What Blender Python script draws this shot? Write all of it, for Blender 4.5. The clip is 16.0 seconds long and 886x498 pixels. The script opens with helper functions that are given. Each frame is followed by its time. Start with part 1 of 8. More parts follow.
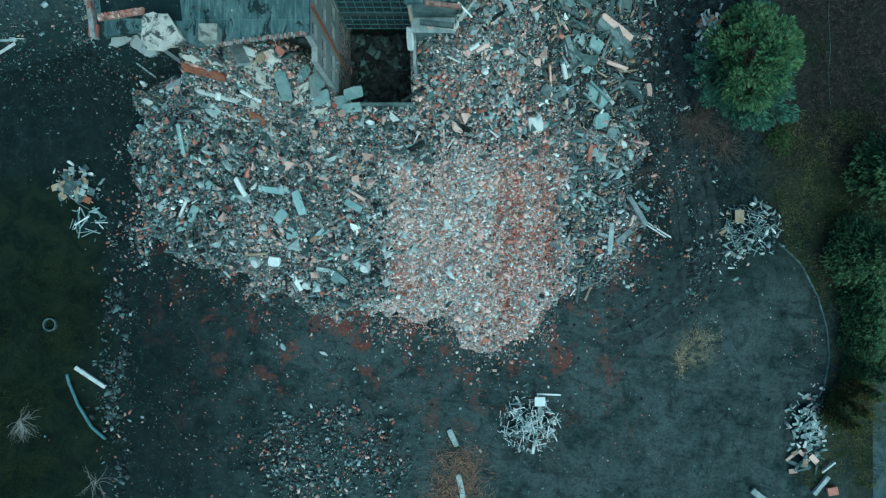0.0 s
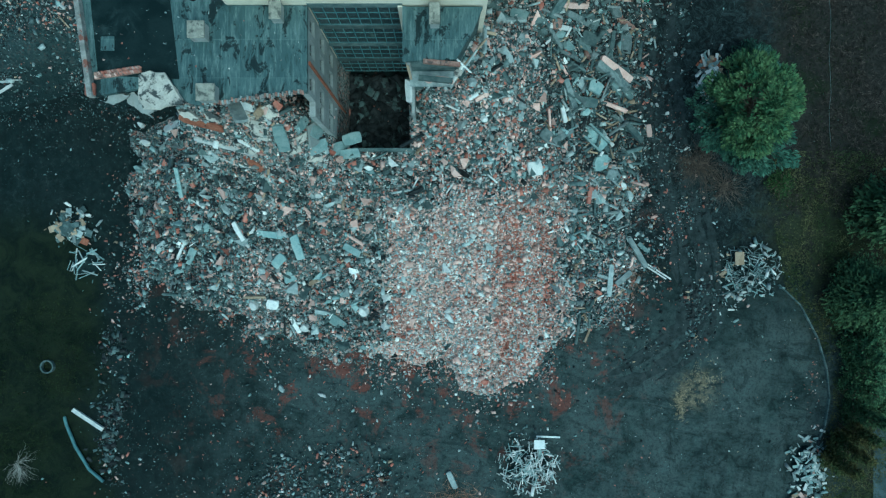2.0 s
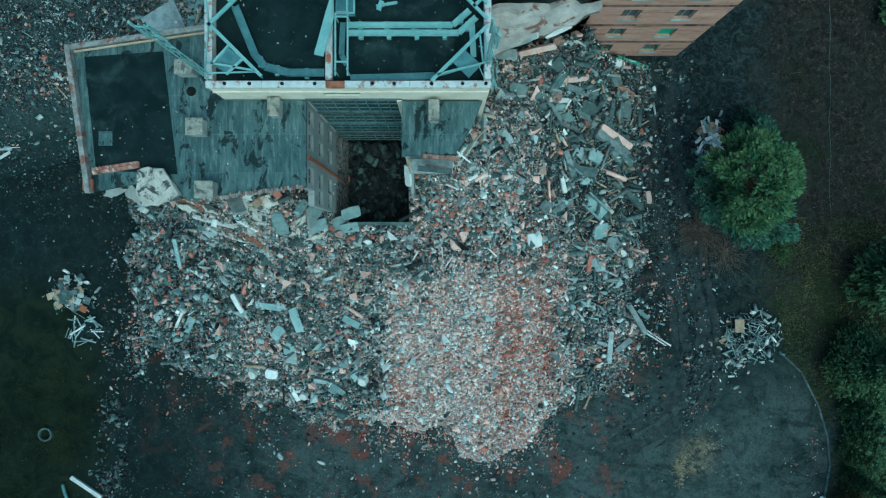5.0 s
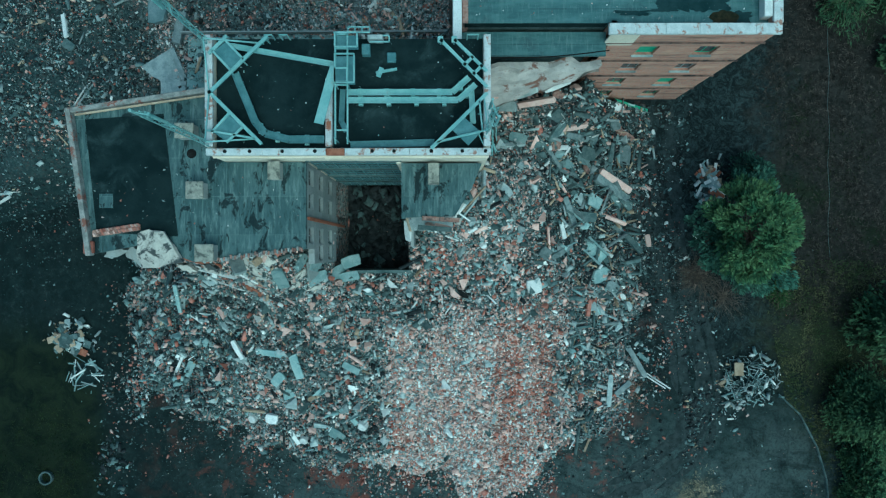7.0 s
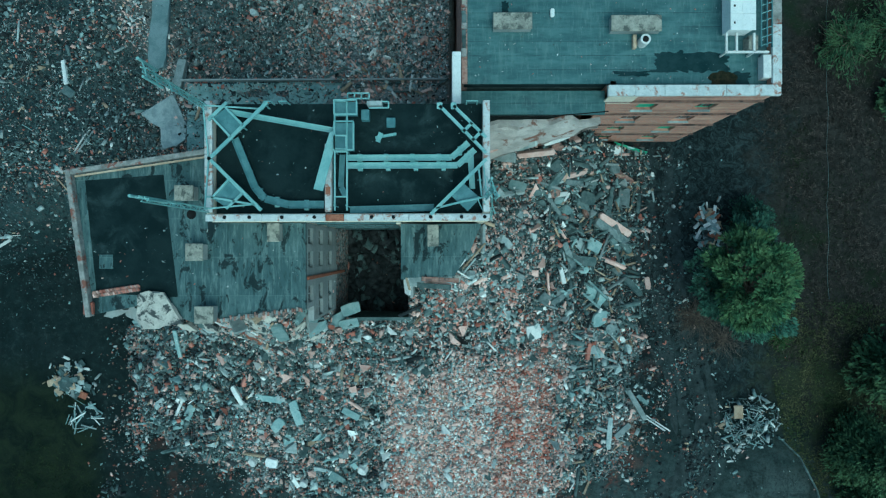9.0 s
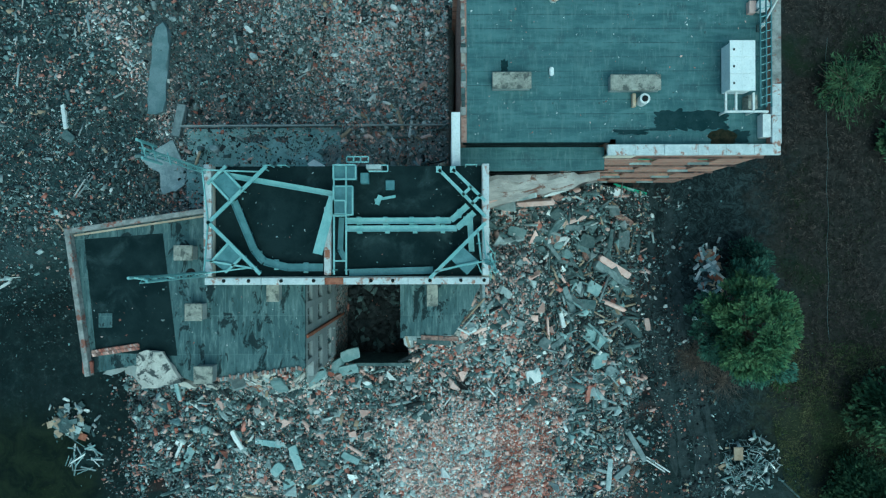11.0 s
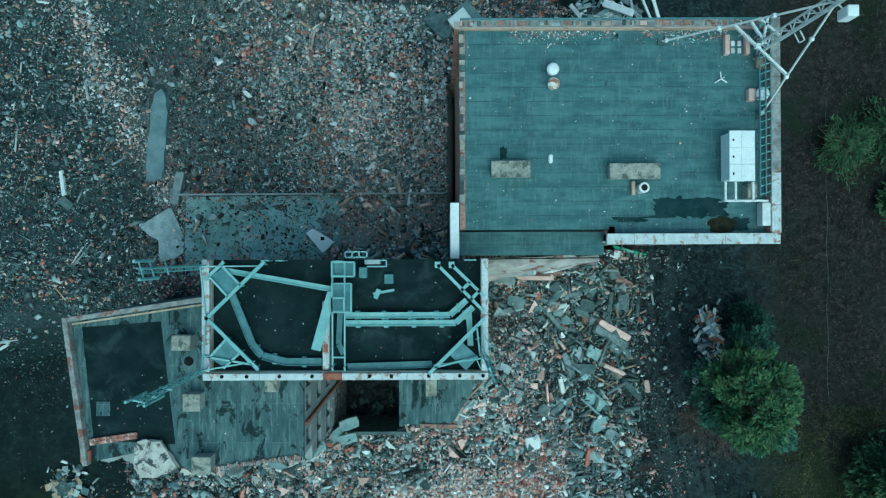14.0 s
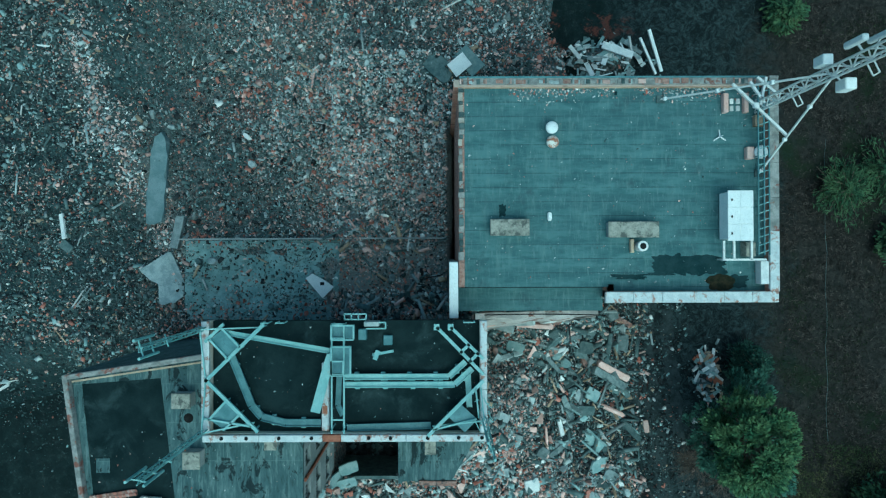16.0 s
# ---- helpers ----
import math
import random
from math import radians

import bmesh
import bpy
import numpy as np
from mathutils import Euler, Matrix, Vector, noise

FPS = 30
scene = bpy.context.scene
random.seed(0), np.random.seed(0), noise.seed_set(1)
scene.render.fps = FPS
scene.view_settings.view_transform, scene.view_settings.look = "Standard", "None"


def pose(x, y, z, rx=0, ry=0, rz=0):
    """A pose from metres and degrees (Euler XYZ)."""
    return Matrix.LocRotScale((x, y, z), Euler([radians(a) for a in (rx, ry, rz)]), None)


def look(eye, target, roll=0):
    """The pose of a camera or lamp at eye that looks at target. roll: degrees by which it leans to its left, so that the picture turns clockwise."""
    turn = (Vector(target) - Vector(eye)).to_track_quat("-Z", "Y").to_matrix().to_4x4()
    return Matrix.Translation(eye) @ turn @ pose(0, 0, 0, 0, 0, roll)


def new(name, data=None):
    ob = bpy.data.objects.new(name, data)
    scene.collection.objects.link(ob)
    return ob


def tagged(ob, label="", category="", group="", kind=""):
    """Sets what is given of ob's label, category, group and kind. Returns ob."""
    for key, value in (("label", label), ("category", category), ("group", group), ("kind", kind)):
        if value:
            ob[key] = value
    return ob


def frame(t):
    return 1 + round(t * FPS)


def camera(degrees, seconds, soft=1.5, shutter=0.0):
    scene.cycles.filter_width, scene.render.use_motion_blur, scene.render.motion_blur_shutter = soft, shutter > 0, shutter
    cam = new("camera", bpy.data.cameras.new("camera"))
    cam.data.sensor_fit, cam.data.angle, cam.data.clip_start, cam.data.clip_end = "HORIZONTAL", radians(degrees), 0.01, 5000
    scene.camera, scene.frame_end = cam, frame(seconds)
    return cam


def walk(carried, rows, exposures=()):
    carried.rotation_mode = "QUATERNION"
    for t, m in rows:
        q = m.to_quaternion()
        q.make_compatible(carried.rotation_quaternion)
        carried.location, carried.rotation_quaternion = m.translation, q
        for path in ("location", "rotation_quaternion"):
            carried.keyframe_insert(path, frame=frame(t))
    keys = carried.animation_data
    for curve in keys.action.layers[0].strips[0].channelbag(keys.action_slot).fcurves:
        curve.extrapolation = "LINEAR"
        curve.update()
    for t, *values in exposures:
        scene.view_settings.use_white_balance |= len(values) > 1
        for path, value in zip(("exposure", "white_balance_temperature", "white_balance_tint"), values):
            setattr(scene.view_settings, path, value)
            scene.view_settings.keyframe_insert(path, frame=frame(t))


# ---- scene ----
cam = camera(70.5, 16.0, soft=1.25)
METRES, EYE, TILT, LEAN, TURN = 33.5, 63.2, -90.0, 0.0, 0.0
ROWS = [
    (0.0, 0.0, 0.0, 0.0, 0.0, 0.0, -0.0),
    (0.5, -0.0004, 0.0007, 0.0314, -0.03, -0.03, 0.0),
    (1.0, 0.0013, 0.0022, 0.0631, -0.02, -0.04, 0.0),
    (1.5, 0.0016, 0.005, 0.0943, -0.03, -0.04, -0.0),
    (2.0, 0.0024, 0.0075, 0.126, -0.02, -0.04, 0.0),
    (2.5, 0.0025, 0.0094, 0.1587, -0.02, -0.04, 0.02),
    (3.0, 0.0018, 0.0104, 0.191, -0.06, -0.01, 0.01),
    (3.5, 0.0025, 0.0115, 0.2253, -0.03, -0.02, 0.01),
    (4.0, 0.0018, 0.0128, 0.2592, -0.06, -0.03, 0.02),
    (6.5, 0.0022, 0.0099, 0.4205, -0.11, 0.03, 0.09),
    (7.0, 0.0016, 0.0086, 0.4523, -0.13, 0.04, 0.11),
    (7.5, 0.0017, 0.0075, 0.4837, -0.15, 0.04, 0.11),
    (8.0, 0.0019, 0.0066, 0.5147, -0.15, 0.07, 0.12),
    (8.5, 0.0027, 0.0066, 0.546, -0.14, 0.1, 0.14),
    (9.0, 0.0033, 0.0065, 0.5772, -0.12, 0.12, 0.15),
    (11.5, 0.0058, 0.0069, 0.7289, -0.09, 0.2, 0.19),
    (12.0, 0.0057, 0.0077, 0.7599, -0.1, 0.21, 0.2),
    (12.5, 0.0064, 0.0083, 0.7904, -0.12, 0.21, 0.2),
    (13.0, 0.0074, 0.0096, 0.8206, -0.11, 0.22, 0.19),
    (13.5, 0.0076, 0.0102, 0.8503, -0.1, 0.24, 0.19),
    (14.0, 0.0081, 0.0099, 0.8798, -0.11, 0.27, 0.21),
    (14.5, 0.0092, 0.0086, 0.9094, -0.11, 0.27, 0.2),
    (15.0, 0.0097, 0.0079, 0.939, -0.11, 0.29, 0.19),
    (15.5, 0.0102, 0.0071, 0.9689, -0.11, 0.3, 0.18),
    (16.0, 0.0107, 0.0063, 0.9992, -0.09, 0.29, 0.18),
]
rows_exposure = [(0.0, 0.70, 4780, -32), (4.0, 0.66, 4780, -33), (8.0, 0.59, 4780, -34), (12.0, 0.69, 4780, -34), (16.0, 0.72, 4780, -35)]
walk(cam, [(t, pose(0, 0, EYE, TILT, LEAN, TURN) @ pose(METRES * x, METRES * y, METRES * z, 90 + pitch, roll, yaw)) for t, x, y, z, yaw, pitch, roll in ROWS], rows_exposure)

# ---- light: an overcast dusk sky with a wide, weak sun ----
world = bpy.data.worlds.new("overcast_sky")
scene.world = world
world.use_nodes = True
wn, wl = world.node_tree.nodes, world.node_tree.links
sky = wn.new("ShaderNodeTexSky")
sky.sky_type = "NISHITA"
sky.sun_disc = False
sky.sun_elevation, sky.sun_rotation = radians(60), radians(158)
sky.air_density, sky.dust_density = 1.0, 3.0
wn["Background"].inputs["Strength"].default_value = 0.085
wl.new(sky.outputs["Color"], wn["Background"].inputs["Color"])
sun = new("sun", bpy.data.lights.new("sun", "SUN"))
sun.data.energy, sun.data.angle, sun.data.color = 1.0, radians(70), (1.0, 0.97, 0.92)
sun.matrix_world = look((14, -36, 66), (0, 0, 0))


# ---- materials ----
def mix(nt, a, b, fac):
    n = nt.nodes.new("ShaderNodeMix")
    n.data_type = "RGBA"
    for sock, v in ((n.inputs[0], fac), (n.inputs[6], a), (n.inputs[7], b)):
        if isinstance(v, (int, float)):
            sock.default_value = v
        elif isinstance(v, tuple):
            sock.default_value = (*v, 1)
        else:
            nt.links.new(v, sock)
    return n.outputs[2]


def math_node(nt, op, a, b=0.0, clamp=False):
    n = nt.nodes.new("ShaderNodeMath")
    n.operation, n.use_clamp = op, clamp
    for sock, v in zip(n.inputs, (a, b)):
        if isinstance(v, (int, float)):
            sock.default_value = v
        else:
            nt.links.new(v, sock)
    return n.outputs[0]


def ramp(nt, value, lo, hi):
    n = nt.nodes.new("ShaderNodeMapRange")
    n.interpolation_type = "SMOOTHSTEP"
    nt.links.new(value, n.inputs[0])
    n.inputs[1].default_value, n.inputs[2].default_value = lo, hi
    return n.outputs[0]


def noise_node(nt, scale, detail=4.0, rough=0.6, vec=None, dist=0.0):
    n = nt.nodes.new("ShaderNodeTexNoise")
    n.inputs["Scale"].default_value, n.inputs["Detail"].default_value = scale, detail
    n.inputs["Roughness"].default_value, n.inputs["Distortion"].default_value = rough, dist
    nt.links.new(vec or place_node(nt), n.inputs["Vector"])
    return n.outputs["Fac"]


def place_node(nt):
    for n in nt.nodes:
        if n.type == "NEW_GEOMETRY":
            return n.outputs["Position"]
    return nt.nodes.new("ShaderNodeNewGeometry").outputs["Position"]


def blank(name, rough=0.85, metal=0.0):
    m = bpy.data.materials.new(name)
    m.use_nodes = True
    b = m.node_tree.nodes["Principled BSDF"]
    b.inputs["Roughness"].default_value, b.inputs["Metallic"].default_value = rough, metal
    b.inputs["Specular IOR Level"].default_value = 0.5 if rough < 0.6 else 0.12
    return m, m.node_tree, b


def bumped(nt, b, height, strength, distance):
    n = nt.nodes.new("ShaderNodeBump")
    n.inputs["Strength"].default_value, n.inputs["Distance"].default_value = strength, distance
    nt.links.new(height, n.inputs["Height"])
    nt.links.new(n.outputs["Normal"], b.inputs["Normal"])


def surface(name, c1, c2, scale=1.5, stain=None, stain_at=(0.55, 0.7), rough=0.85, metal=0.0, bump=0.3, vary=0.0, island=False, grain=14.0):
    """Two colours mixed by coarse noise, darkened and lightened by grain, with stains, and a change from piece to piece."""
    m, nt, b = blank(name, rough, metal)
    coarse = noise_node(nt, scale, 5.0, 0.65)
    fine = noise_node(nt, grain, 3.0, 0.7)
    col = mix(nt, c1, c2, ramp(nt, coarse, 0.35, 0.65))
    col = mix(nt, col, tuple(0.45 * v for v in c1), math_node(nt, "MULTIPLY", ramp(nt, fine, 0.5, 0.75), 0.55))
    if stain:
        col = mix(nt, col, stain, ramp(nt, noise_node(nt, scale * 0.6 + 0.13, 6.0, 0.7, dist=0.4), *stain_at))
    if vary:
        if island:
            place_node(nt)
            rnd = [n for n in nt.nodes if n.type == "NEW_GEOMETRY"][0].outputs["Random Per Island"]
        else:
            rnd = nt.nodes.new("ShaderNodeObjectInfo").outputs["Random"]
        h = nt.nodes.new("ShaderNodeHueSaturation")
        nt.links.new(col, h.inputs["Color"])
        nt.links.new(math_node(nt, "MULTIPLY_ADD", rnd, 2 * vary), h.inputs["Value"])
        h.inputs["Value"].links[0].from_node.inputs[2].default_value = 1 - vary
        col = h.outputs["Color"]
    nt.links.new(col, b.inputs["Base Color"])
    bumped(nt, b, fine, bump, 0.03)
    return m


def pair(prefix, c1, c2, **k):
    """The same surface for single pieces and for joined rubble."""
    return surface(prefix, c1, c2, vary=0.3, **k), surface(prefix + "_rubble", c1, c2, vary=0.4, island=True, **k)


CONC, CONC_R = pair("concrete", (0.235, 0.275, 0.275), (0.385, 0.415, 0.405))
CONCD, CONCD_R = pair("dark_concrete", (0.062, 0.090, 0.091), (0.125, 0.155, 0.152))
PALE, PALE_R = pair("pale_plaster", (0.54, 0.54, 0.53), (0.68, 0.67, 0.64))
BRICK, BRICK_R = pair("brick_red", (0.31, 0.115, 0.085), (0.40, 0.19, 0.15))
PINK, PINK_R = pair("mortared_brick", (0.52, 0.325, 0.275), (0.60, 0.435, 0.385))
TAN, TAN_R = pair("weathered_wood", (0.30, 0.22, 0.15), (0.42, 0.33, 0.24))
TEALP, TEALP_R = pair("blue_green_paint", (0.20, 0.28, 0.28), (0.30, 0.37, 0.36))
# Near-black: shade in rubble gaps, well and wing wall; also dark stones.
NEARBLACK, NEARBLACK_R = pair("near_black_stone", (0.018, 0.022, 0.024), (0.040, 0.044, 0.046))
DULL = surface("dull_concrete", (0.105, 0.135, 0.135), (0.205, 0.235, 0.232), vary=0.3)
RUBBLE = [CONC_R, CONCD_R, PALE_R, BRICK_R, PINK_R, TAN_R, TEALP_R, NEARBLACK_R]

STEEL = surface("painted_steel", (0.20, 0.355, 0.35), (0.29, 0.45, 0.44), 0.9, (0.30, 0.22, 0.17), (0.64, 0.74), rough=0.5, bump=0.1)
STEELD = surface("dull_painted_steel", (0.07, 0.15, 0.165), (0.12, 0.22, 0.235), 1.2, rough=0.55, bump=0.1)
GALV = surface("galvanised_steel", (0.60, 0.60, 0.58), (0.72, 0.71, 0.68), 2.0, (0.36, 0.25, 0.18), (0.60, 0.72), rough=0.55, metal=0.08, bump=0.1)
WHITE = surface("white_paint", (0.70, 0.71, 0.70), (0.78, 0.78, 0.76), 1.0, rough=0.6, bump=0.05)
CREAM = surface("cream_render", (0.64, 0.57, 0.46), (0.74, 0.67, 0.56), 0.5, (0.42, 0.38, 0.32), (0.6, 0.8), rough=0.9, bump=0.2)
GREYR = surface("grey_render", (0.24, 0.26, 0.255), (0.33, 0.34, 0.33), 0.5, (0.22, 0.22, 0.21), (0.52, 0.7), rough=0.9, bump=0.2)
COPING = surface("chipped_white_coping", (0.48, 0.50, 0.50), (0.60, 0.61, 0.60), 2.2, (0.32, 0.19, 0.15), (0.54, 0.62), rough=0.8, bump=0.3)
OLDCOP = surface("worn_coping", (0.18, 0.18, 0.17), (0.34, 0.33, 0.31), 1.6, (0.20, 0.09, 0.07), (0.55, 0.63), rough=0.9, bump=0.4)
MORTAR = surface("mortared_red_brick", (0.24, 0.125, 0.10), (0.36, 0.24, 0.20), 3.0, (0.10, 0.085, 0.08), (0.52, 0.64), rough=0.95, bump=0.4, vary=0.25)
RUST = surface("rusty_iron", (0.22, 0.08, 0.05), (0.32, 0.14, 0.09), 3.0, rough=0.9)
DECK = surface("black_roofing_felt", (0.006, 0.013, 0.014), (0.014, 0.024, 0.025), 0.6, (0.034, 0.050, 0.051), (0.50, 0.74), rough=0.85, bump=0.15)
GLASS = surface("dirty_glass", (0.03, 0.045, 0.05), (0.05, 0.07, 0.075), 0.8, (0.12, 0.15, 0.14), (0.55, 0.7), rough=0.25, bump=0.02)
GREENP = surface("green_painted_wood", (0.08, 0.30, 0.18), (0.12, 0.36, 0.22), 2.0, rough=0.6)
# Flat black for the shade inside openings, and for the slack cable.
DARKVOID = surface("void_black", (0.01, 0.01, 0.01), (0.02, 0.02, 0.02), 2.0, rough=1.0)
BARK = surface("bark", (0.10, 0.075, 0.055), (0.17, 0.13, 0.10), 3.0, rough=0.95)
TWIG = surface("dry_twigs", (0.17, 0.10, 0.07), (0.28, 0.18, 0.13), 3.0, rough=0.95, vary=0.3, island=True)
TWIGD = surface("dark_twigs", (0.062, 0.050, 0.043), (0.135, 0.108, 0.090), 3.0, rough=0.95, vary=0.3, island=True)
GREYTWIG = surface("grey_twigs", (0.24, 0.23, 0.21), (0.34, 0.32, 0.29), 3.0, rough=0.95, vary=0.3, island=True)
LITTER = surface("dead_leaves", (0.018, 0.016, 0.014), (0.060, 0.050, 0.043), 1.5, rough=0.95, vary=0.6, island=True, bump=0.0)
STRAW = surface("dry_straw", (0.26, 0.21, 0.13), (0.40, 0.33, 0.22), 2.0, rough=0.95, vary=0.4, island=True)
NEEDLE = surface("green_needles", (0.042, 0.088, 0.044), (0.110, 0.165, 0.072), 0.8, rough=0.8, vary=0.5, island=True, bump=0.0)
NEEDLED = surface("dark_needles", (0.036, 0.068, 0.036), (0.072, 0.108, 0.050), 0.8, rough=0.8, vary=0.5, island=True, bump=0.0)
NEEDLEX = surface("deep_blue_needles", (0.022, 0.048, 0.036), (0.044, 0.078, 0.055), 0.8, rough=0.85, vary=0.5, island=True, bump=0.0)
NEEDLEB = surface("browning_needles", (0.045, 0.070, 0.030), (0.095, 0.080, 0.030), 0.5, rough=0.8, vary=0.5, island=True, bump=0.0)
VERGE = surface("dull_verge_grass", (0.036, 0.052, 0.020), (0.095, 0.092, 0.044), 0.4, rough=0.9, vary=0.5, island=True, bump=0.0)
GRASSM = surface("grass_blades", (0.006, 0.014, 0.006), (0.024, 0.032, 0.013), 0.3, rough=0.9, vary=0.5, island=True, bump=0.0)


def roofing():
    """Grey-green felt laid in strips, with seams, patches and darker blots."""
    m, nt, b = blank("strip_roofing", 0.75)
    sep = nt.nodes.new("ShaderNodeSeparateXYZ")
    nt.links.new(place_node(nt), sep.inputs[0])
    com = nt.nodes.new("ShaderNodeCombineXYZ")
    nt.links.new(math_node(nt, "MULTIPLY", sep.outputs[0], 0.5), com.inputs[0])
    nt.links.new(math_node(nt, "MULTIPLY", sep.outputs[1], 1.8), com.inputs[1])
    streak = noise_node(nt, 0.9, 5.0, 0.65, com.outputs[0])
    com2 = nt.nodes.new("ShaderNodeCombineXYZ")
    nt.links.new(math_node(nt, "MULTIPLY", sep.outputs[0], 3.0), com2.inputs[0])
    nt.links.new(math_node(nt, "MULTIPLY", sep.outputs[1], 0.35), com2.inputs[1])
    drip = noise_node(nt, 0.9, 4.0, 0.6, com2.outputs[0])
    col = mix(nt, (0.056, 0.106, 0.112), (0.112, 0.184, 0.188), ramp(nt, streak, 0.32, 0.68))
    col = mix(nt, col, (0.15, 0.215, 0.21), math_node(nt, "MULTIPLY", ramp(nt, drip, 0.5, 0.75), 0.55))
    col = mix(nt, col, (0.045, 0.068, 0.075), math_node(nt, "MULTIPLY", ramp(nt, noise_node(nt, 0.35, 6.0, 0.7), 0.55, 0.7), 0.6))
    seam = math_node(nt, "ABSOLUTE", math_node(nt, "SUBTRACT", math_node(nt, "FRACT", math_node(nt, "MULTIPLY", sep.outputs[1], 1.0)), 0.5))
    line = ramp(nt, seam, 0.44, 0.5)
    col = mix(nt, col, (0.032, 0.056, 0.062), math_node(nt, "MULTIPLY", line, math_node(nt, "MULTIPLY", ramp(nt, noise_node(nt, 0.4, 6.0, 0.75), 0.36, 0.6), 0.85)))
    lane = nt.nodes.new("ShaderNodeTexWhiteNoise")
    lane.noise_dimensions = "1D"
    nt.links.new(math_node(nt, "FLOOR", math_node(nt, "ADD", sep.outputs[1], 0.5)), lane.inputs["W"])
    col = mix(nt, col, (0.060, 0.104, 0.112), math_node(nt, "MULTIPLY", lane.outputs["Value"], 0.4))
    com3 = nt.nodes.new("ShaderNodeCombineXYZ")
    nt.links.new(math_node(nt, "MULTIPLY", sep.outputs[0], 5.0), com3.inputs[0])
    nt.links.new(math_node(nt, "MULTIPLY", sep.outputs[1], 0.8), com3.inputs[1])
    col = mix(nt, col, (0.19, 0.255, 0.25), math_node(nt, "MULTIPLY", ramp(nt, noise_node(nt, 1.1, 6.0, 0.75, com3.outputs[0]), 0.5, 0.72), 0.5))
    col = mix(nt, col, (0.035, 0.055, 0.055), math_node(nt, "MULTIPLY", ramp(nt, noise_node(nt, 3.0, 6.0, 0.8), 0.55, 0.75), 0.5))
    nt.links.new(col, b.inputs["Base Color"])
    bumped(nt, b, math_node(nt, "ADD", math_node(nt, "MULTIPLY", line, 0.5), noise_node(nt, 9.0)), 0.25, 0.02)
    return m


def wing_roofing():
    """Grey-green felt in sheets of uneven tone, with pale seams, drips and black worn patches."""
    m, nt, b = blank("worn_roofing", 0.8)
    sep = nt.nodes.new("ShaderNodeSeparateXYZ")
    nt.links.new(place_node(nt), sep.inputs[0])
    com = nt.nodes.new("ShaderNodeCombineXYZ")
    nt.links.new(math_node(nt, "MULTIPLY", sep.outputs[0], 2.6), com.inputs[0])
    nt.links.new(math_node(nt, "MULTIPLY", sep.outputs[1], 0.45), com.inputs[1])
    drip = noise_node(nt, 1.1, 6.0, 0.72, com.outputs[0])
    t = nt.nodes.new("ShaderNodeTexBrick")
    t.offset, t.inputs["Scale"].default_value = 0.35, 1.0
    t.inputs["Brick Width"].default_value, t.inputs["Row Height"].default_value = 1.25, 2.7
    t.inputs["Mortar Size"].default_value, t.inputs["Mortar Smooth"].default_value = 0.035, 0.6
    t.inputs["Color1"].default_value, t.inputs["Color2"].default_value, t.inputs["Mortar"].default_value = (0.058, 0.092, 0.096, 1), (0.090, 0.132, 0.135, 1), (0.105, 0.148, 0.148, 1)
    nt.links.new(place_node(nt), t.inputs["Vector"])
    col = mix(nt, t.outputs["Color"], (0.165, 0.215, 0.212), math_node(nt, "MULTIPLY", ramp(nt, drip, 0.48, 0.66), 0.75))
    col = mix(nt, col, (0.032, 0.052, 0.055), math_node(nt, "MULTIPLY", ramp(nt, drip, 0.48, 0.34), 0.75))
    com2 = nt.nodes.new("ShaderNodeCombineXYZ")
    nt.links.new(math_node(nt, "MULTIPLY", sep.outputs[0], 1.3), com2.inputs[0])
    nt.links.new(math_node(nt, "MULTIPLY", sep.outputs[1], 0.7), com2.inputs[1])
    patch = noise_node(nt, 0.7, 8.0, 0.7, com2.outputs[0], 0.6)
    col = mix(nt, col, (0.013, 0.020, 0.022), math_node(nt, "MULTIPLY", ramp(nt, patch, 0.535, 0.585), 0.9))
    col = mix(nt, col, (0.03, 0.045, 0.047), math_node(nt, "MULTIPLY", ramp(nt, noise_node(nt, 3.2, 6.0, 0.8), 0.58, 0.72), 0.6))
    nt.links.new(col, b.inputs["Base Color"])
    bumped(nt, b, math_node(nt, "ADD", t.outputs["Fac"], noise_node(nt, 7.0)), 0.3, 0.03)
    return m


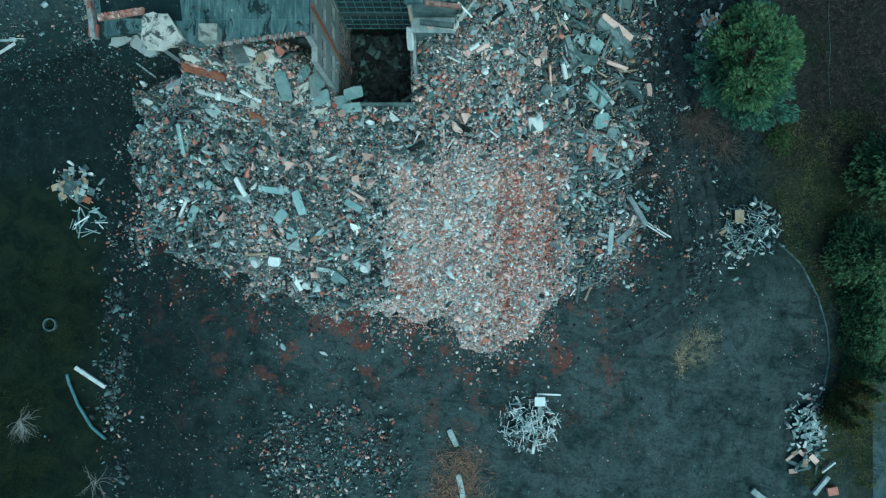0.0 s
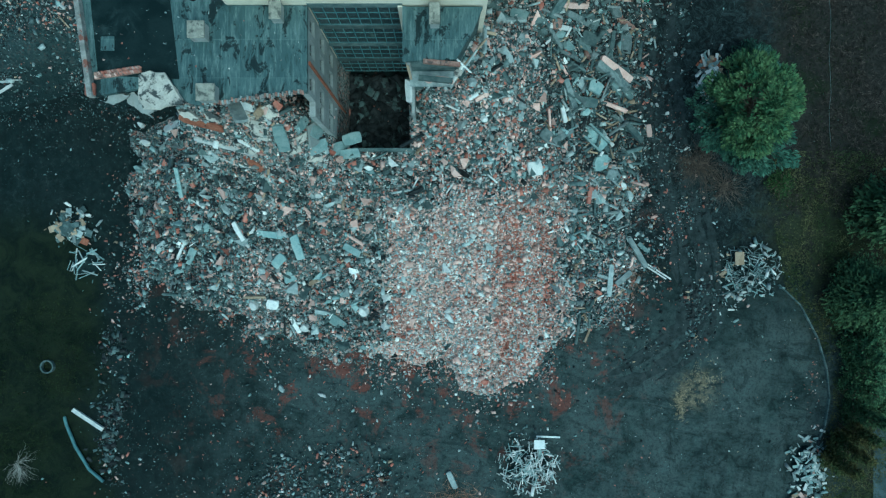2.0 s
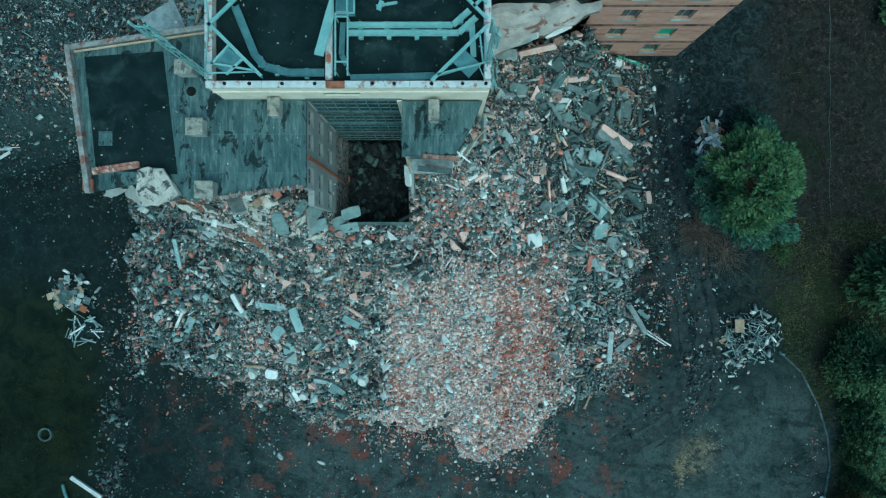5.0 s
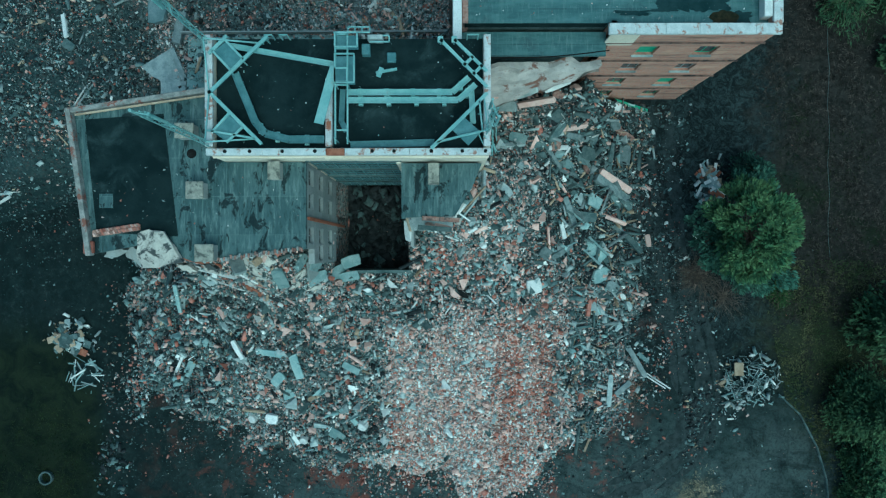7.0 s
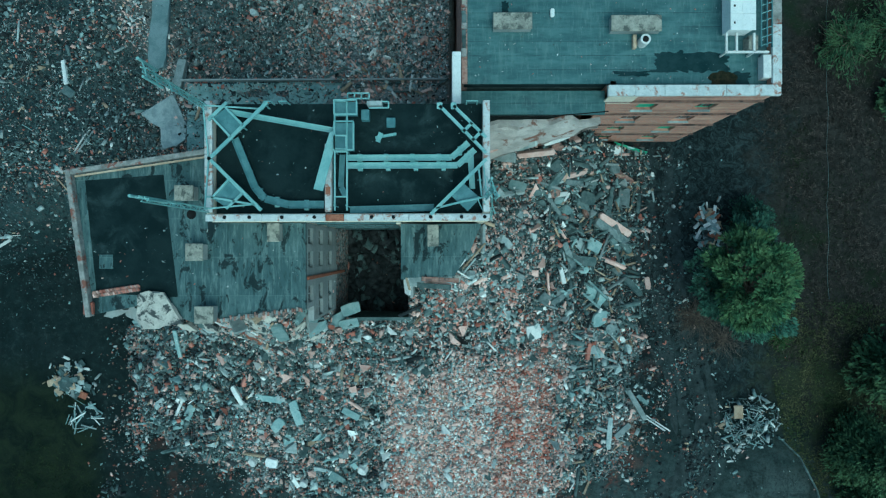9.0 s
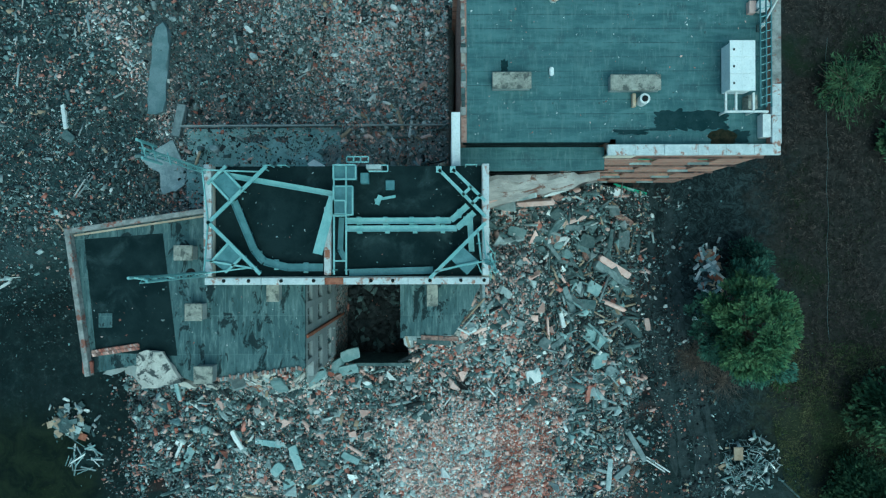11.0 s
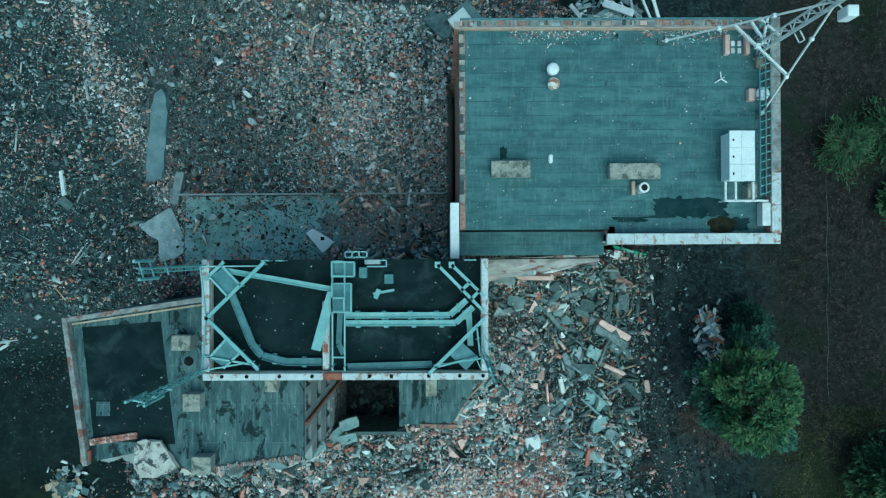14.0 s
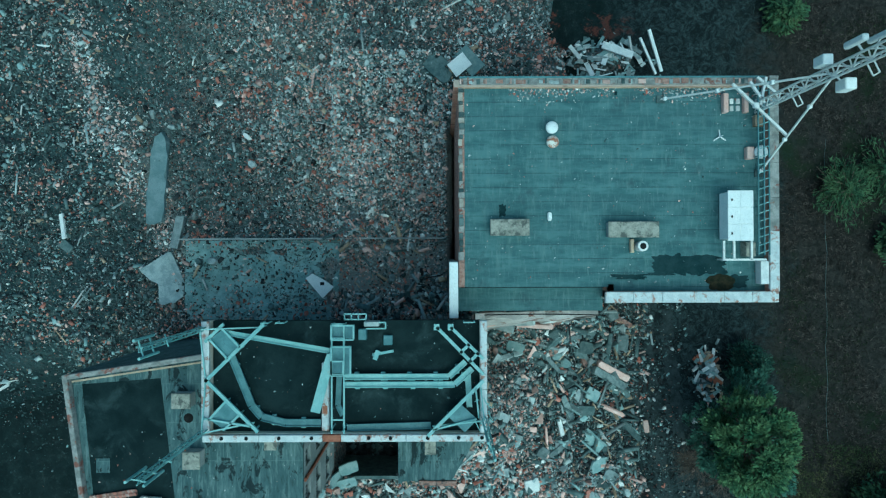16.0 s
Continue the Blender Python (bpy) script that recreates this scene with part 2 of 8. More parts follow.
def brickwork():
    """Red brick in courses with pale joints and sooty patches."""
    m, nt, b = blank("brickwork", 0.9)
    sep = nt.nodes.new("ShaderNodeSeparateXYZ")
    nt.links.new(place_node(nt), sep.inputs[0])
    com = nt.nodes.new("ShaderNodeCombineXYZ")
    nt.links.new(math_node(nt, "ADD", sep.outputs[0], sep.outputs[1]), com.inputs[0])
    nt.links.new(sep.outputs[2], com.inputs[1])
    t = nt.nodes.new("ShaderNodeTexBrick")
    nt.links.new(com.outputs[0], t.inputs["Vector"])
    t.inputs["Scale"].default_value = 1.0
    t.inputs["Brick Width"].default_value, t.inputs["Row Height"].default_value = 0.26, 0.085
    t.inputs["Mortar Size"].default_value = 0.012
    t.inputs["Color1"].default_value = (0.42, 0.18, 0.125, 1)
    t.inputs["Color2"].default_value = (0.50, 0.245, 0.18, 1)
    t.inputs["Mortar"].default_value = (0.40, 0.33, 0.28, 1)
    col = mix(nt, t.outputs["Color"], (0.56, 0.36, 0.26), math_node(nt, "MULTIPLY", ramp(nt, noise_node(nt, 0.5, 6.0, 0.7), 0.5, 0.7), 0.7))
    col = mix(nt, col, (0.14, 0.09, 0.08), math_node(nt, "MULTIPLY", ramp(nt, noise_node(nt, 0.8, 6.0, 0.75), 0.55, 0.7), 0.7))
    flat = nt.nodes.new("ShaderNodeCombineXYZ")
    nt.links.new(math_node(nt, "MULTIPLY", com.inputs[0].links[0].from_socket, 0.16), flat.inputs[0])
    nt.links.new(math_node(nt, "MULTIPLY", sep.outputs[2], 1.5), flat.inputs[1])
    wash = noise_node(nt, 1.0, 7.0, 0.72, flat.outputs[0])
    col = mix(nt, col, (0.10, 0.075, 0.068), math_node(nt, "MULTIPLY", ramp(nt, wash, 0.5, 0.66), 0.75))
    col = mix(nt, col, (0.60, 0.40, 0.29), math_node(nt, "MULTIPLY", ramp(nt, wash, 0.46, 0.32), 0.55))
    nt.links.new(col, b.inputs["Base Color"])
    bumped(nt, b, t.outputs["Fac"], -0.3, 0.02)
    return m


def earth():
    """The ground: wet dark tarmac and trodden earth, mossy grass to the west, brown woodland litter to the east, brick dust."""
    m, nt, b = blank("ground", 0.9)
    sep = nt.nodes.new("ShaderNodeSeparateXYZ")
    nt.links.new(place_node(nt), sep.inputs[0])
    big = noise_node(nt, 0.09, 6.0, 0.65)
    mid = noise_node(nt, 0.6, 6.0, 0.7)
    fine = noise_node(nt, 4.0, 6.0, 0.8)
    com = nt.nodes.new("ShaderNodeCombineXYZ")
    nt.links.new(math_node(nt, "MULTIPLY", sep.outputs[0], 1.6), com.inputs[0])
    nt.links.new(math_node(nt, "MULTIPLY", sep.outputs[1], 0.25), com.inputs[1])
    track = noise_node(nt, 0.8, 5.0, 0.6, com.outputs[0], 0.5)
    col = mix(nt, (0.008, 0.016, 0.016), (0.038, 0.057, 0.055), ramp(nt, mid, 0.36, 0.66))
    col = mix(nt, col, (0.050, 0.064, 0.061), math_node(nt, "MULTIPLY", ramp(nt, big, 0.45, 0.7), 0.75))
    col = mix(nt, col, (0.008, 0.012, 0.014), math_node(nt, "MULTIPLY", ramp(nt, track, 0.52, 0.7), 0.6))
    dry = math_node(nt, "MULTIPLY", ramp(nt, sep.outputs[0], -30.0, -8.0), ramp(nt, sep.outputs[1], 4.0, -8.0))
    col = mix(nt, mix(nt, col, (0.004, 0.009, 0.009), 0.72), col, dry)
    col = mix(nt, col, (0.100, 0.122, 0.122), math_node(nt, "MULTIPLY", math_node(nt, "MULTIPLY", dry, ramp(nt, noise_node(nt, 0.25, 6.0, 0.7, dist=0.6), 0.32, 0.62)), 0.5))
    sweep = nt.nodes.new("ShaderNodeCombineXYZ")
    nt.links.new(math_node(nt, "MULTIPLY", sep.outputs[0], 0.22), sweep.inputs[0])
    nt.links.new(math_node(nt, "ADD", math_node(nt, "MULTIPLY", sep.outputs[1], 1.3), math_node(nt, "MULTIPLY", sep.outputs[0], 0.25)), sweep.inputs[1])
    col = mix(nt, col, (0.010, 0.017, 0.018), math_node(nt, "MULTIPLY", ramp(nt, noise_node(nt, 0.7, 7.0, 0.72, sweep.outputs[0], 0.7), 0.52, 0.68), 0.7))
    rough_mix = noise_node(nt, 1.5, 8.0, 0.78, dist=0.3)
    col = mix(nt, mix(nt, col, (0.004, 0.008, 0.008), math_node(nt, "MULTIPLY", ramp(nt, rough_mix, 0.5, 0.3), 0.7)), (0.085, 0.10, 0.097), math_node(nt, "MULTIPLY", ramp(nt, rough_mix, 0.52, 0.72), 0.4))
    # churned black mud along the lane, and patchy damp over the whole yard
    damp = noise_node(nt, 0.5, 9.0, 0.78, dist=1.2)
    col = mix(nt, col, (0.006, 0.010, 0.010), math_node(nt, "MULTIPLY", ramp(nt, damp, 0.5, 0.62), 0.55))
    col = mix(nt, col, (0.072, 0.088, 0.088), math_node(nt, "MULTIPLY", ramp(nt, damp, 0.44, 0.30), 0.35))
    lane = math_node(nt, "MULTIPLY", ramp(nt, math_node(nt, "ADD", sep.outputs[0], math_node(nt, "MULTIPLY", math_node(nt, "SUBTRACT", mid, 0.5), 7.0)), 16.0, 20.0), ramp(nt, sep.outputs[1], -1.0, 8.0))
    churn = mix(nt, (0.006, 0.009, 0.010), (0.050, 0.066, 0.067), ramp(nt, noise_node(nt, 1.1, 9.0, 0.8, dist=1.5), 0.42, 0.66))
    col = mix(nt, col, churn, math_node(nt, "MULTIPLY", lane, 0.85))
    # woodland litter east of the yard
    wob = math_node(nt, "MULTIPLY", math_node(nt, "SUBTRACT", big, 0.5), 14.0)
    east = math_node(nt, "ADD", math_node(nt, "SUBTRACT", sep.outputs[0], math_node(nt, "MULTIPLY", ramp(nt, sep.outputs[1], -6.0, 6.0), -8.0)), wob)
    litter = mix(nt, (0.012, 0.012, 0.0105), (0.036, 0.033, 0.029), ramp(nt, noise_node(nt, 1.3, 7.0, 0.75, dist=1.0), 0.35, 0.65))
    litter = mix(nt, litter, (0.014, 0.022, 0.010), ramp(nt, noise_node(nt, 0.13, 5.0, 0.6), 0.53, 0.68))
    lawn = math_node(nt, "MULTIPLY", ramp(nt, math_node(nt, "ADD", sep.outputs[1], wob), 14.0, 8.0), ramp(nt, noise_node(nt, 0.5, 7.0, 0.75, dist=0.7), 0.34, 0.6))
    litter = mix(nt, litter, (0.034, 0.042, 0.018), math_node(nt, "MULTIPLY", lawn, 0.65))
    col = mix(nt, col, litter, ramp(nt, math_node(nt, "ADD", east, math_node(nt, "MULTIPLY", math_node(nt, "SUBTRACT", mid, 0.5), 16.0)), 37.0, 45.0))
    # dry earth showing through a patch of the tarmac
    px = math_node(nt, "SUBTRACT", sep.outputs[0], 25.4)
    py = math_node(nt, "SUBTRACT", sep.outputs[1], -10.0)
    far = math_node(nt, "SQRT", math_node(nt, "ADD", math_node(nt, "MULTIPLY", px, px), math_node(nt, "MULTIPLY", py, py)))
    far = math_node(nt, "ADD", far, math_node(nt, "MULTIPLY", math_node(nt, "SUBTRACT", mid, 0.5), 6.0))
    col = mix(nt, col, (0.17, 0.145, 0.10), math_node(nt, "MULTIPLY", ramp(nt, far, 3.0, 1.2), ramp(nt, noise_node(nt, 1.2, 6.0, 0.75), 0.42, 0.62)))
    # moss and grass in the west
    west = math_node(nt, "SUBTRACT", math_node(nt, "MULTIPLY", ramp(nt, sep.outputs[1], 14.0, 0.0), 1.0), math_node(nt, "MULTIPLY", ramp(nt, math_node(nt, "ADD", sep.outputs[0], wob), -39.0, -30.0), 1.0))
    moss = mix(nt, (0.003, 0.007, 0.005), (0.015, 0.021, 0.011), ramp(nt, noise_node(nt, 0.45, 8.0, 0.75, dist=0.8), 0.36, 0.62))
    col = mix(nt, col, moss, ramp(nt, west, 0.2, 0.8))
    # brick dust trodden into the yard
    dust = math_node(nt, "MULTIPLY", ramp(nt, noise_node(nt, 0.33, 5.0, 0.75, dist=0.5), 0.535, 0.62), math_node(nt, "MULTIPLY", ramp(nt, sep.outputs[1], -26.0, -6.0), ramp(nt, sep.outputs[0], 24.0, 12.0)))
    col = mix(nt, col, (0.15, 0.048, 0.034), math_node(nt, "MULTIPLY", math_node(nt, "MULTIPLY", dust, ramp(nt, sep.outputs[0], -34.0, -12.0)), 0.75))
    col = mix(nt, col, (0.008, 0.010, 0.010), math_node(nt, "MULTIPLY", ramp(nt, fine, 0.48, 0.68), 0.65))
    col = mix(nt, col, (0.11, 0.12, 0.115), math_node(nt, "MULTIPLY", ramp(nt, noise_node(nt, 2.2, 6.0, 0.8), 0.6, 0.75), 0.35))
    nt.links.new(col, b.inputs["Base Color"])
    bumped(nt, b, math_node(nt, "ADD", math_node(nt, "MULTIPLY", mid, 2.0), fine), 0.5, 0.08)
    return m


def fragments(nt, size, palette):
    """Small broken pieces lying flat and close, each in one colour of a palette of (share, colour)."""
    v = nt.nodes.new("ShaderNodeTexVoronoi")
    v.inputs["Scale"].default_value = 1 / size
    warp = nt.nodes.new("ShaderNodeTexNoise")
    warp.inputs["Scale"].default_value, warp.inputs["Detail"].default_value = 2.5 / size, 2.0
    nt.links.new(place_node(nt), warp.inputs["Vector"])
    add = nt.nodes.new("ShaderNodeVectorMath")
    add.operation = "MULTIPLY_ADD"
    nt.links.new(warp.outputs["Color"], add.inputs[0])
    add.inputs[1].default_value = (size * 0.7,) * 3
    nt.links.new(place_node(nt), add.inputs[2])
    nt.links.new(add.outputs[0], v.inputs["Vector"])
    sep = nt.nodes.new("ShaderNodeSeparateColor")
    nt.links.new(v.outputs["Color"], sep.inputs[0])
    cr = nt.nodes.new("ShaderNodeValToRGB")
    cr.color_ramp.interpolation = "CONSTANT"
    total, at = sum(w for w, _ in palette), 0.0
    while len(cr.color_ramp.elements) < len(palette):
        cr.color_ramp.elements.new(0.5)
    for e, (w, c) in zip(cr.color_ramp.elements, palette):
        e.position, e.color = at, (*c, 1)
        at += w / total
    nt.links.new(sep.outputs[0], cr.inputs[0])
    return cr.outputs[0], math_node(nt, "ADD", math_node(nt, "MULTIPLY", sep.outputs[1], 0.7), math_node(nt, "MULTIPLY", v.outputs["Distance"], -0.6))


HEAP_BITS = ((3, (0.050, 0.062, 0.062)), (3, (0.120, 0.140, 0.138)), (3, (0.240, 0.265, 0.260)), (1.2, (0.40, 0.40, 0.385)), (1.3, (0.30, 0.135, 0.105)), (2, (0.40, 0.29, 0.26)), (1.5, (0.13, 0.20, 0.20)), (1, (0.018, 0.022, 0.024)))
DUST_BITS = ((2, (0.32, 0.25, 0.225)), (3, (0.52, 0.38, 0.335)), (3, (0.60, 0.50, 0.455)), (1.2, (0.66, 0.65, 0.62)), (1.2, (0.38, 0.18, 0.13)), (1, (0.12, 0.115, 0.11)))
FIELD_BITS = ((3, (0.045, 0.062, 0.063)), (3, (0.095, 0.120, 0.120)), (2.5, (0.175, 0.200, 0.198)), (1, (0.34, 0.345, 0.335)), (1.0, (0.22, 0.095, 0.070)), (1.2, (0.28, 0.20, 0.18)), (1.2, (0.085, 0.15, 0.15)), (1.5, (0.016, 0.022, 0.024)))


def heap_earth(name, c1, c2, c3, dusty=None):
    """Crushed rubble, with a dusty, finely ground stretch where machines have driven."""
    m, nt, b = blank(name, 0.95)
    col = mix(nt, c1, c2, ramp(nt, noise_node(nt, 3.5, 6.0, 0.8), 0.35, 0.65))
    col = mix(nt, col, c3, ramp(nt, noise_node(nt, 0.28, 5.0, 0.7, dist=0.4), 0.56, 0.66))
    bits, high = fragments(nt, 0.17, HEAP_BITS)
    col = mix(nt, col, bits, 0.8)
    if dusty:
        sep = nt.nodes.new("ShaderNodeSeparateXYZ")
        nt.links.new(place_node(nt), sep.inputs[0])
        wob = math_node(nt, "MULTIPLY", math_node(nt, "SUBTRACT", noise_node(nt, 0.5, 5.0, 0.7), 0.5), 7.0)
        x, y = math_node(nt, "ADD", sep.outputs[0], wob), math_node(nt, "ADD", sep.outputs[1], wob)
        zone = math_node(nt, "MULTIPLY", math_node(nt, "MULTIPLY", ramp(nt, x, -7.5, -4.5), ramp(nt, x, 13.5, 10.0)), ramp(nt, math_node(nt, "ADD", y, math_node(nt, "MULTIPLY", math_node(nt, "SUBTRACT", noise_node(nt, 0.16, 4.0, 0.6), 0.5), 16.0)), 13.0, 4.0))
        sway = math_node(nt, "ADD", sep.outputs[0], math_node(nt, "MULTIPLY", wob, 0.12))
        lanes = 0.0
        for at, wide, power in ((6.6, 2.2, 0.9), (10.0, 1.5, 0.75), (-4.0, 1.5, 0.6), (1.5, 1.0, 0.35)):
            lane = math_node(nt, "MULTIPLY", ramp(nt, math_node(nt, "ABSOLUTE", math_node(nt, "SUBTRACT", sway, at)), wide, 0.2), power)
            lanes = math_node(nt, "MAXIMUM", lane, lanes)
        streak = math_node(nt, "MULTIPLY", lanes, ramp(nt, noise_node(nt, 0.9, 5.0, 0.75), 0.3, 0.55))
        dust = mix(nt, dusty[0], dusty[1], streak)
        dust = mix(nt, dust, (0.14, 0.12, 0.11), ramp(nt, noise_node(nt, 5.0, 5.0, 0.8), 0.5, 0.7))
        dust = mix(nt, dust, fragments(nt, 0.13, DUST_BITS)[0], math_node(nt, "MULTIPLY_ADD", streak, -0.4))
        dust.node.inputs[0].links[0].from_node.inputs[2].default_value = 0.7
        col = mix(nt, col, dust, math_node(nt, "MULTIPLY", zone, 0.9))
        # Base colour turns darker towards the north-east.
        ne_dark = math_node(nt, "MULTIPLY", ramp(nt, x, 6.0, 12.0), ramp(nt, y, 8.0, 16.0))
        col = mix(nt, col, (0.022, 0.032, 0.033), math_node(nt, "MULTIPLY", ne_dark, 0.72))
    nt.links.new(col, b.inputs["Base Color"])
    bumped(nt, b, math_node(nt, "ADD", high, noise_node(nt, 6.0, 6.0, 0.8)), 0.9, 0.15)
    return m


def field_earth():
    """The north rubble field: dark crushed stone, a pale dusty ridge, brick-red patches and trodden blue-grey hollows."""
    m, nt, b = blank("rubble_field", 0.95)
    sep = nt.nodes.new("ShaderNodeSeparateXYZ")
    nt.links.new(place_node(nt), sep.inputs[0])
    mid = noise_node(nt, 0.45, 6.0, 0.7, dist=0.5)
    wob = math_node(nt, "MULTIPLY", math_node(nt, "SUBTRACT", mid, 0.5), 9.0)
    x, y = math_node(nt, "ADD", sep.outputs[0], wob), math_node(nt, "ADD", sep.outputs[1], wob)

    def spot(cx, cy, rx, ry):
        px = math_node(nt, "DIVIDE", math_node(nt, "SUBTRACT", x, cx), rx)
        py = math_node(nt, "DIVIDE", math_node(nt, "SUBTRACT", y, cy), ry)
        return ramp(nt, math_node(nt, "ADD", math_node(nt, "MULTIPLY", px, px), math_node(nt, "MULTIPLY", py, py)), 1.3, 0.25)

    col = mix(nt, (0.055, 0.072, 0.071), (0.190, 0.205, 0.198), ramp(nt, noise_node(nt, 3.5, 6.0, 0.8), 0.35, 0.65))
    col = mix(nt, col, (0.036, 0.050, 0.050), math_node(nt, "MULTIPLY", ramp(nt, noise_node(nt, 0.16, 5.0, 0.65, dist=0.6), 0.5, 0.62), 0.75))
    col = mix(nt, col, (0.17, 0.17, 0.16), math_node(nt, "MULTIPLY", ramp(nt, noise_node(nt, 0.22, 6.0, 0.7, dist=0.8), 0.54, 0.66), 0.6))
    col = mix(nt, col, (0.085, 0.120, 0.120), math_node(nt, "MULTIPLY", spot(-28.8, 51.5, 4.0, 7.0), 0.85))
    col = mix(nt, col, (0.055, 0.075, 0.075), math_node(nt, "MULTIPLY", spot(-21.8, 40.5, 3.6, 3.6), 0.7))
    # Paler dust beside the brick block, also lightened against the buildings' shade.
    col = mix(nt, col, (0.31, 0.315, 0.30), math_node(nt, "MULTIPLY", math_node(nt, "MULTIPLY", ramp(nt, x, -15.0, -6.0), ramp(nt, y, 46.0, 38.0)), 0.75))
    red = ramp(nt, noise_node(nt, 0.3, 6.0, 0.75, dist=0.5), 0.56, 0.64)
    for cx, cy, rx, ry in ((-37.6, 40.2, 2.4, 2.2), (-5.2, 42.0, 2.6, 3.0), (-10.5, 47.5, 1.6, 2.0), (-18.6, 47.2, 1.6, 1.8), (-36.0, 26.5, 2.2, 1.8), (-36.5, 55.0, 2.0, 1.5)):
        red = math_node(nt, "MAXIMUM", red, spot(cx, cy, rx, ry))
    col = mix(nt, col, (0.145, 0.075, 0.060), math_node(nt, "MULTIPLY", red, 0.75))
    bend = math_node(nt, "MULTIPLY_ADD", ramp(nt, sep.outputs[1], 34.0, 52.0), -9.0)
    bend.node.inputs[2].default_value = -24.6
    off = math_node(nt, "ABSOLUTE", math_node(nt, "SUBTRACT", x, bend))
    span = math_node(nt, "MULTIPLY", ramp(nt, sep.outputs[1], 29.0, 36.0), ramp(nt, sep.outputs[1], 60.0, 50.0))
    col = mix(nt, col, (0.33, 0.30, 0.285), math_node(nt, "MULTIPLY", math_node(nt, "MULTIPLY", ramp(nt, off, 3.0, 0.3), span), 0.65))
    col = mix(nt, col, (0.045, 0.064, 0.064), math_node(nt, "MULTIPLY", math_node(nt, "MULTIPLY", ramp(nt, x, -29.0, -37.0), ramp(nt, y, 50.0, 40.0)), 0.65))
    bits, high = fragments(nt, 0.18, FIELD_BITS)
    col = mix(nt, col, bits, 0.5)
    # Second lightening of the same stretch, offsetting shade in the colour.
    col = mix(nt, col, (0.30, 0.31, 0.30), math_node(nt, "MULTIPLY", math_node(nt, "MULTIPLY", ramp(nt, x, -14.0, -7.0), ramp(nt, y, 48.0, 40.0)), 0.65))
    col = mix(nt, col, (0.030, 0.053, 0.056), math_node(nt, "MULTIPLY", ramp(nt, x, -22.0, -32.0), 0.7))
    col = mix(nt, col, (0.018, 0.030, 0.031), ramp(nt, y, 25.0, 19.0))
    nt.links.new(col, b.inputs["Base Color"])
    bumped(nt, b, math_node(nt, "ADD", high, noise_node(nt, 6.0, 6.0, 0.8)), 0.9, 0.15)
    return m


ROOFING, WINGROOF, BRICKWALL, EARTH = roofing(), wing_roofing(), brickwork(), earth()
HEAPM = heap_earth("crushed_rubble", (0.06, 0.06, 0.06), (0.16, 0.15, 0.145), (0.17, 0.085, 0.07), ((0.54, 0.43, 0.40), (0.46, 0.19, 0.13)))
HEAPN = field_earth()


# ---- building helpers ----
def box(bm, x0, x1, y0, y1, z0, z1):
    v = [bm.verts.new((x, y, z)) for z in (z0, z1) for x, y in ((x0, y0), (x1, y0), (x1, y1), (x0, y1))]
    for f in ((0, 3, 2, 1), (4, 5, 6, 7), (0, 1, 5, 4), (1, 2, 6, 5), (2, 3, 7, 6), (3, 0, 4, 7)):
        bm.faces.new([v[i] for i in f])
    return v


def bar(bm, a, b, w, h):
    """A box of section w by h from a to b, its h side as upright as it can be."""
    a, b = Vector(a), Vector(b)
    d = (b - a).normalized()
    side = d.cross(Vector((0, 0, 1)))
    side = side.normalized() if side.length > 1e-3 else Vector((1, 0, 0))
    up = side.cross(d)
    v = [bm.verts.new(p + side * (i * w / 2) + up * (j * h / 2)) for p in (a, b) for i, j in ((-1, -1), (1, -1), (1, 1), (-1, 1))]
    for f in ((3, 2, 1, 0), (4, 5, 6, 7), (0, 1, 5, 4), (1, 2, 6, 5), (2, 3, 7, 6), (3, 0, 4, 7)):
        bm.faces.new([v[i] for i in f])


def tube(bm, a, b, r0, r1=None, n=8, caps=True):
    a, b = Vector(a), Vector(b)
    r1 = r0 if r1 is None else r1
    d = (b - a).normalized()
    s = d.orthogonal().normalized()
    t = d.cross(s)
    rings = [[bm.verts.new(p + (s * math.cos(k * math.tau / n) + t * math.sin(k * math.tau / n)) * r) for k in range(n)] for p, r in ((a, r0), (b, r1))]
    for k in range(n):
        bm.faces.new((rings[0][k], rings[0][(k + 1) % n], rings[1][(k + 1) % n], rings[1][k]))
    if caps:
        bm.faces.new(rings[0][::-1])
        bm.faces.new(rings[1])


def prism(bm, pts, z0, z1):
    """An upright prism on a plan outline, anticlockwise."""
    lo = [bm.verts.new((x, y, z0)) for x, y in pts]
    hi = [bm.verts.new((x, y, z1)) for x, y in pts]
    bm.faces.new(lo[::-1])
    bm.faces.new(hi)
    for i in range(len(pts)):
        j = (i + 1) % len(pts)
        bm.faces.new((lo[i], lo[j], hi[j], hi[i]))


def bevelled(bm, w=0.02):
    bmesh.ops.bevel(bm, geom=[e for e in bm.edges if e.is_manifold], offset=w, segments=1, affect="EDGES", clamp_overlap=True)


def mesh_of(name, bm, material):
    me = bpy.data.meshes.new(name)
    bm.normal_update()
    bm.to_mesh(me)
    bm.free()
    for mt in material if isinstance(material, (list, tuple)) else (material,):
        me.materials.append(mt)
    return me


def part(name, bm, material, parent, label=""):
    ob = new(name, mesh_of(name, bm, material))
    ob.parent = parent
    ob.matrix_parent_inverse = parent.matrix_world.inverted() if parent.data is None and parent.location.length == 0 else Matrix()
    if label:
        ob["label"] = label
    return ob


def solid(name, bm, material, label, category, group="", kind=""):
    return tagged(new(name, mesh_of(name, bm, material)), label, category, group, kind)


def thing(name, label, category, group="", kind=""):
    return tagged(new(name), label, category, group, kind)


def one_box(*a, bevel=0.0):
    bm = bmesh.new()
    box(bm, *a)
    if bevel:
        bevelled(bm, bevel)
    return bm


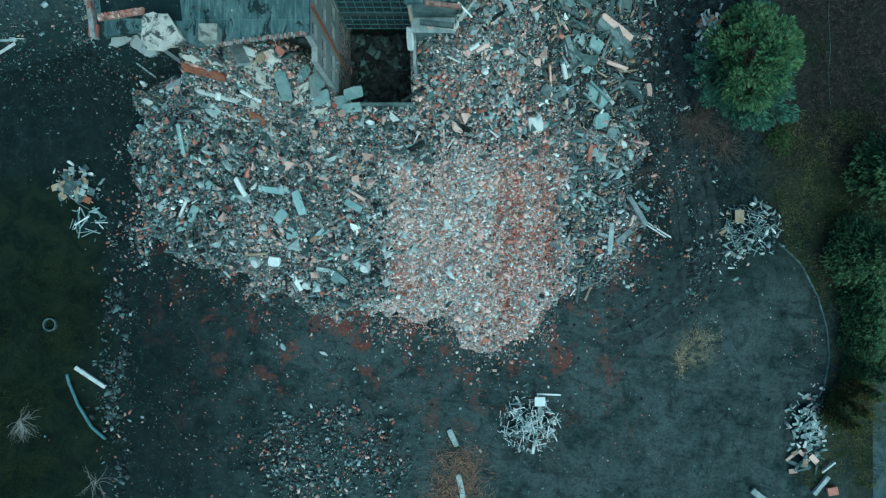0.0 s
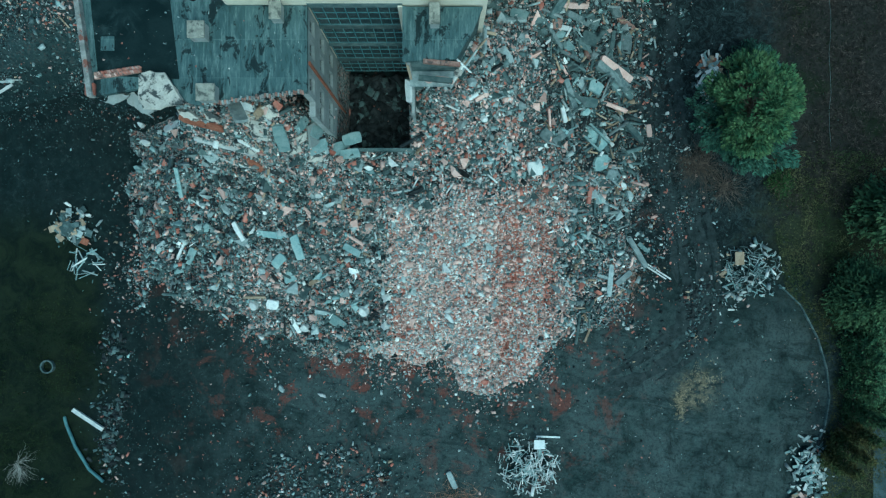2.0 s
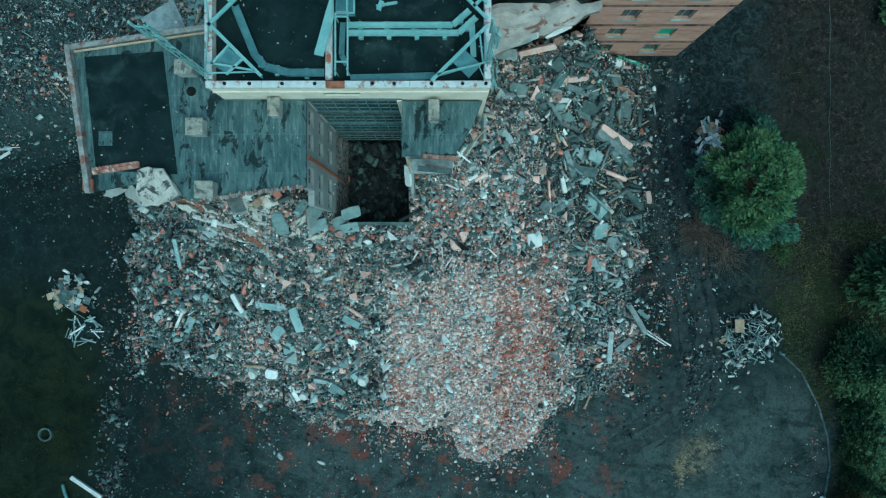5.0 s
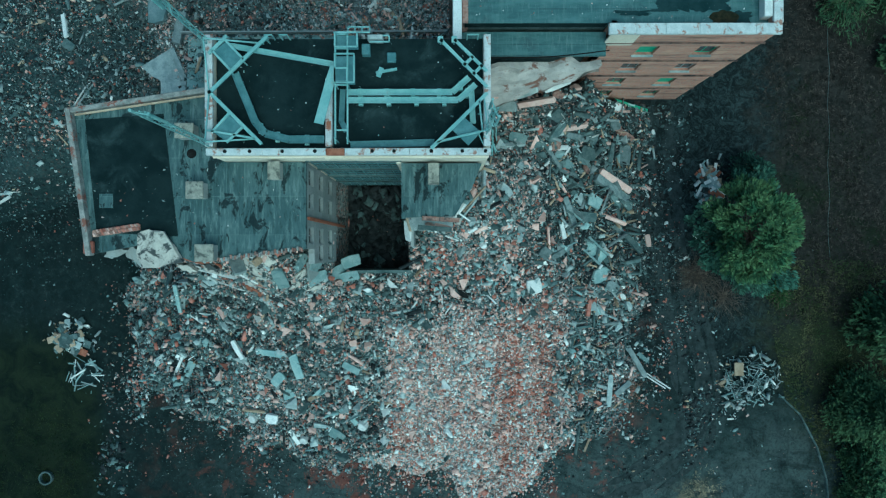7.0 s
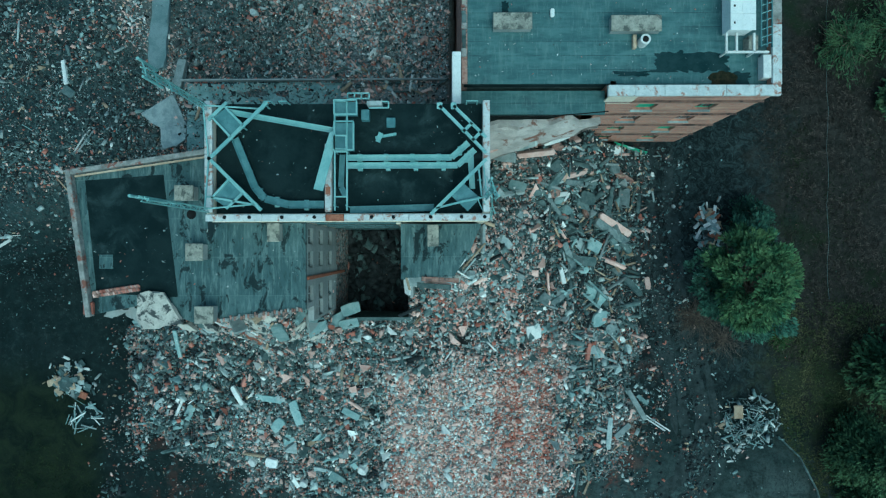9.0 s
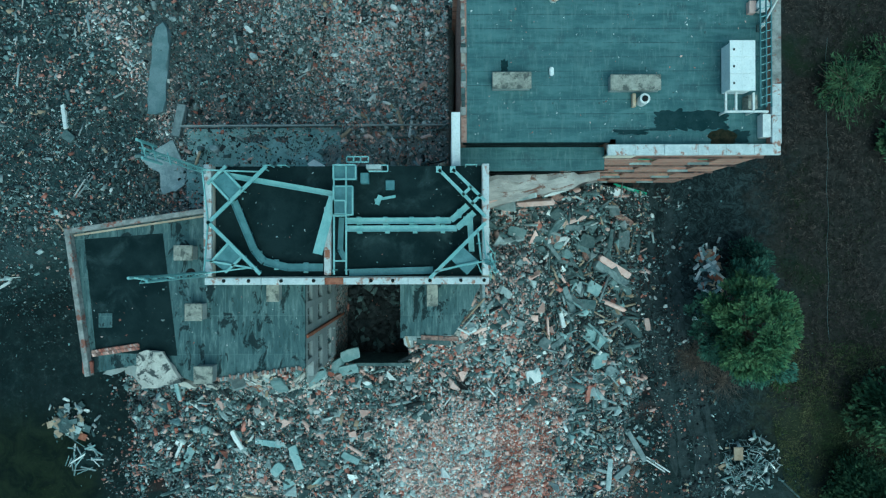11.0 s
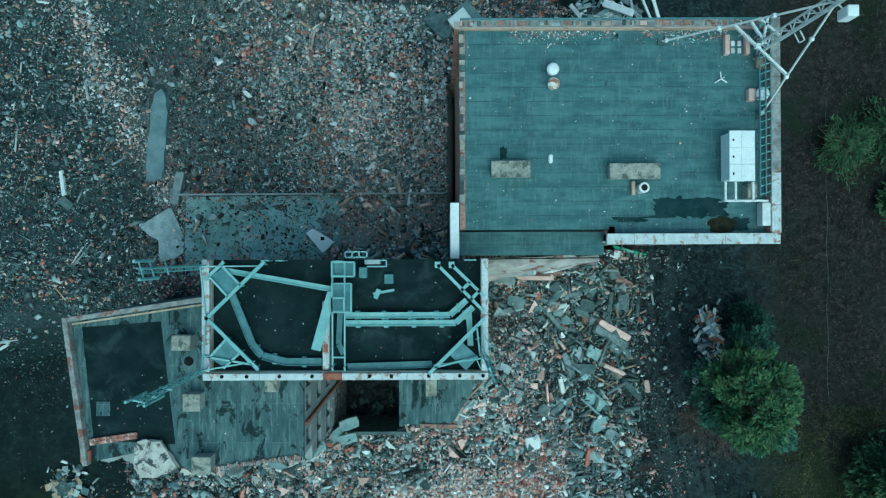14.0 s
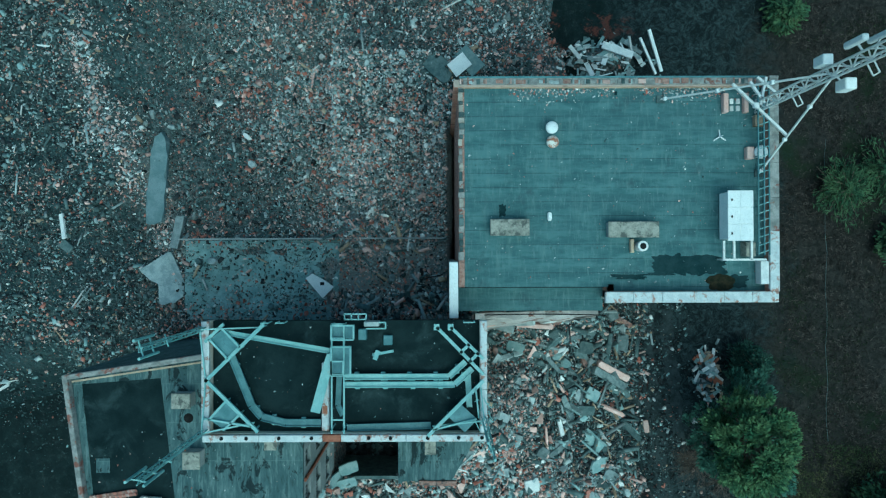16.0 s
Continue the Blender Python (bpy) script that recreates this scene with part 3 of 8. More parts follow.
def one_bar(*a):
    bm = bmesh.new()
    bar(bm, *a)
    return bm


def wall(a, b, z0, z1, thick, openings=()):
    """An upright wall from a to b (thickness to its left), pierced by openings (u0, u1, v0, v1), u along it and v upwards."""
    a, b = Vector((*a, 0)), Vector((*b, 0))
    d = b - a
    length = d.length
    d.normalize()
    n = Vector((-d.y, d.x, 0))
    us = sorted({0.0, length, *(o[0] for o in openings), *(o[1] for o in openings)})
    vs = sorted({z0, z1, *(o[2] for o in openings), *(o[3] for o in openings)})
    bm = bmesh.new()
    verts = {}

    def vert(i, j, k):
        if (i, j, k) not in verts:
            p = a + d * us[i] + n * (thick * k)
            verts[i, j, k] = bm.verts.new((p.x, p.y, vs[j]))
        return verts[i, j, k]

    def full(i, j):
        if not (0 <= i < len(us) - 1 and 0 <= j < len(vs) - 1):
            return False
        u, v = (us[i] + us[i + 1]) / 2, (vs[j] + vs[j + 1]) / 2
        return not any(o[0] < u < o[1] and o[2] < v < o[3] for o in openings)

    for i in range(len(us) - 1):
        for j in range(len(vs) - 1):
            if not full(i, j):
                continue
            bm.faces.new((vert(i, j, 0), vert(i + 1, j, 0), vert(i + 1, j + 1, 0), vert(i, j + 1, 0)))
            bm.faces.new((vert(i, j, 1), vert(i, j + 1, 1), vert(i + 1, j + 1, 1), vert(i + 1, j, 1)))
            for di, dj, e in ((-1, 0, ((0, 0), (0, 1))), (1, 0, ((1, 1), (1, 0))), (0, -1, ((1, 0), (0, 0))), (0, 1, ((0, 1), (1, 1)))):
                if not full(i + di, j + dj):
                    (p, q), (r, s) = e
                    bm.faces.new((vert(i + p, j + q, 0), vert(i + r, j + s, 0), vert(i + r, j + s, 1), vert(i + p, j + q, 1)))
    return bm


def grid_noise(x, y, cell, seed):
    """Smooth value noise on a plan, 0 to 1."""
    table = np.random.RandomState(seed).rand(64, 64)
    gx, gy = np.asarray(x, float) / cell + 500, np.asarray(y, float) / cell + 500
    ix, iy = np.floor(gx).astype(int), np.floor(gy).astype(int)
    fx, fy = gx - ix, gy - iy
    fx, fy = fx * fx * (3 - 2 * fx), fy * fy * (3 - 2 * fy)
    t = lambda i, j: table[(ix + i) % 64, (iy + j) % 64]
    return (t(0, 0) * (1 - fx) + t(1, 0) * fx) * (1 - fy) + (t(0, 1) * (1 - fx) + t(1, 1) * fx) * fy


def smooth(v):
    v = np.clip(v, 0, 1)
    return v * v * (3 - 2 * v)


# ---- the lie of the rubble ----
EDGE_X = (-31, -25.6, -15, -7.6, 0, 5.4, 10, 14.5, 19.5, 24)
EDGE_Y = (1.0, -2.2, -5.4, -7.2, -7.8, -9.9, -7.9, -4.0, -2.0, 8.0)


def south_heap(x, y):
    wob = 2.6 * (grid_noise(x, y, 2.6, 3) - 0.5) + 1.3 * (grid_noise(x, y, 0.9, 4) - 0.5)
    d = y - np.interp(x, EDGE_X, EDGE_Y) + wob
    top = 5.6 + 1.9 * np.exp(-((x + 14) / 7.0) ** 2) - 1.2 * smooth((x - 4) / 5)
    h = top * np.clip(d / 19, 0, 1) ** 0.9 * smooth((x + 30.2 + 1.6 * wob + 6 * (grid_noise(x, y, 5.0, 15) - 0.5)) / 11) * smooth((21 - x + wob) / 15)
    h += 9.0 * np.exp(-((x - 1.6) / 4.4) ** 2 - ((y - 19.6) / 4.0) ** 2) * smooth((x + 4.0) / 1.0)
    h += 6.0 * np.exp(-((x + 18.6) / 5.4) ** 2 - ((y - 15.6) / 2.9) ** 2) * smooth((-10.5 - x) / 2)
    h += 6.5 * np.exp(-((x + 12.6) / 2.9) ** 2 - ((y - 14.4) / 3.2) ** 2) * smooth((-9.0 - x) / 1.2)
    h += 4.5 * np.exp(-((x + 18.8) / 3.6) ** 2 - ((y - 15.8) / 1.5) ** 2)
    h += 3.0 * np.exp(-((x - 7.5) / 4.0) ** 2 - ((y - 21.5) / 4.0) ** 2)
    h += 9.0 * np.exp(-((x - 10.5) / 4.2) ** 2 - ((y - 29) / 3.2) ** 2)
    h += 0.7 * (grid_noise(x, y, 3.1, 5) - 0.5) * smooth(h / 1.5) + 0.4 * (grid_noise(x, y, 1.1, 6) - 0.5) * smooth(h / 0.8)
    h *= np.where(x < -24.5, smooth((18.0 - y) / 3.5), 1.0)
    return np.where((d > -0.3) & (x > -31.5) & (x < 22.5) & ~((x < -9.5) & (y > 18.0)), h, -0.3)


def ridge_x(y):
    return -24.6 - 9.0 * np.clip((y - 34) / 18, 0, 1)


def north_heap(x, y):
    wob = 4 * (grid_noise(x, y, 4.0, 8) - 0.5)
    h = 3.3 + 2.0 * np.exp(-((x + 31 - 0.12 * (y - 40)) / 6.0) ** 2) + 2.6 * np.exp(-((y - 31) / 5.0) ** 2) * smooth((x + 27) / 5)
    h -= 2.2 * smooth((y - 42) / 12) * smooth((x + 29) / 4)
    h += 1.3 * (grid_noise(x, y, 5.0, 9) - 0.5) + 0.5 * (grid_noise(x, y, 1.3, 10) - 0.5)
    swept = smooth((x + 23.6) / 0.6) * smooth((1.2 - x) / 0.4) * smooth((34.9 - y) / 0.4)
    h = h * (1 - swept) + swept * (6.1 + 0.5 * grid_noise(x, y, 2.5, 61) + 0.2 * grid_noise(x, y, 0.8, 62) - 0.6 * smooth((-12 - x) / 8))
    h = h * smooth((y - 18.0 + wob) / 9) * smooth((13 - x + wob * 0.6) / 4)
    out = (x > 1.3) & (y < 45.6) | (x > -26) & (y < 24.8) | (x > -15) & (y < 27.3)
    return np.where((y + wob > 18.0) & ~out, h, -0.3)


def yard_heap(x, y):
    wob = grid_noise(x, y, 2.0, 12) - 0.5
    r = np.sqrt(((x + 11) / 10.5) ** 2 + ((y + 21.0) / 7.5) ** 2) + 0.5 * wob
    return np.where(r < 1.05, 0.5 * smooth((1.05 - r) / 0.9) + 0.2 * wob * smooth((1.05 - r) / 0.3), -0.3)


def height(x, y):
    return np.maximum(np.maximum(south_heap(x, y), north_heap(x, y)), np.maximum(yard_heap(x, y), 0.0))


def hz(x, y):
    return float(height(np.array([x]), np.array([y]))[0])


# ---- ground ----
def ground_sheet():
    xs = np.concatenate((np.linspace(-1500, -90, 8), np.linspace(-80, 80, 17), np.linspace(90, 1500, 8)))
    ys = np.concatenate((np.linspace(-1500, -70, 8), np.linspace(-60, 100, 17), np.linspace(110, 1500, 8)))
    gx, gy = np.meshgrid(xs, ys)
    gz = np.full(gx.shape, -0.04)
    return plan_mesh("ground", gx, gy, gz, EARTH)


def plan_mesh(name, gx, gy, gz, material, keep=None):
    n, m = gx.shape
    me = bpy.data.meshes.new(name)
    idx = np.arange(n * m).reshape(n, m)
    quads = np.stack((idx[:-1, :-1], idx[:-1, 1:], idx[1:, 1:], idx[1:, :-1]), -1).reshape(-1, 4)
    if keep is not None:
        quads = quads[keep.reshape(-1)]
    raw_mesh(me, np.stack((gx, gy, gz), -1).reshape(-1, 3), quads)
    me.materials.append(material)
    me.polygons.foreach_set("use_smooth", np.ones(len(me.polygons), bool))
    return new(name, me)


def raw_mesh(me, verts, quads, index=None):
    me.vertices.add(len(verts))
    me.vertices.foreach_set("co", np.ascontiguousarray(verts, np.float32).ravel())
    me.loops.add(quads.size)
    me.loops.foreach_set("vertex_index", np.ascontiguousarray(quads, np.int32).ravel())
    me.polygons.add(len(quads))
    me.polygons.foreach_set("loop_start", np.arange(0, quads.size, quads.shape[1], dtype=np.int32))
    if index is not None:
        me.polygons.foreach_set("material_index", np.ascontiguousarray(index, np.int32))
    me.update(calc_edges=True)


tagged(ground_sheet(), "dark wet tarmac and trodden earth with moss", "ground", kind="structure")


# ---- rubble heaps ----
def built_on(x, y):
    """Where buildings or the open well stand, so that no rubble lies there."""
    wing = (x > -26.2 + 0.14 * (25 - y)) & (x < -9.4) & (y > 16.6) & (y < 25.2 + 0.1 * (x + 26))
    well = (x > -9.5) & (x < -2.75) & (y > 13.1) & (y < 21.3)
    tower = (x > -15.2) & (x < 3.3) & (y > 21.2) & (y < 27.3)
    brick = (x > 0.8) & (x < 23.6) & (y > 29.6) & (y < 45.8) | (x > 2.5) & (x < 12) & (y > 28.2) & (y < 31)
    return wing | well | tower | brick


def heap_mesh(name, f, x0, x1, y0, y1, step, material, label):
    gx, gy = np.meshgrid(np.arange(x0, x1, step), np.arange(y0, y1, step))
    gz = f(gx, gy)
    gz = np.where(built_on(gx, gy) & (gz > 0), np.minimum(gz, 8.0), gz)
    gz = np.where((gx > -9.3) & (gx < -3.0) & (gy > 13.2) & (gy < 27.2), -0.25, gz)
    cz = (gz[:-1, :-1] + gz[1:, 1:]) / 2
    ob = plan_mesh(name, gx, gy, gz - 0.09, material, cz > -0.2)
    return tagged(ob, label, "rubble heap", kind="stuff")


HEAP_S = heap_mesh("rubble_heap", south_heap, -32, 23, -12, 30, 0.3, HEAPM, "pale crushed brick and concrete rubble heap")
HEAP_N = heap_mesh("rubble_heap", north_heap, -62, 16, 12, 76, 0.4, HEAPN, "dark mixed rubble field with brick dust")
HEAP_Y = heap_mesh("rubble_heap", yard_heap, -24, 2, -31, -11, 0.3, EARTH, "low heap of dark broken stone on the yard")

FLOORM = surface("dusty_floor", (0.18, 0.26, 0.255), (0.29, 0.38, 0.37), 0.7, (0.11, 0.135, 0.135), (0.52, 0.72), rough=0.95, bump=0.8, grain=3.0)
gx, gy = np.meshgrid(np.arange(-23.0, -8.6, 0.3), np.arange(27.4, 34.7, 0.3))
tagged(plan_mesh("old_floor", gx, gy, north_heap(gx, gy) - 0.02 - 0.11 * smooth((grid_noise(gx, gy, 1.4, 63) - 0.68) / 0.2), FLOORM), "dusty grey floor slab swept of rubble", "floor slab")
CORNERS = np.array([(x, y, z) for z in (-1, 1) for x, y in ((-1, -1), (1, -1), (1, 1), (-1, 1))], float)
BOXQ = np.array(((0, 3, 2, 1), (4, 5, 6, 7), (0, 1, 5, 4), (1, 2, 6, 5), (2, 3, 7, 6), (3, 0, 4, 7)))


def scatter(name, label, count, area, chance, sizes, shares, seed, lift=0.25, z_of=height, long=1.0, flat=0.6, inside=False, jag=(0.68, 1.12)):
    """Loose angular lumps over a stretch of plan. shares: how much of each rubble material; it may be a function of place."""
    r = np.random.RandomState(seed)
    x = r.uniform(area[0], area[1], count)
    y = r.uniform(area[2], area[3], count)
    keep = (r.rand(count) < chance(x, y)) & (inside | ~built_on(x, y))
    x, y = x[keep], y[keep]
    n = len(x)
    lo, hi = sizes
    s = lo * (hi / lo) ** (r.rand(n) ** 2.2)
    dims = np.stack((s * r.uniform(0.85, 1.9, n) * long, s * r.uniform(0.45, 0.95, n) / long ** 0.5, s * r.uniform(0.4, 0.8, n) * flat / 0.6 / long ** 0.5), -1) / 2
    v = CORNERS[None] * dims[:, None] * r.uniform(*jag, (n, 8, 3))
    ang = r.uniform(0, math.tau, n)
    t1, t2 = r.normal(0, 0.5, n), r.normal(0, 0.5, n)
    c, si = np.cos(t1), np.sin(t1)
    v = np.stack((v[..., 0], v[..., 1] * c[:, None] - v[..., 2] * si[:, None], v[..., 1] * si[:, None] + v[..., 2] * c[:, None]), -1)
    c, si = np.cos(t2), np.sin(t2)
    v = np.stack((v[..., 0] * c[:, None] + v[..., 2] * si[:, None], v[..., 1], -v[..., 0] * si[:, None] + v[..., 2] * c[:, None]), -1)
    c, si = np.cos(ang), np.sin(ang)
    v = np.stack((v[..., 0] * c[:, None] - v[..., 1] * si[:, None], v[..., 0] * si[:, None] + v[..., 1] * c[:, None], v[..., 2]), -1)
    v += np.stack((x, y, z_of(x, y) + s * lift), -1)[:, None]
    p = shares(x, y) if callable(shares) else np.repeat(np.array(shares, float)[None], n, 0)
    p = np.cumsum(p / p.sum(1, keepdims=True), 1)
    kind = (r.rand(n)[:, None] > p).sum(1).clip(0, 7)
    q = (BOXQ[None, 1:] + 8 * np.arange(n)[:, None, None]).reshape(-1, 4)
    me = bpy.data.meshes.new(name)
    raw_mesh(me, v.reshape(-1, 3), q, np.repeat(kind, 5))
    for mt in RUBBLE:
        me.materials.append(mt)
    return tagged(new(name, me), label, "rubble", kind="stuff")


def blob(x, y, cx, cy, rx, ry):
    return np.exp(-((x - cx) / rx) ** 2 - ((y - cy) / ry) ** 2)


def pale_zone(x, y):
    """Finely crushed, dusty part of the south heap, run over by machines."""
    n, wide = grid_noise(x, y, 2.0, 31), grid_noise(x, y, 5.0, 32)
    return smooth((x + 7.5 + 4 * (n - 0.5)) / 3.5) * smooth((13.5 - x + 5 * (n - 0.5)) / 4.5) * smooth((12.0 - y + 6 * (n - 0.5) + 7 * (wide - 0.5)) / 8)


def red_streak(x, y):
    n = grid_noise(x, y * 0.35, 1.0, 33)
    return np.clip(1.0 * blob(x, y, 6.6, -1, 1.7, 11) + 0.85 * blob(x, y, 10, 3, 1.3, 8) + 0.6 * blob(x, y, -4, -4, 1.0, 4) + 0.5 * blob(x, y, 0, 14, 2.5, 3), 0, 1) * (0.35 + 0.65 * smooth((n - 0.2) / 0.4))


def south_shares(x, y):
    #                               conc  dark  pale  brick pink  wood  teal  black
    a = np.array((0.26, 0.26, 0.075, 0.06, 0.19, 0.02, 0.05, 0.085))
    b = np.array((0.20, 0.035, 0.235, 0.08, 0.44, 0.01, 0.0, 0.0))
    c = np.array((0.09, 0.04, 0.04, 0.56, 0.26, 0.01, 0.00, 0.0))
    east = np.array((0.06, 0.43, 0.01, 0.05, 0.03, 0.03, 0.06, 0.33))
    wst = np.array((0.15, 0.38, 0.03, 0.05, 0.04, 0.02, 0.15, 0.18))
    k = pale_zone(x, y)[:, None]
    f = smooth((-17 - x + 5 * (grid_noise(x, y, 4.0, 37) - 0.5)) / 7)[:, None]
    a = a * (1 - f) + wst * f
    e = (smooth((x - 7) / 4) * smooth((y - 10) / 7))[:, None]
    p = a * (1 - k) + b * k
    p = p * (1 - e) + east * e
    murk = (0.6 * smooth((grid_noise(x, y, 2.6, 39) - 0.45) / 0.25) * (1 - pale_zone(x, y)))[:, None]
    p = p * (1 - murk) + np.array((0.10, 0.42, 0.01, 0.04, 0.03, 0.02, 0.10, 0.28)) * murk
    s = red_streak(x, y)[:, None]
    return p * (1 - s) + c * s


def ridge(x, y):
    n = 3 * (grid_noise(x, y, 2.5, 38) - 0.5)
    return np.exp(-((x - ridge_x(y) + n) / 1.9) ** 2) * smooth((y - 29) / 7) * smooth((60 - y) / 10)


def north_shares(x, y):
    a = np.array((0.23, 0.41, 0.03, 0.06, 0.07, 0.01, 0.07, 0.12))
    red = np.array((0.14, 0.26, 0.02, 0.30, 0.20, 0.02, 0.01, 0.05))
    pale = np.array((0.40, 0.12, 0.12, 0.05, 0.26, 0.02, 0.02, 0.01))
    dim = np.array((0.10, 0.44, 0.01, 0.04, 0.02, 0.02, 0.09, 0.28))
    blue = np.array((0.09, 0.48, 0.012, 0.04, 0.03, 0.01, 0.10, 0.24))
    warm = np.array((0.38, 0.23, 0.07, 0.10, 0.14, 0.02, 0.04, 0.02))

    def blend(p, q, k):
        return p * (1 - k[:, None]) + q * k[:, None]

    p = blend(a, warm, 0.85 * smooth((x + 19 + 6 * (grid_noise(x, y, 4.0, 36) - 0.5)) / 6) * smooth((y - 35) / 4))
    # More pale pieces here, partly to offset the buildings' shade.
    p = blend(p, pale, 0.9 * smooth((x + 13) / 5) * smooth((46 - y) / 5))
    p = blend(p, dim, np.clip(smooth((grid_noise(x, y, 6.0, 34) - 0.5) / 0.2) * 0.75 + blob(x, y, -21.8, 40.5, 4, 4), 0, 1))
    p = blend(p, blue, np.clip(blob(x, y, -29, 51.5, 4.5, 8) + 0.95 * smooth((-25 - x) / 5) * smooth((48 - y) / 8), 0, 1))
    p = blend(p, red, smooth((grid_noise(x, y, 3.5, 35) - 0.6) / 0.12) * (0.8 - 0.5 * smooth((-26 - x) / 5)))
    patch = sum(blob(x, y, *s) for s in ((-37.6, 40.2, 2.4, 2.2), (-5.2, 42, 2.6, 3), (-10.5, 47.5, 1.6, 2), (-18.6, 47.2, 1.6, 1.8), (-36, 26.5, 2.2, 1.8)))
    p = blend(p, dim, np.clip(0.8 * smooth((-24 - x) / 6) + 0.2 * smooth((34 - y) / 4), 0, 0.97))
    p = blend(p, red, 0.55 * np.clip(patch, 0, 1))
    # Again paler near the brick block, against the shade cast there.
    p = blend(p, pale, 0.6 * smooth((x + 12) / 5) * smooth((48 - y) / 6))
    return blend(p, pale, np.clip(ridge(x, y), 0, 1))


on_south = lambda x, y: smooth(south_heap(x, y) / 0.5 + 0.15) * (south_heap(x, y) > 0.02)
on_north = lambda x, y: (north_heap(x, y) > 0.15) * (1 - 0.5 * ((x > -23) & (x < -8.7) & (y > 27) & (y < 34.7))) * (1 - 0.85 * blob(x, y, -26, 41, 1.6, 5)) * (1 - 0.55 * blob(x, y, -29, 51.5, 4, 7)) * (1 - 0.5 * blob(x, y, -21.8, 40.5, 3.6, 3.6)) * np.where(x < -26, 0.15 + 0.85 * smooth((y - 19.5 + 7 * (grid_noise(x, y, 3.0, 56) - 0.5)) / 7), 1.0)
SOUTH = (-32, 23, -12, 30)
scatter("fine_rubble", "fine crushed brick and concrete rubble", 330000, SOUTH, lambda x, y: on_south(x, y) * (0.5 + 0.5 * pale_zone(x, y)) * (0.5 + 0.5 * smooth((grid_noise(x, y, 0.9, 51) - 0.25) / 0.3)), (0.07, 0.27), south_shares, 1)
scatter("coarse_rubble", "broken concrete and brick lumps", 19000, SOUTH, lambda x, y: on_south(x, y) * (1 - 0.7 * pale_zone(x, y)) * (0.3 + 0.7 * smooth((grid_noise(x, y, 1.7, 52) - 0.3) / 0.3)), (0.17, 0.56), south_shares, 2)
scatter("fine_rubble", "fine dark rubble with brick dust", 168000, (-48, 14, 15, 63), lambda x, y: on_north(x, y) * (0.4 + 0.6 * smooth((grid_noise(x, y, 1.2, 53) - 0.3) / 0.3)), (0.06, 0.24), north_shares, 3, flat=0.5)
scatter("coarse_rubble", "broken stone and brick lumps", 22000, (-48, 14, 15, 63), lambda x, y: on_north(x, y) * (0.15 + 0.85 * smooth((grid_noise(x, y, 2.6, 54) - 0.38) / 0.25)), (0.12, 0.52), north_shares, 4, jag=(0.5, 1.15))
scatter("fine_rubble", "small broken stones on the low heap", 30000, (-24, 2, -31, -11), lambda x, y: 0.55 * smooth(yard_heap(x, y) / 0.3) * (0.3 + 0.7 * smooth((grid_noise(x, y, 1.8, 57) - 0.3) / 0.3)), (0.05, 0.36), lambda x, y: np.repeat(np.array([(0.13, 0.50, 0.015, 0.09, 0.05, 0.01, 0.08, 0.125)]), len(x), 0), 5)
scatter("fine_rubble", "pale dusty ridge of crushed plaster", 22000, (-40, -24, 26, 60), lambda x, y: 0.8 * ridge(x, y) * on_north(x, y), (0.06, 0.26), (0.34, 0.1, 0.16, 0.05, 0.32, 0.01, 0.02, 0.0), 16)
scatter("fine_rubble", "pale crushed stone beside the brick block", 34000, (-18, 1.2, 34.9, 52), lambda x, y: on_north(x, y) * smooth((x + 18 + 6 * (grid_noise(x, y, 3.0, 94) - 0.5)) / 6) * (0.3 + 0.5 * smooth((grid_noise(x, y, 1.5, 95) - 0.3) / 0.3)), (0.06, 0.3), (0.40, 0.20, 0.09, 0.08, 0.16, 0.01, 0.05, 0.01), 24, flat=0.5)
scatter("edge_crumbs", "pink crushed brick thinning out at the foot of the dusty slope", 16000, (-9, 16, -15, -3), lambda x, y: np.exp(-np.abs(np.interp(x, EDGE_X, EDGE_Y) - y - 0.3 + 2.4 * (grid_noise(x, y, 1.5, 96) - 0.5)) / 0.9) * pale_zone(x, y) * 0.6, (0.06, 0.3), (0.2, 0.08, 0.14, 0.2, 0.36, 0.02, 0.0, 0.0), 25, lift=0.15)
scatter("edge_crumbs", "brick crumbs lying inside the kerb", 2600, (32, 39, -16, 0), lambda x, y: 0.5 * (blob(x, y, 37.4, -9.4, 0.7, 3.0) + 0.7 * blob(x, y, 34.8, -10.6, 0.9, 1.2)), (0.04, 0.16), (0.1, 0.2, 0.12, 0.45, 0.12, 0.0, 0.0, 0.01), 26, lift=0.1, z_of=lambda x, y: 0 * x)
scatter("splintered_wood", "splintered laths and planks in the rubble", 2600, SOUTH, lambda x, y: on_south(x, y) * (0.15 + 0.85 * smooth((x - 8) / 6)) * (1 - smooth(1.6 * pale_zone(x, y))), (0.25, 0.6), (0.08, 0.42, 0.04, 0, 0.02, 0.2, 0.1, 0.14), 6, lift=0.5, long=3.2, jag=(0.85, 1.05))
scatter("broken_beams", "broken beams and long masonry pieces in the rubble", 700, SOUTH, lambda x, y: on_south(x, y) * (0.1 + 0.9 * smooth((x - 9) / 5)) * (0.4 + 0.6 * smooth((y - 4) / 6)) * (1 - smooth(1.6 * pale_zone(x, y))), (0.4, 0.9), (0.10, 0.52, 0.015, 0.02, 0.05, 0.05, 0.08, 0.165), 12, lift=0.45, long=2.4, jag=(0.85, 1.05))
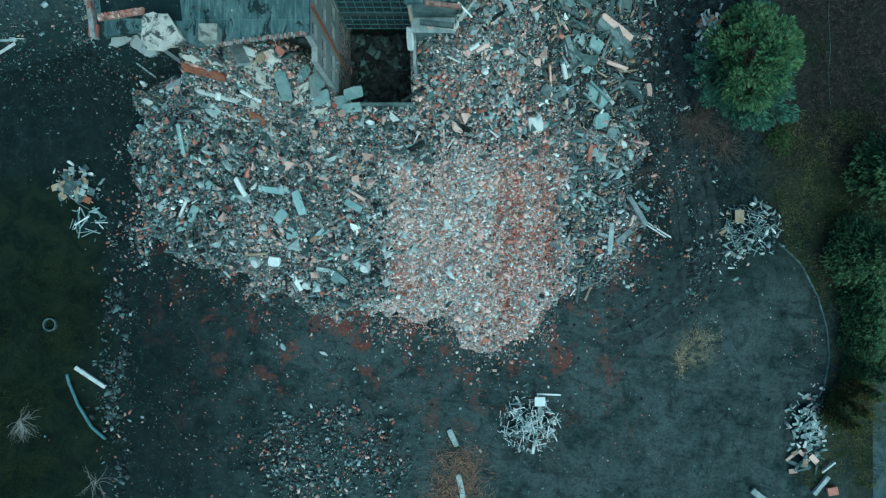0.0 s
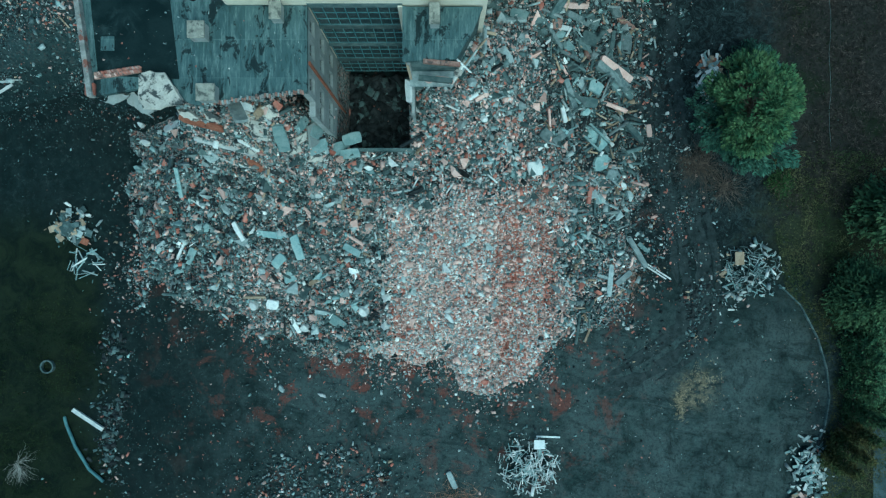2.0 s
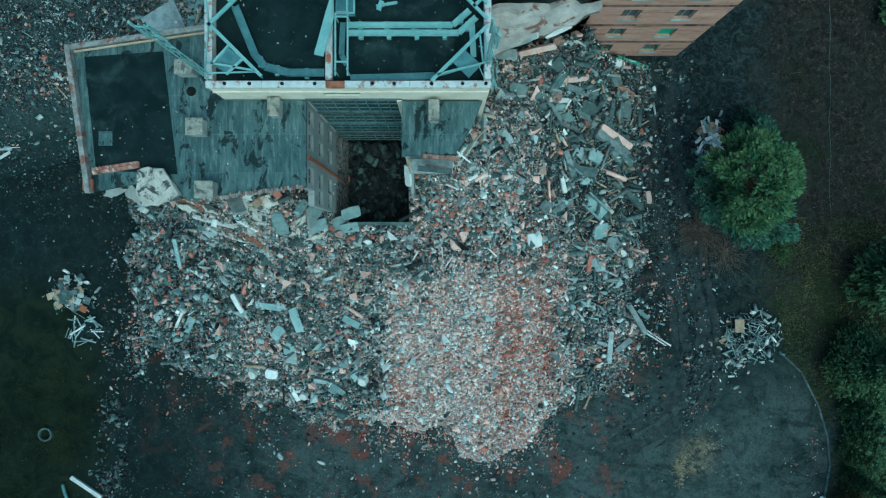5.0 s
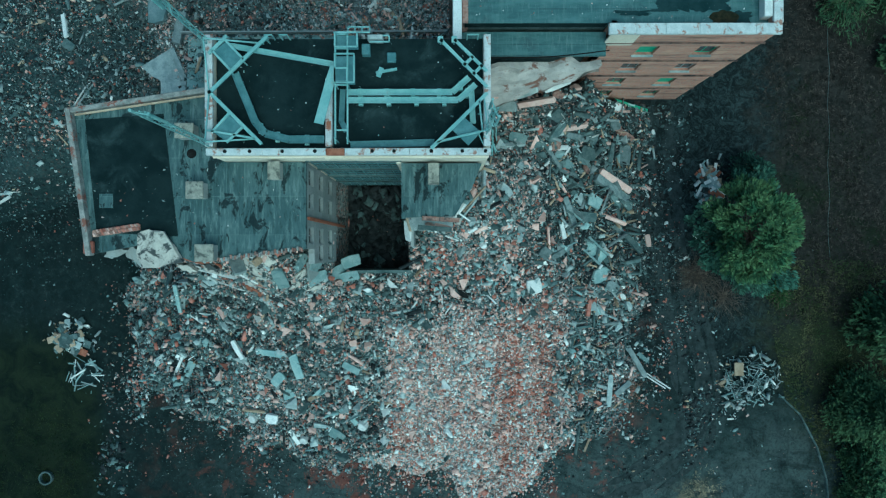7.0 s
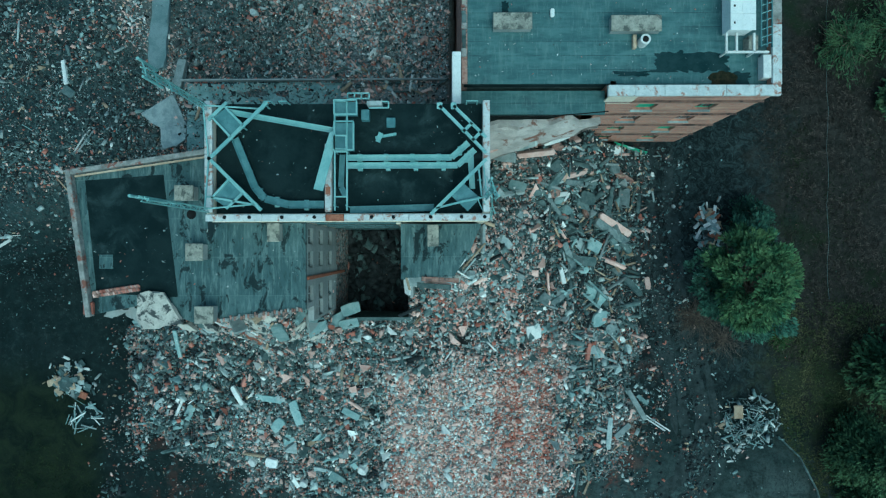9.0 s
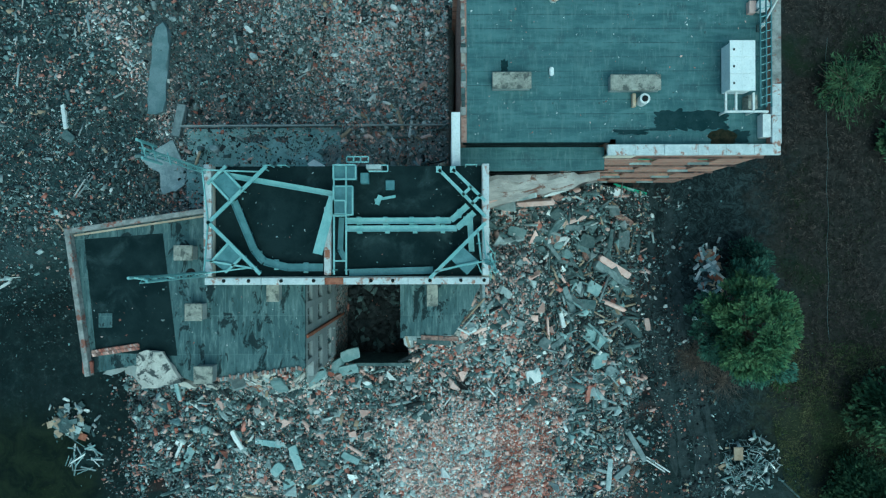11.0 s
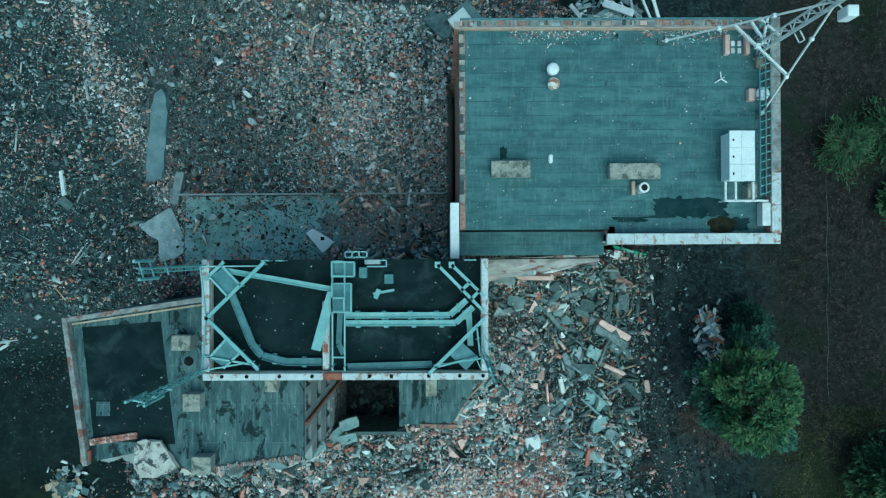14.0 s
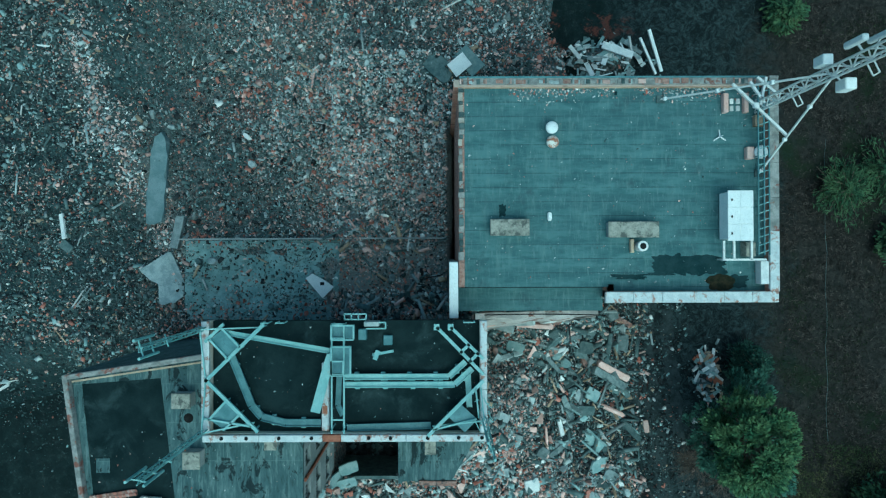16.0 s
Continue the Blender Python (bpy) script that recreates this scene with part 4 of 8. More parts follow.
scatter("edge_crumbs", "dark crumbs thinning out at the foot of the rubble field", 30000, (-52, -26, 9, 22), lambda x, y: 0.3 * np.exp(-np.clip(20 - y + 5 * (grid_noise(x, y, 2.5, 44) - 0.5), 0, 20) / 2.2) * (height(x, y) < 0.4), (0.05, 0.22), (0.03, 0.45, 0.0, 0.03, 0.01, 0.01, 0.05, 0.42), 18, lift=0.15)
scatter("broken_beams", "broken beams lying on the old floor", 40, (-9, 1, 27.5, 36), on_north, (0.4, 0.9), (0.42, 0.12, 0.14, 0.02, 0.16, 0.1, 0.04, 0.0), 19, lift=0.45, long=2.4, jag=(0.85, 1.05))
scatter("splintered_wood", "splintered laths in the rubble field", 450, (-60, 14, 18, 74), on_north, (0.2, 0.5), (0.2, 0.3, 0.1, 0, 0, 0.28, 0.1, 0.02), 7, lift=0.5, long=3.2, jag=(0.85, 1.05))


def strewn(x, y):
    """Crumbs thrown out round the heaps."""
    near = np.clip(1 - (np.interp(x, EDGE_X, EDGE_Y) - y) / 9, 0, 1) * ((x > -33) & (x < 23) & (y < 12))
    track = blob(x, y, -33, -14, 1.7, 9) * 1.0 + 0.8 * blob(x, y, -33.3, 2, 0.7, 7)
    east = 0.5 * blob(x, y, 22.5, 16, 2.5, 9)
    foot = 0.2 * blob(x, y, -32, 6, 4, 6) + 0.35 * blob(x, y, 8.5, -13, 4, 3) + 0.6 * blob(x, y, -12, -18, 13, 8)
    return np.clip(0.9 * near ** 3 * (grid_noise(x, y, 2.2, 41) > 0.35) + track + east + foot, 0.012, 1) * (height(x, y) < 0.05)


scatter("strewn_crumbs", "crumbs of brick and plaster strewn on the yard", 70000, (-46, 44, -30, 30), lambda x, y: strewn(x, y) * 0.55, (0.05, 0.28), (0.08, 0.50, 0.015, 0.18, 0.05, 0.02, 0.055, 0.1), 8, lift=0.1, z_of=lambda x, y: 0 * x)
scatter("grit", "fine grit scattered over the tarmac", 9000, (-32, 36, -30, 4), lambda x, y: (height(x, y) < 0.05) * (0.15 + 0.85 * smooth((grid_noise(x, y, 2.6, 59) - 0.35) / 0.3)) * (1 - 0.7 * smooth((x - 10) / 8)), (0.03, 0.12), (0.12, 0.52, 0.02, 0.1, 0.04, 0.02, 0.08, 0.1), 17, lift=0.1, z_of=lambda x, y: 0 * x)
edge_gap = lambda x, y: np.interp(x, EDGE_X, EDGE_Y) - y
scatter("edge_crumbs", "brick and plaster crumbs round the foot of the heap", 90000, (-34, 25, -18, 14), lambda x, y: np.exp(-np.clip(edge_gap(x, y) + 2.2 * (grid_noise(x, y, 1.6, 58) - 0.5), 0, 20) / 1.3) * (edge_gap(x, y) > -1.5) * (height(x, y) < 0.3) * (0.1 + 0.6 * smooth((grid_noise(x, y, 2.4, 66) - 0.4) / 0.25)), (0.05, 0.26), (0.13, 0.40, 0.02, 0.24, 0.09, 0.02, 0.05, 0.05), 13, lift=0.15)
scatter("edge_crumbs", "crumbs and stones along the side of the heap", 16000, (-34, -28, -2, 18), lambda x, y: np.exp(-((x + 29.8) / 1.3) ** 2) * 0.3 * smooth((grid_noise(x, y, 2.2, 67) - 0.4) / 0.2) * (height(x, y) < 0.3), (0.06, 0.35), (0.2, 0.32, 0.05, 0.14, 0.06, 0.02, 0.11, 0.1), 14, lift=0.15)
scatter("edge_crumbs", "crumbs and stones along the side of the heap", 20000, (18, 26, -4, 30), lambda x, y: np.exp(-((x - 19.6) / 1.6) ** 2) * 0.28 * smooth((grid_noise(x, y, 2.2, 68) - 0.4) / 0.2) * (height(x, y) < 0.3), (0.06, 0.4), (0.25, 0.4, 0.05, 0.06, 0.06, 0.05, 0.08, 0.05), 15, lift=0.15)
scatter("stony_line", "line of grey-blue broken stones along the grass", 5200, (-36, -30.5, -27, -3), lambda x, y: blob(x, y, -33.2 + 0.5 * np.sin(y * 0.5), -13, 1.0, 9) * smooth((grid_noise(x, y, 1.5, 43) - 0.3) / 0.3), (0.08, 0.6), (0.0, 0.42, 0.0, 0.01, 0.0, 0.0, 0.07, 0.50), 10, lift=0.06, flat=0.35, z_of=lambda x, y: 0 * x)
# Mostly near-black pieces: the deep well's shade is put into the stones.
scatter("well_rubble", "broken stones with the well's shade in their colour", 2600, (-9.6, -2.7, 13, 21.4), lambda x, y: 0 * x + 1.0, (0.15, 0.9), (0.0, 0.12, 0.0, 0.01, 0.01, 0.0, 0.0, 0.86), 9, z_of=lambda x, y: 0 * x, inside=True)

TORNPALE = surface("torn_pale_felt", (0.40, 0.37, 0.33), (0.56, 0.52, 0.46), 1.5, (0.07, 0.075, 0.075), (0.51, 0.585), rough=0.9, bump=0.4)
# ---- the west wing ----
wing = thing("west_wing", "half demolished grey rendered wing with flat roof", "building")


def wing_roof():
    bm = bmesh.new()
    prism(bm, [(-26.05, 24.95), (-24.6, 14.85), (-20.6, 15.6), (-17.3, 14.3), (-9.45, 15.2), (-9.45, 21.3), (-15.1, 21.3), (-15.1, 26.2)], 18.55, 18.95)
    roof = part("roof", bm, WINGROOF, wing, "worn grey felt roof with black patches")
    bm = bmesh.new()
    prism(bm, [(-24.9, 24.3), (-24.1, 16.4), (-18.4, 16.1), (-19.4, 24.7)], 18.95, 18.965)
    felt = part("felt_sheet", bm, DECK, wing, "black roofing felt")
    part("roof_patch", one_box(-23.9, -22.95, 18.1, 19.1, 18.965, 18.985), WINGROOF, wing, "grey felt patch")
    # Black disc draws the darkness of a hole on the closed roof.
    bm = bmesh.new()
    tube(bm, (-17.45, 21.9, 18.951), (-17.45, 21.9, 18.957), 0.34, n=14)
    part("roof_hole", bm, DARKVOID, wing, "black hole broken through the roof")
    # parapets
    bm = wall((-26.05, 25.0), (-24.6, 14.75), 18.95, 19.5, 0.36)
    bevelled(bm, 0.03)
    part("parapet", bm, OLDCOP, wing, "worn parapet with patches of bare brick")
    bm = wall((-15.15, 26.6), (-26.0, 25.0), 18.95, 19.45, 0.35)
    bevelled(bm, 0.03)
    part("parapet", bm, OLDCOP, wing, "worn parapet with patches of bare brick")
    part("parapet", one_bar((-15.15, 26.05, 19.3), (-25.4, 24.55, 19.3), 0.12, 0.12), TAN, wing, "loose timber along the parapet")
    part("drainpipe", one_bar((-26.2, 24.6, 19.0), (-24.85, 15.6, 19.0), 0.07, 0.07), GALV, wing)
    part("parapet", wall((-24.3, 16.05), (-21.0, 16.55), 18.95, 19.08, 0.4), MORTAR, wing, "torn brick parapet stump")
    r = random.Random(8)
    for i in range(26):
        for j in range(2):
            b = one_box(-0.055, 0.055, -0.11, 0.11, 0, r.uniform(0.06, 0.12), bevel=0.008)
            o = part("brick", b, r.choice((MORTAR, BRICK, BRICK, PINK, MORTAR)), wing)
            o.matrix_basis = pose(-24.2 + i * 0.125, 16.2 + i * 0.019 + j * 0.24, 19.082, r.uniform(-5, 5), r.uniform(-5, 5), 40 + r.uniform(-12, 12))
    for k, (x, y, z, w, d) in enumerate(((-23.3, 15.0, 18.0, 1.9, 1.0), (-22.0, 14.9, 17.6, 1.6, 1.2), (-21.2, 14.3, 17.9, 1.3, 0.8), (-18.3, 13.9, 17.6, 2.0, 0.6), (-16.6, 13.8, 17.2, 1.6, 0.7))):
        bm = bmesh.new()
        prism(bm, [(w / 2 * math.cos(t * math.tau / 17) * r.uniform(0.5, 1.15), d / 2 * math.sin(t * math.tau / 17) * r.uniform(0.5, 1.15)) for t in range(17)], -0.2, 0.2)
        o = part("torn_masonry", bm, TORNPALE if k > 2 else GREYR, wing, "torn grey masonry hanging at the wall edge")
        o.matrix_basis = pose(x, y, z, r.uniform(15, 32), r.uniform(-12, 12), r.uniform(-20, 20))
    part("parapet", one_box(-24.9, -24.2, 14.9, 15.8, 18.95, 19.3, bevel=0.08), BRICK, wing, "bare red brick corner")
    r = random.Random(4)
    for i in range(46):
        x = -16.7 + i * 0.155
        y = 14.3 + (x + 17.3) * 0.115
        b = one_box(-0.065, 0.065, -0.14, 0.14, 0, r.uniform(0.08, 0.2), bevel=0.01)
        o = part("brick", b, r.choice((MORTAR, OLDCOP, CONC, MORTAR)), wing)
        o.matrix_basis = pose(x, y + r.uniform(-0.1, 0.1), 18.95, r.uniform(-6, 6), r.uniform(-6, 6), r.uniform(-15, 15))


def window(parent, x, y, z, w, h, along, glass=GLASS, frame_material=GREYR, depth=0.12):
    """A window whose middle is at x, y, z, in a wall along x or y, with frame, mullion, sill and panes."""
    dx, dy = (1, 0) if along == "x" else (0, 1)
    bm = bmesh.new()
    for s in (-1, 1):
        bar(bm, (x + s * dx * (w / 2 - 0.04), y + s * dy * (w / 2 - 0.04), z - h / 2), (x + s * dx * (w / 2 - 0.04), y + s * dy * (w / 2 - 0.04), z + h / 2), 0.08, 0.08)
        bar(bm, (x - dx * w / 2, y - dy * w / 2, z + s * (h / 2 - 0.04)), (x + dx * w / 2, y + dy * w / 2, z + s * (h / 2 - 0.04)), 0.08, 0.08)
    bar(bm, (x, y, z - h / 2), (x, y, z + h / 2), 0.06, 0.06)
    win = part("window", bm, frame_material, parent)
    for s in (-1, 1):
        bm = bmesh.new()
        a, b = x + dx * s * 0.03, y + dy * s * 0.03
        c, d = x + dx * s * (w / 2 - 0.08), y + dy * s * (w / 2 - 0.08)
        box(bm, min(a, c) - dy * 0.01, max(a, c) + dy * 0.01, min(b, d) - dx * 0.01, max(b, d) + dx * 0.01, z - h / 2 + 0.08, z + h / 2 - 0.08)
        part("pane", bm, glass, win)


def wing_walls():
    ys, zs = (14.9, 16.2, 18.7, 20.4), (17.2, 13.4, 9.4, 5.4)
    holes = [(y - 14.1 - 0.6, y - 14.1 + 0.6, z - 0.85, z + 0.85) for y in ys for z in zs if not (y < 15 and z > 15)]
    east = part("wall", wall((-9.45, 14.1), (-9.45, 21.3), 0.0, 16.0, 0.45, [h for h in holes if h[3] < 16]), GREYR, wing, "grey rendered wall with tall windows")
    part("wall", wall((-9.45, 15.2), (-9.45, 21.3), 16.0, 18.55, 0.45, [(h[0] - 1.1, h[1] - 1.1, max(h[2], 16.0), h[3]) for h in holes if h[3] > 16]), GREYR, wing, "grey rendered wall with tall windows")
    for y in ys:
        for z in zs:
            if not (y < 15 and z > 15):
                window(wing, -9.68, y, z, 1.2, 1.7, "y")
    part("column", one_box(-9.45, -9.3, 17.25, 17.5, 0, 18.5, bevel=0.02), RUST, wing, "rust-red downpipe casing")
    part("wall", wall((-26.0, 25.0), (-24.95, 17.6), 0, 18.55, 0.45), GREYR, wing)
    part("wall", wall((-15.2, 26.6), (-26.0, 25.0), 0, 18.55, 0.45), CONCD, wing, "dark concrete north wall")
    # Shade under the roof overhang is put into these walls' colour.
    part("wall", wall((-24.4, 17.6), (-20.6, 17.9), 0, 18.55, 0.45), NEARBLACK, wing, "near-black outer wall, shade in its colour")
    part("wall", wall((-20.5, 17.9), (-17.3, 17.2), 0, 18.55, 0.45), NEARBLACK, wing, "near-black outer wall, shade in its colour")
    part("wall", wall((-17.3, 16.7), (-9.9, 16.9), 0, 18.55, 0.45, [(0.8, 2.4, 12, 15.2), (3.2, 4.8, 12.4, 15.6), (5.4, 6.9, 11.8, 15.2)]), CONCD, wing, "torn south wall")
    for z in (11.2, 15.6):
        part("floor_slab", one_box(-23.9, -10.0, 18.4, 21.0, z, z + 0.3), CONCD, wing)


wing_roof()
wing_walls()


def roof_block(x0, x1, y0, y1, z, h, material, label, category="roof vent", group=""):
    ob = thing("roof_vent", label, category, group)
    part("body", one_box(x0 + 0.06, x1 - 0.06, y0 + 0.06, y1 - 0.06, z, z + h - 0.12, bevel=0.02), GREYR, ob)
    part("cap", one_box(x0, x1, y0, y1, z + h - 0.12, z + h, bevel=0.03), material, ob)


CAP = surface("weathered_cap", (0.23, 0.225, 0.195), (0.36, 0.345, 0.295), 2.2, (0.10, 0.105, 0.095), (0.50, 0.62), rough=0.95, bump=0.5, grain=6.0)
for x0, x1, y0, y1 in ((-18.2, -16.9, 22.8, 23.85), (-17.45, -16.25, 18.65, 19.85), (-16.85, -15.55, 14.35, 15.55), (-11.85, -11.0, 19.95, 21.25), (-0.86, -0.1, 19.6, 21.1)):
    roof_block(x0, x1, y0, y1, 18.95, 1.1, CAP, "grey concrete roof vent with a weathered cap", group="vents on the wing roof")

# east stub of the wing
stub = thing("east_stub", "broken stub of the wing with flat roof", "building")
bm = bmesh.new()
prism(bm, [(-2.7, 17.4), (1.0, 17.5), (2.2, 19.5), (2.9, 21.2), (-2.7, 21.2)], 18.5, 18.95)
part("roof", bm, WINGROOF, stub, "grey felt roof with a torn edge")
part("roof_edge", one_box(-2.75, -2.45, 17.3, 21.2, 18.95, 19.05), WINGROOF, stub)
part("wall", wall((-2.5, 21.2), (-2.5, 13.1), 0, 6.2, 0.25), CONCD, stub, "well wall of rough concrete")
part("wall", wall((-2.5, 21.2), (-2.5, 17.4), 6.2, 18.5, 0.25), GREYR, stub)
part("wall", wall((-2.5, 17.4), (-2.5, 15.4), 6.2, 11.0, 0.25), GREYR, stub)
part("wall", wall((-2.3, 17.7), (1.0, 17.8), 6, 18.5, 0.3), CONCD, stub)
part("wall", wall((1.0, 17.8), (2.8, 21.2), 6, 18.5, 0.3), CONCD, stub)
part("lintel", one_bar((-1.3, 17.35, 19.0), (1.3, 17.2, 18.7), 0.3, 0.3), MORTAR, stub, "broken brick lintel")
part("lintel", one_bar((-1.7, 16.8, 16.8), (0.8, 16.6, 16.6), 0.35, 0.4), CONCD, stub)
part("floor_slab", one_box(-2.4, 0.9, 16.6, 17.7, 15.0, 15.3), CONC, stub)
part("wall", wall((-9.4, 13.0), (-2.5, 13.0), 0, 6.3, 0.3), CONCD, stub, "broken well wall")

# ---- the tower block ----
tower = thing("tower_block", "cream rendered block with white coping and black flat roof", "building")
part("roof", one_box(-14.7, 2.85, 21.75, 29.0, 21.3, 21.7), DECK, tower, "black felt flat roof")
part("wall", wall((-15.15, 21.35), (-9.45, 21.35), 0, 22.2, 0.4), CREAM, tower, "cream rendered wall")
part("wall", wall((-9.45, 21.35), (-2.75, 21.35), 18.6, 22.2, 0.4, [(1.5, 4.0, 19.9, 20.8)]), CREAM, tower, "cream rendered wall")
part("wall", wall((-2.75, 21.35), (3.2, 21.35), 0, 22.2, 0.4), CREAM, tower, "cream rendered wall")
part("wall", wall((-15.15, 27.2), (-15.15, 21.76), 0, 22.2, 0.4), CREAM, tower)
part("parapet", wall((-15.15, 29.0), (-15.15, 27.21), 21.2, 22.2, 0.4), CREAM, tower)
part("wall", wall((3.2, 21.76), (3.2, 27.2), 0, 22.2, 0.4), CREAM, tower)
part("parapet", wall((3.2, 27.21), (3.2, 29.0), 21.2, 22.2, 0.4), CREAM, tower)
part("wall", wall((2.78, 27.2), (-14.73, 27.2), 0, 21.3, 0.4), NEARBLACK, tower, "near-black inner wall under the torn roof edge")
part("string_course", one_bar((-15.15, 21.3, 21.15), (3.2, 21.3, 21.15), 0.1, 0.1), CREAM, tower, "thin rendered band")
window(tower, -6.7, 21.5, 20.35, 2.5, 0.9, "x")
for i, (a, b) in enumerate(((-15.15, -11.5), (-11.5, -7.4), (-6.2, -2.0), (-2.0, 3.25))):
    part("coping", one_box(a + 0.01, b - 0.01, 21.25, 21.7, 22.2, 22.5, bevel=0.03), COPING, tower, "chipped white coping")
part("coping", one_box(-7.39, -6.21, 21.25, 21.7, 22.2, 22.45, bevel=0.03), RUST, tower, "rust-stained coping piece")
for a, b in ((21.83, 24.6), (24.6, 25.6), (25.6, 29.05)):
    part("coping", one_box(-15.2, -14.7, a, b - 0.01, 22.2, 22.5, bevel=0.03), COPING, tower, "chipped white coping")
    part("coping", one_box(2.8, 3.25, a, b - 0.01, 22.2, 22.5, bevel=0.03), COPING, tower, "chipped white coping")
# Low black discs draw the dark sockets.
for x in (-13.9, -12.3, -10.2, -8.1, -4.4, -3.0, -0.6, 1.4, 2.9):
    bm = bmesh.new()
    tube(bm, (x, 21.5, 22.5), (x, 21.5, 22.56), 0.12, n=10)
    part("coping_socket", bm, DARKVOID, tower, "dark round socket in the coping")
# the glazed wall over the well
for z0, z1 in ((14.9, 18.5), (10.7, 14.2), (6.5, 10.0), (2.3, 5.8)):
    glazed = part("glazing", one_box(-9.4, -2.95, 21.42, 21.5, z0, z1), GLASS, tower, "dirty green glazing")
    bm = bmesh.new()
    for k in range(9):
        bar(bm, (-9.3 + k * 0.79, 21.4, z0), (-9.3 + k * 0.79, 21.4, z1), 0.06, 0.06)
    for z in (z0 + 0.05, z0 + 1.2, z0 + 2.4, z1 - 0.05):
        bar(bm, (-9.4, 21.4, z), (-2.9, 21.4, z), 0.05, 0.06)
    part("window_bar", bm, STEELD, glazed, "dull green window bars")
    part("spandrel", one_box(-9.45, -2.75, 21.3, 21.6, z1, z1 + 0.65), CONCD, tower)
part("pilaster", one_box(-3.1, -2.75, 21.2, 21.36, 0, 18.9), CREAM, tower)


def bars(name, label, category, lines, material, z, width, depth=0.14, part_name="beam", group=""):
    ob = thing(name, label, category, group)
    for (ax, ay), (bx, by), *opt in lines:
        w = opt[0] if opt else width
        part(part_name, one_bar((ax, ay, z), (bx, by, z), w, depth), material, ob)
    return ob


def plate(ob, pts, z, material, label, name="plate"):
    bm = bmesh.new()
    prism(bm, pts, z, z + 0.05)
    bmesh.ops.recalc_face_normals(bm, faces=bm.faces)
    part(name, bm, material, ob, label)


def stands(ob, pts, z0, z1, r=0.05):
    for x, y in pts:
        bm = bmesh.new()
        tube(bm, (x, y, z0), (x, y, z1), r)
        part("stand", bm, STEEL, ob)


def corner_frame(lines, corner, feet):
    ob = bars("corner_frame", "turquoise painted steel corner frame with grating", "antenna frame", lines, STEEL, 22.62, 0.2, group="corner frames on the tower roof")
    if corner:
        plate(ob, corner, 22.5, STEELD, "dull steel grating")
    stands(ob, feet, 21.7, 22.6)
    return ob


nw = corner_frame([((-11.1, 28.9), (-14.9, 25.2), 0.22), ((-13.7, 28.9), (-14.9, 27.75)), ((-14.65, 27.95), (-13.45, 26.65), 0.14), ((-13.8, 28.6), (-12.65, 27.4), 0.14)],
                  [(-14.6, 27.9), (-13.5, 26.7), (-12.7, 27.4), (-13.8, 28.55)], [(-11.2, 28.7), (-12.7, 27.3), (-13.5, 26.6)])
sw = corner_frame([((-14.9, 25.35), (-11.5, 21.95), 0.22), ((-14.7, 22.7), (-13.6, 23.9), 0.14), ((-13.75, 22.05), (-12.7, 23.05), 0.14), ((-15.1, 22.85), (-11.9, 22.3), 0.12)],
                  [(-14.6, 22.7), (-13.75, 22.1), (-12.75, 23.05), (-13.65, 23.85)], [(-11.7, 22.1), (-12.7, 23.1), (-13.6, 23.9)])
ne = corner_frame([((0.0, 28.65), (3.0, 25.6)), ((0.9, 28.65), (3.0, 26.6)), ((1.48, 26.95), (2.1, 27.55)), ((2.1, 26.4), (2.7, 27.0)), ((-0.18, 28.65), (0.18, 28.65), 0.4), ((0.72, 28.65), (1.08, 28.65), 0.4)], None, [(0.0, 28.65), (0.9, 28.65)])
se = corner_frame([((3.0, 25.2), (-0.6, 21.65), 0.22), ((-0.25, 22.05), (2.55, 22.75), 0.12), ((2.5, 24.7), (2.7, 22.8), 0.1)],
                  [(0.65, 22.95), (1.8, 21.85), (2.6, 22.7), (1.55, 23.65)], [(0.7, 22.95), (1.6, 23.75), (-0.4, 21.9)])


def tray(points, z, width, material, label, feet=True):
    ob = thing("cable_tray", label, "cable tray", "cable trays on the tower roof")
    for (ax, ay), (bx, by) in zip(points, points[1:]):
        bm = bmesh.new()
        d = (Vector((bx, by, 0)) - Vector((ax, ay, 0))).normalized()
        n = Vector((-d.y, d.x, 0)) * width / 2
        bar(bm, Vector((ax, ay, z)), Vector((bx, by, z)), width, 0.04)
        for s in (-1, 1):
            bar(bm, Vector((ax, ay, z + 0.06)) + s * n, Vector((bx, by, z + 0.06)) + s * n, 0.05, 0.14)
        part("channel", bm, material, ob)
        if feet:
            k = max(1, int(((bx - ax) ** 2 + (by - ay) ** 2) ** 0.5 / 1.6))
            for i in range(k):
                f = (i + 0.5) / k
                px, py = ax + (bx - ax) * f, ay + (by - ay) * f
                part("bracket", one_box(px - 0.14, px + 0.14, py - width / 2 - 0.14, py + width / 2 + 0.1, 21.7, z - 0.02), STEEL, ob)
    return ob


tray([(-13.75, 28.35), (-6.8, 27.1)], 22.4, 0.3, STEEL, "turquoise steel cable tray", feet=False)
tray([(-13.4, 26.7), (-12.1, 23.5), (-11.45, 22.75), (-9.9, 22.35), (-7.6, 22.35)], 21.9, 0.45, STEELD, "dull blue cable tray with loose cables")
tray([(-6.1, 25.38), (0.78, 25.38), (1.87, 26.35)], 22.1, 0.34, STEEL, "turquoise steel cable tray")
tray([(-6.1, 24.87), (1.16, 24.87), (2.3, 25.9)], 22.1, 0.34, STEEL, "turquoise steel cable tray")
tray([(2.0, 25.85), (2.12, 23.35)], 22.0, 0.32, STEEL, "short turquoise steel cable tray", feet=False)
tray([(-6.35, 25.6), (-6.45, 23.5), (-6.13, 22.86)], 22.0, 0.3, STEELD, "short dull cable tray", feet=False)
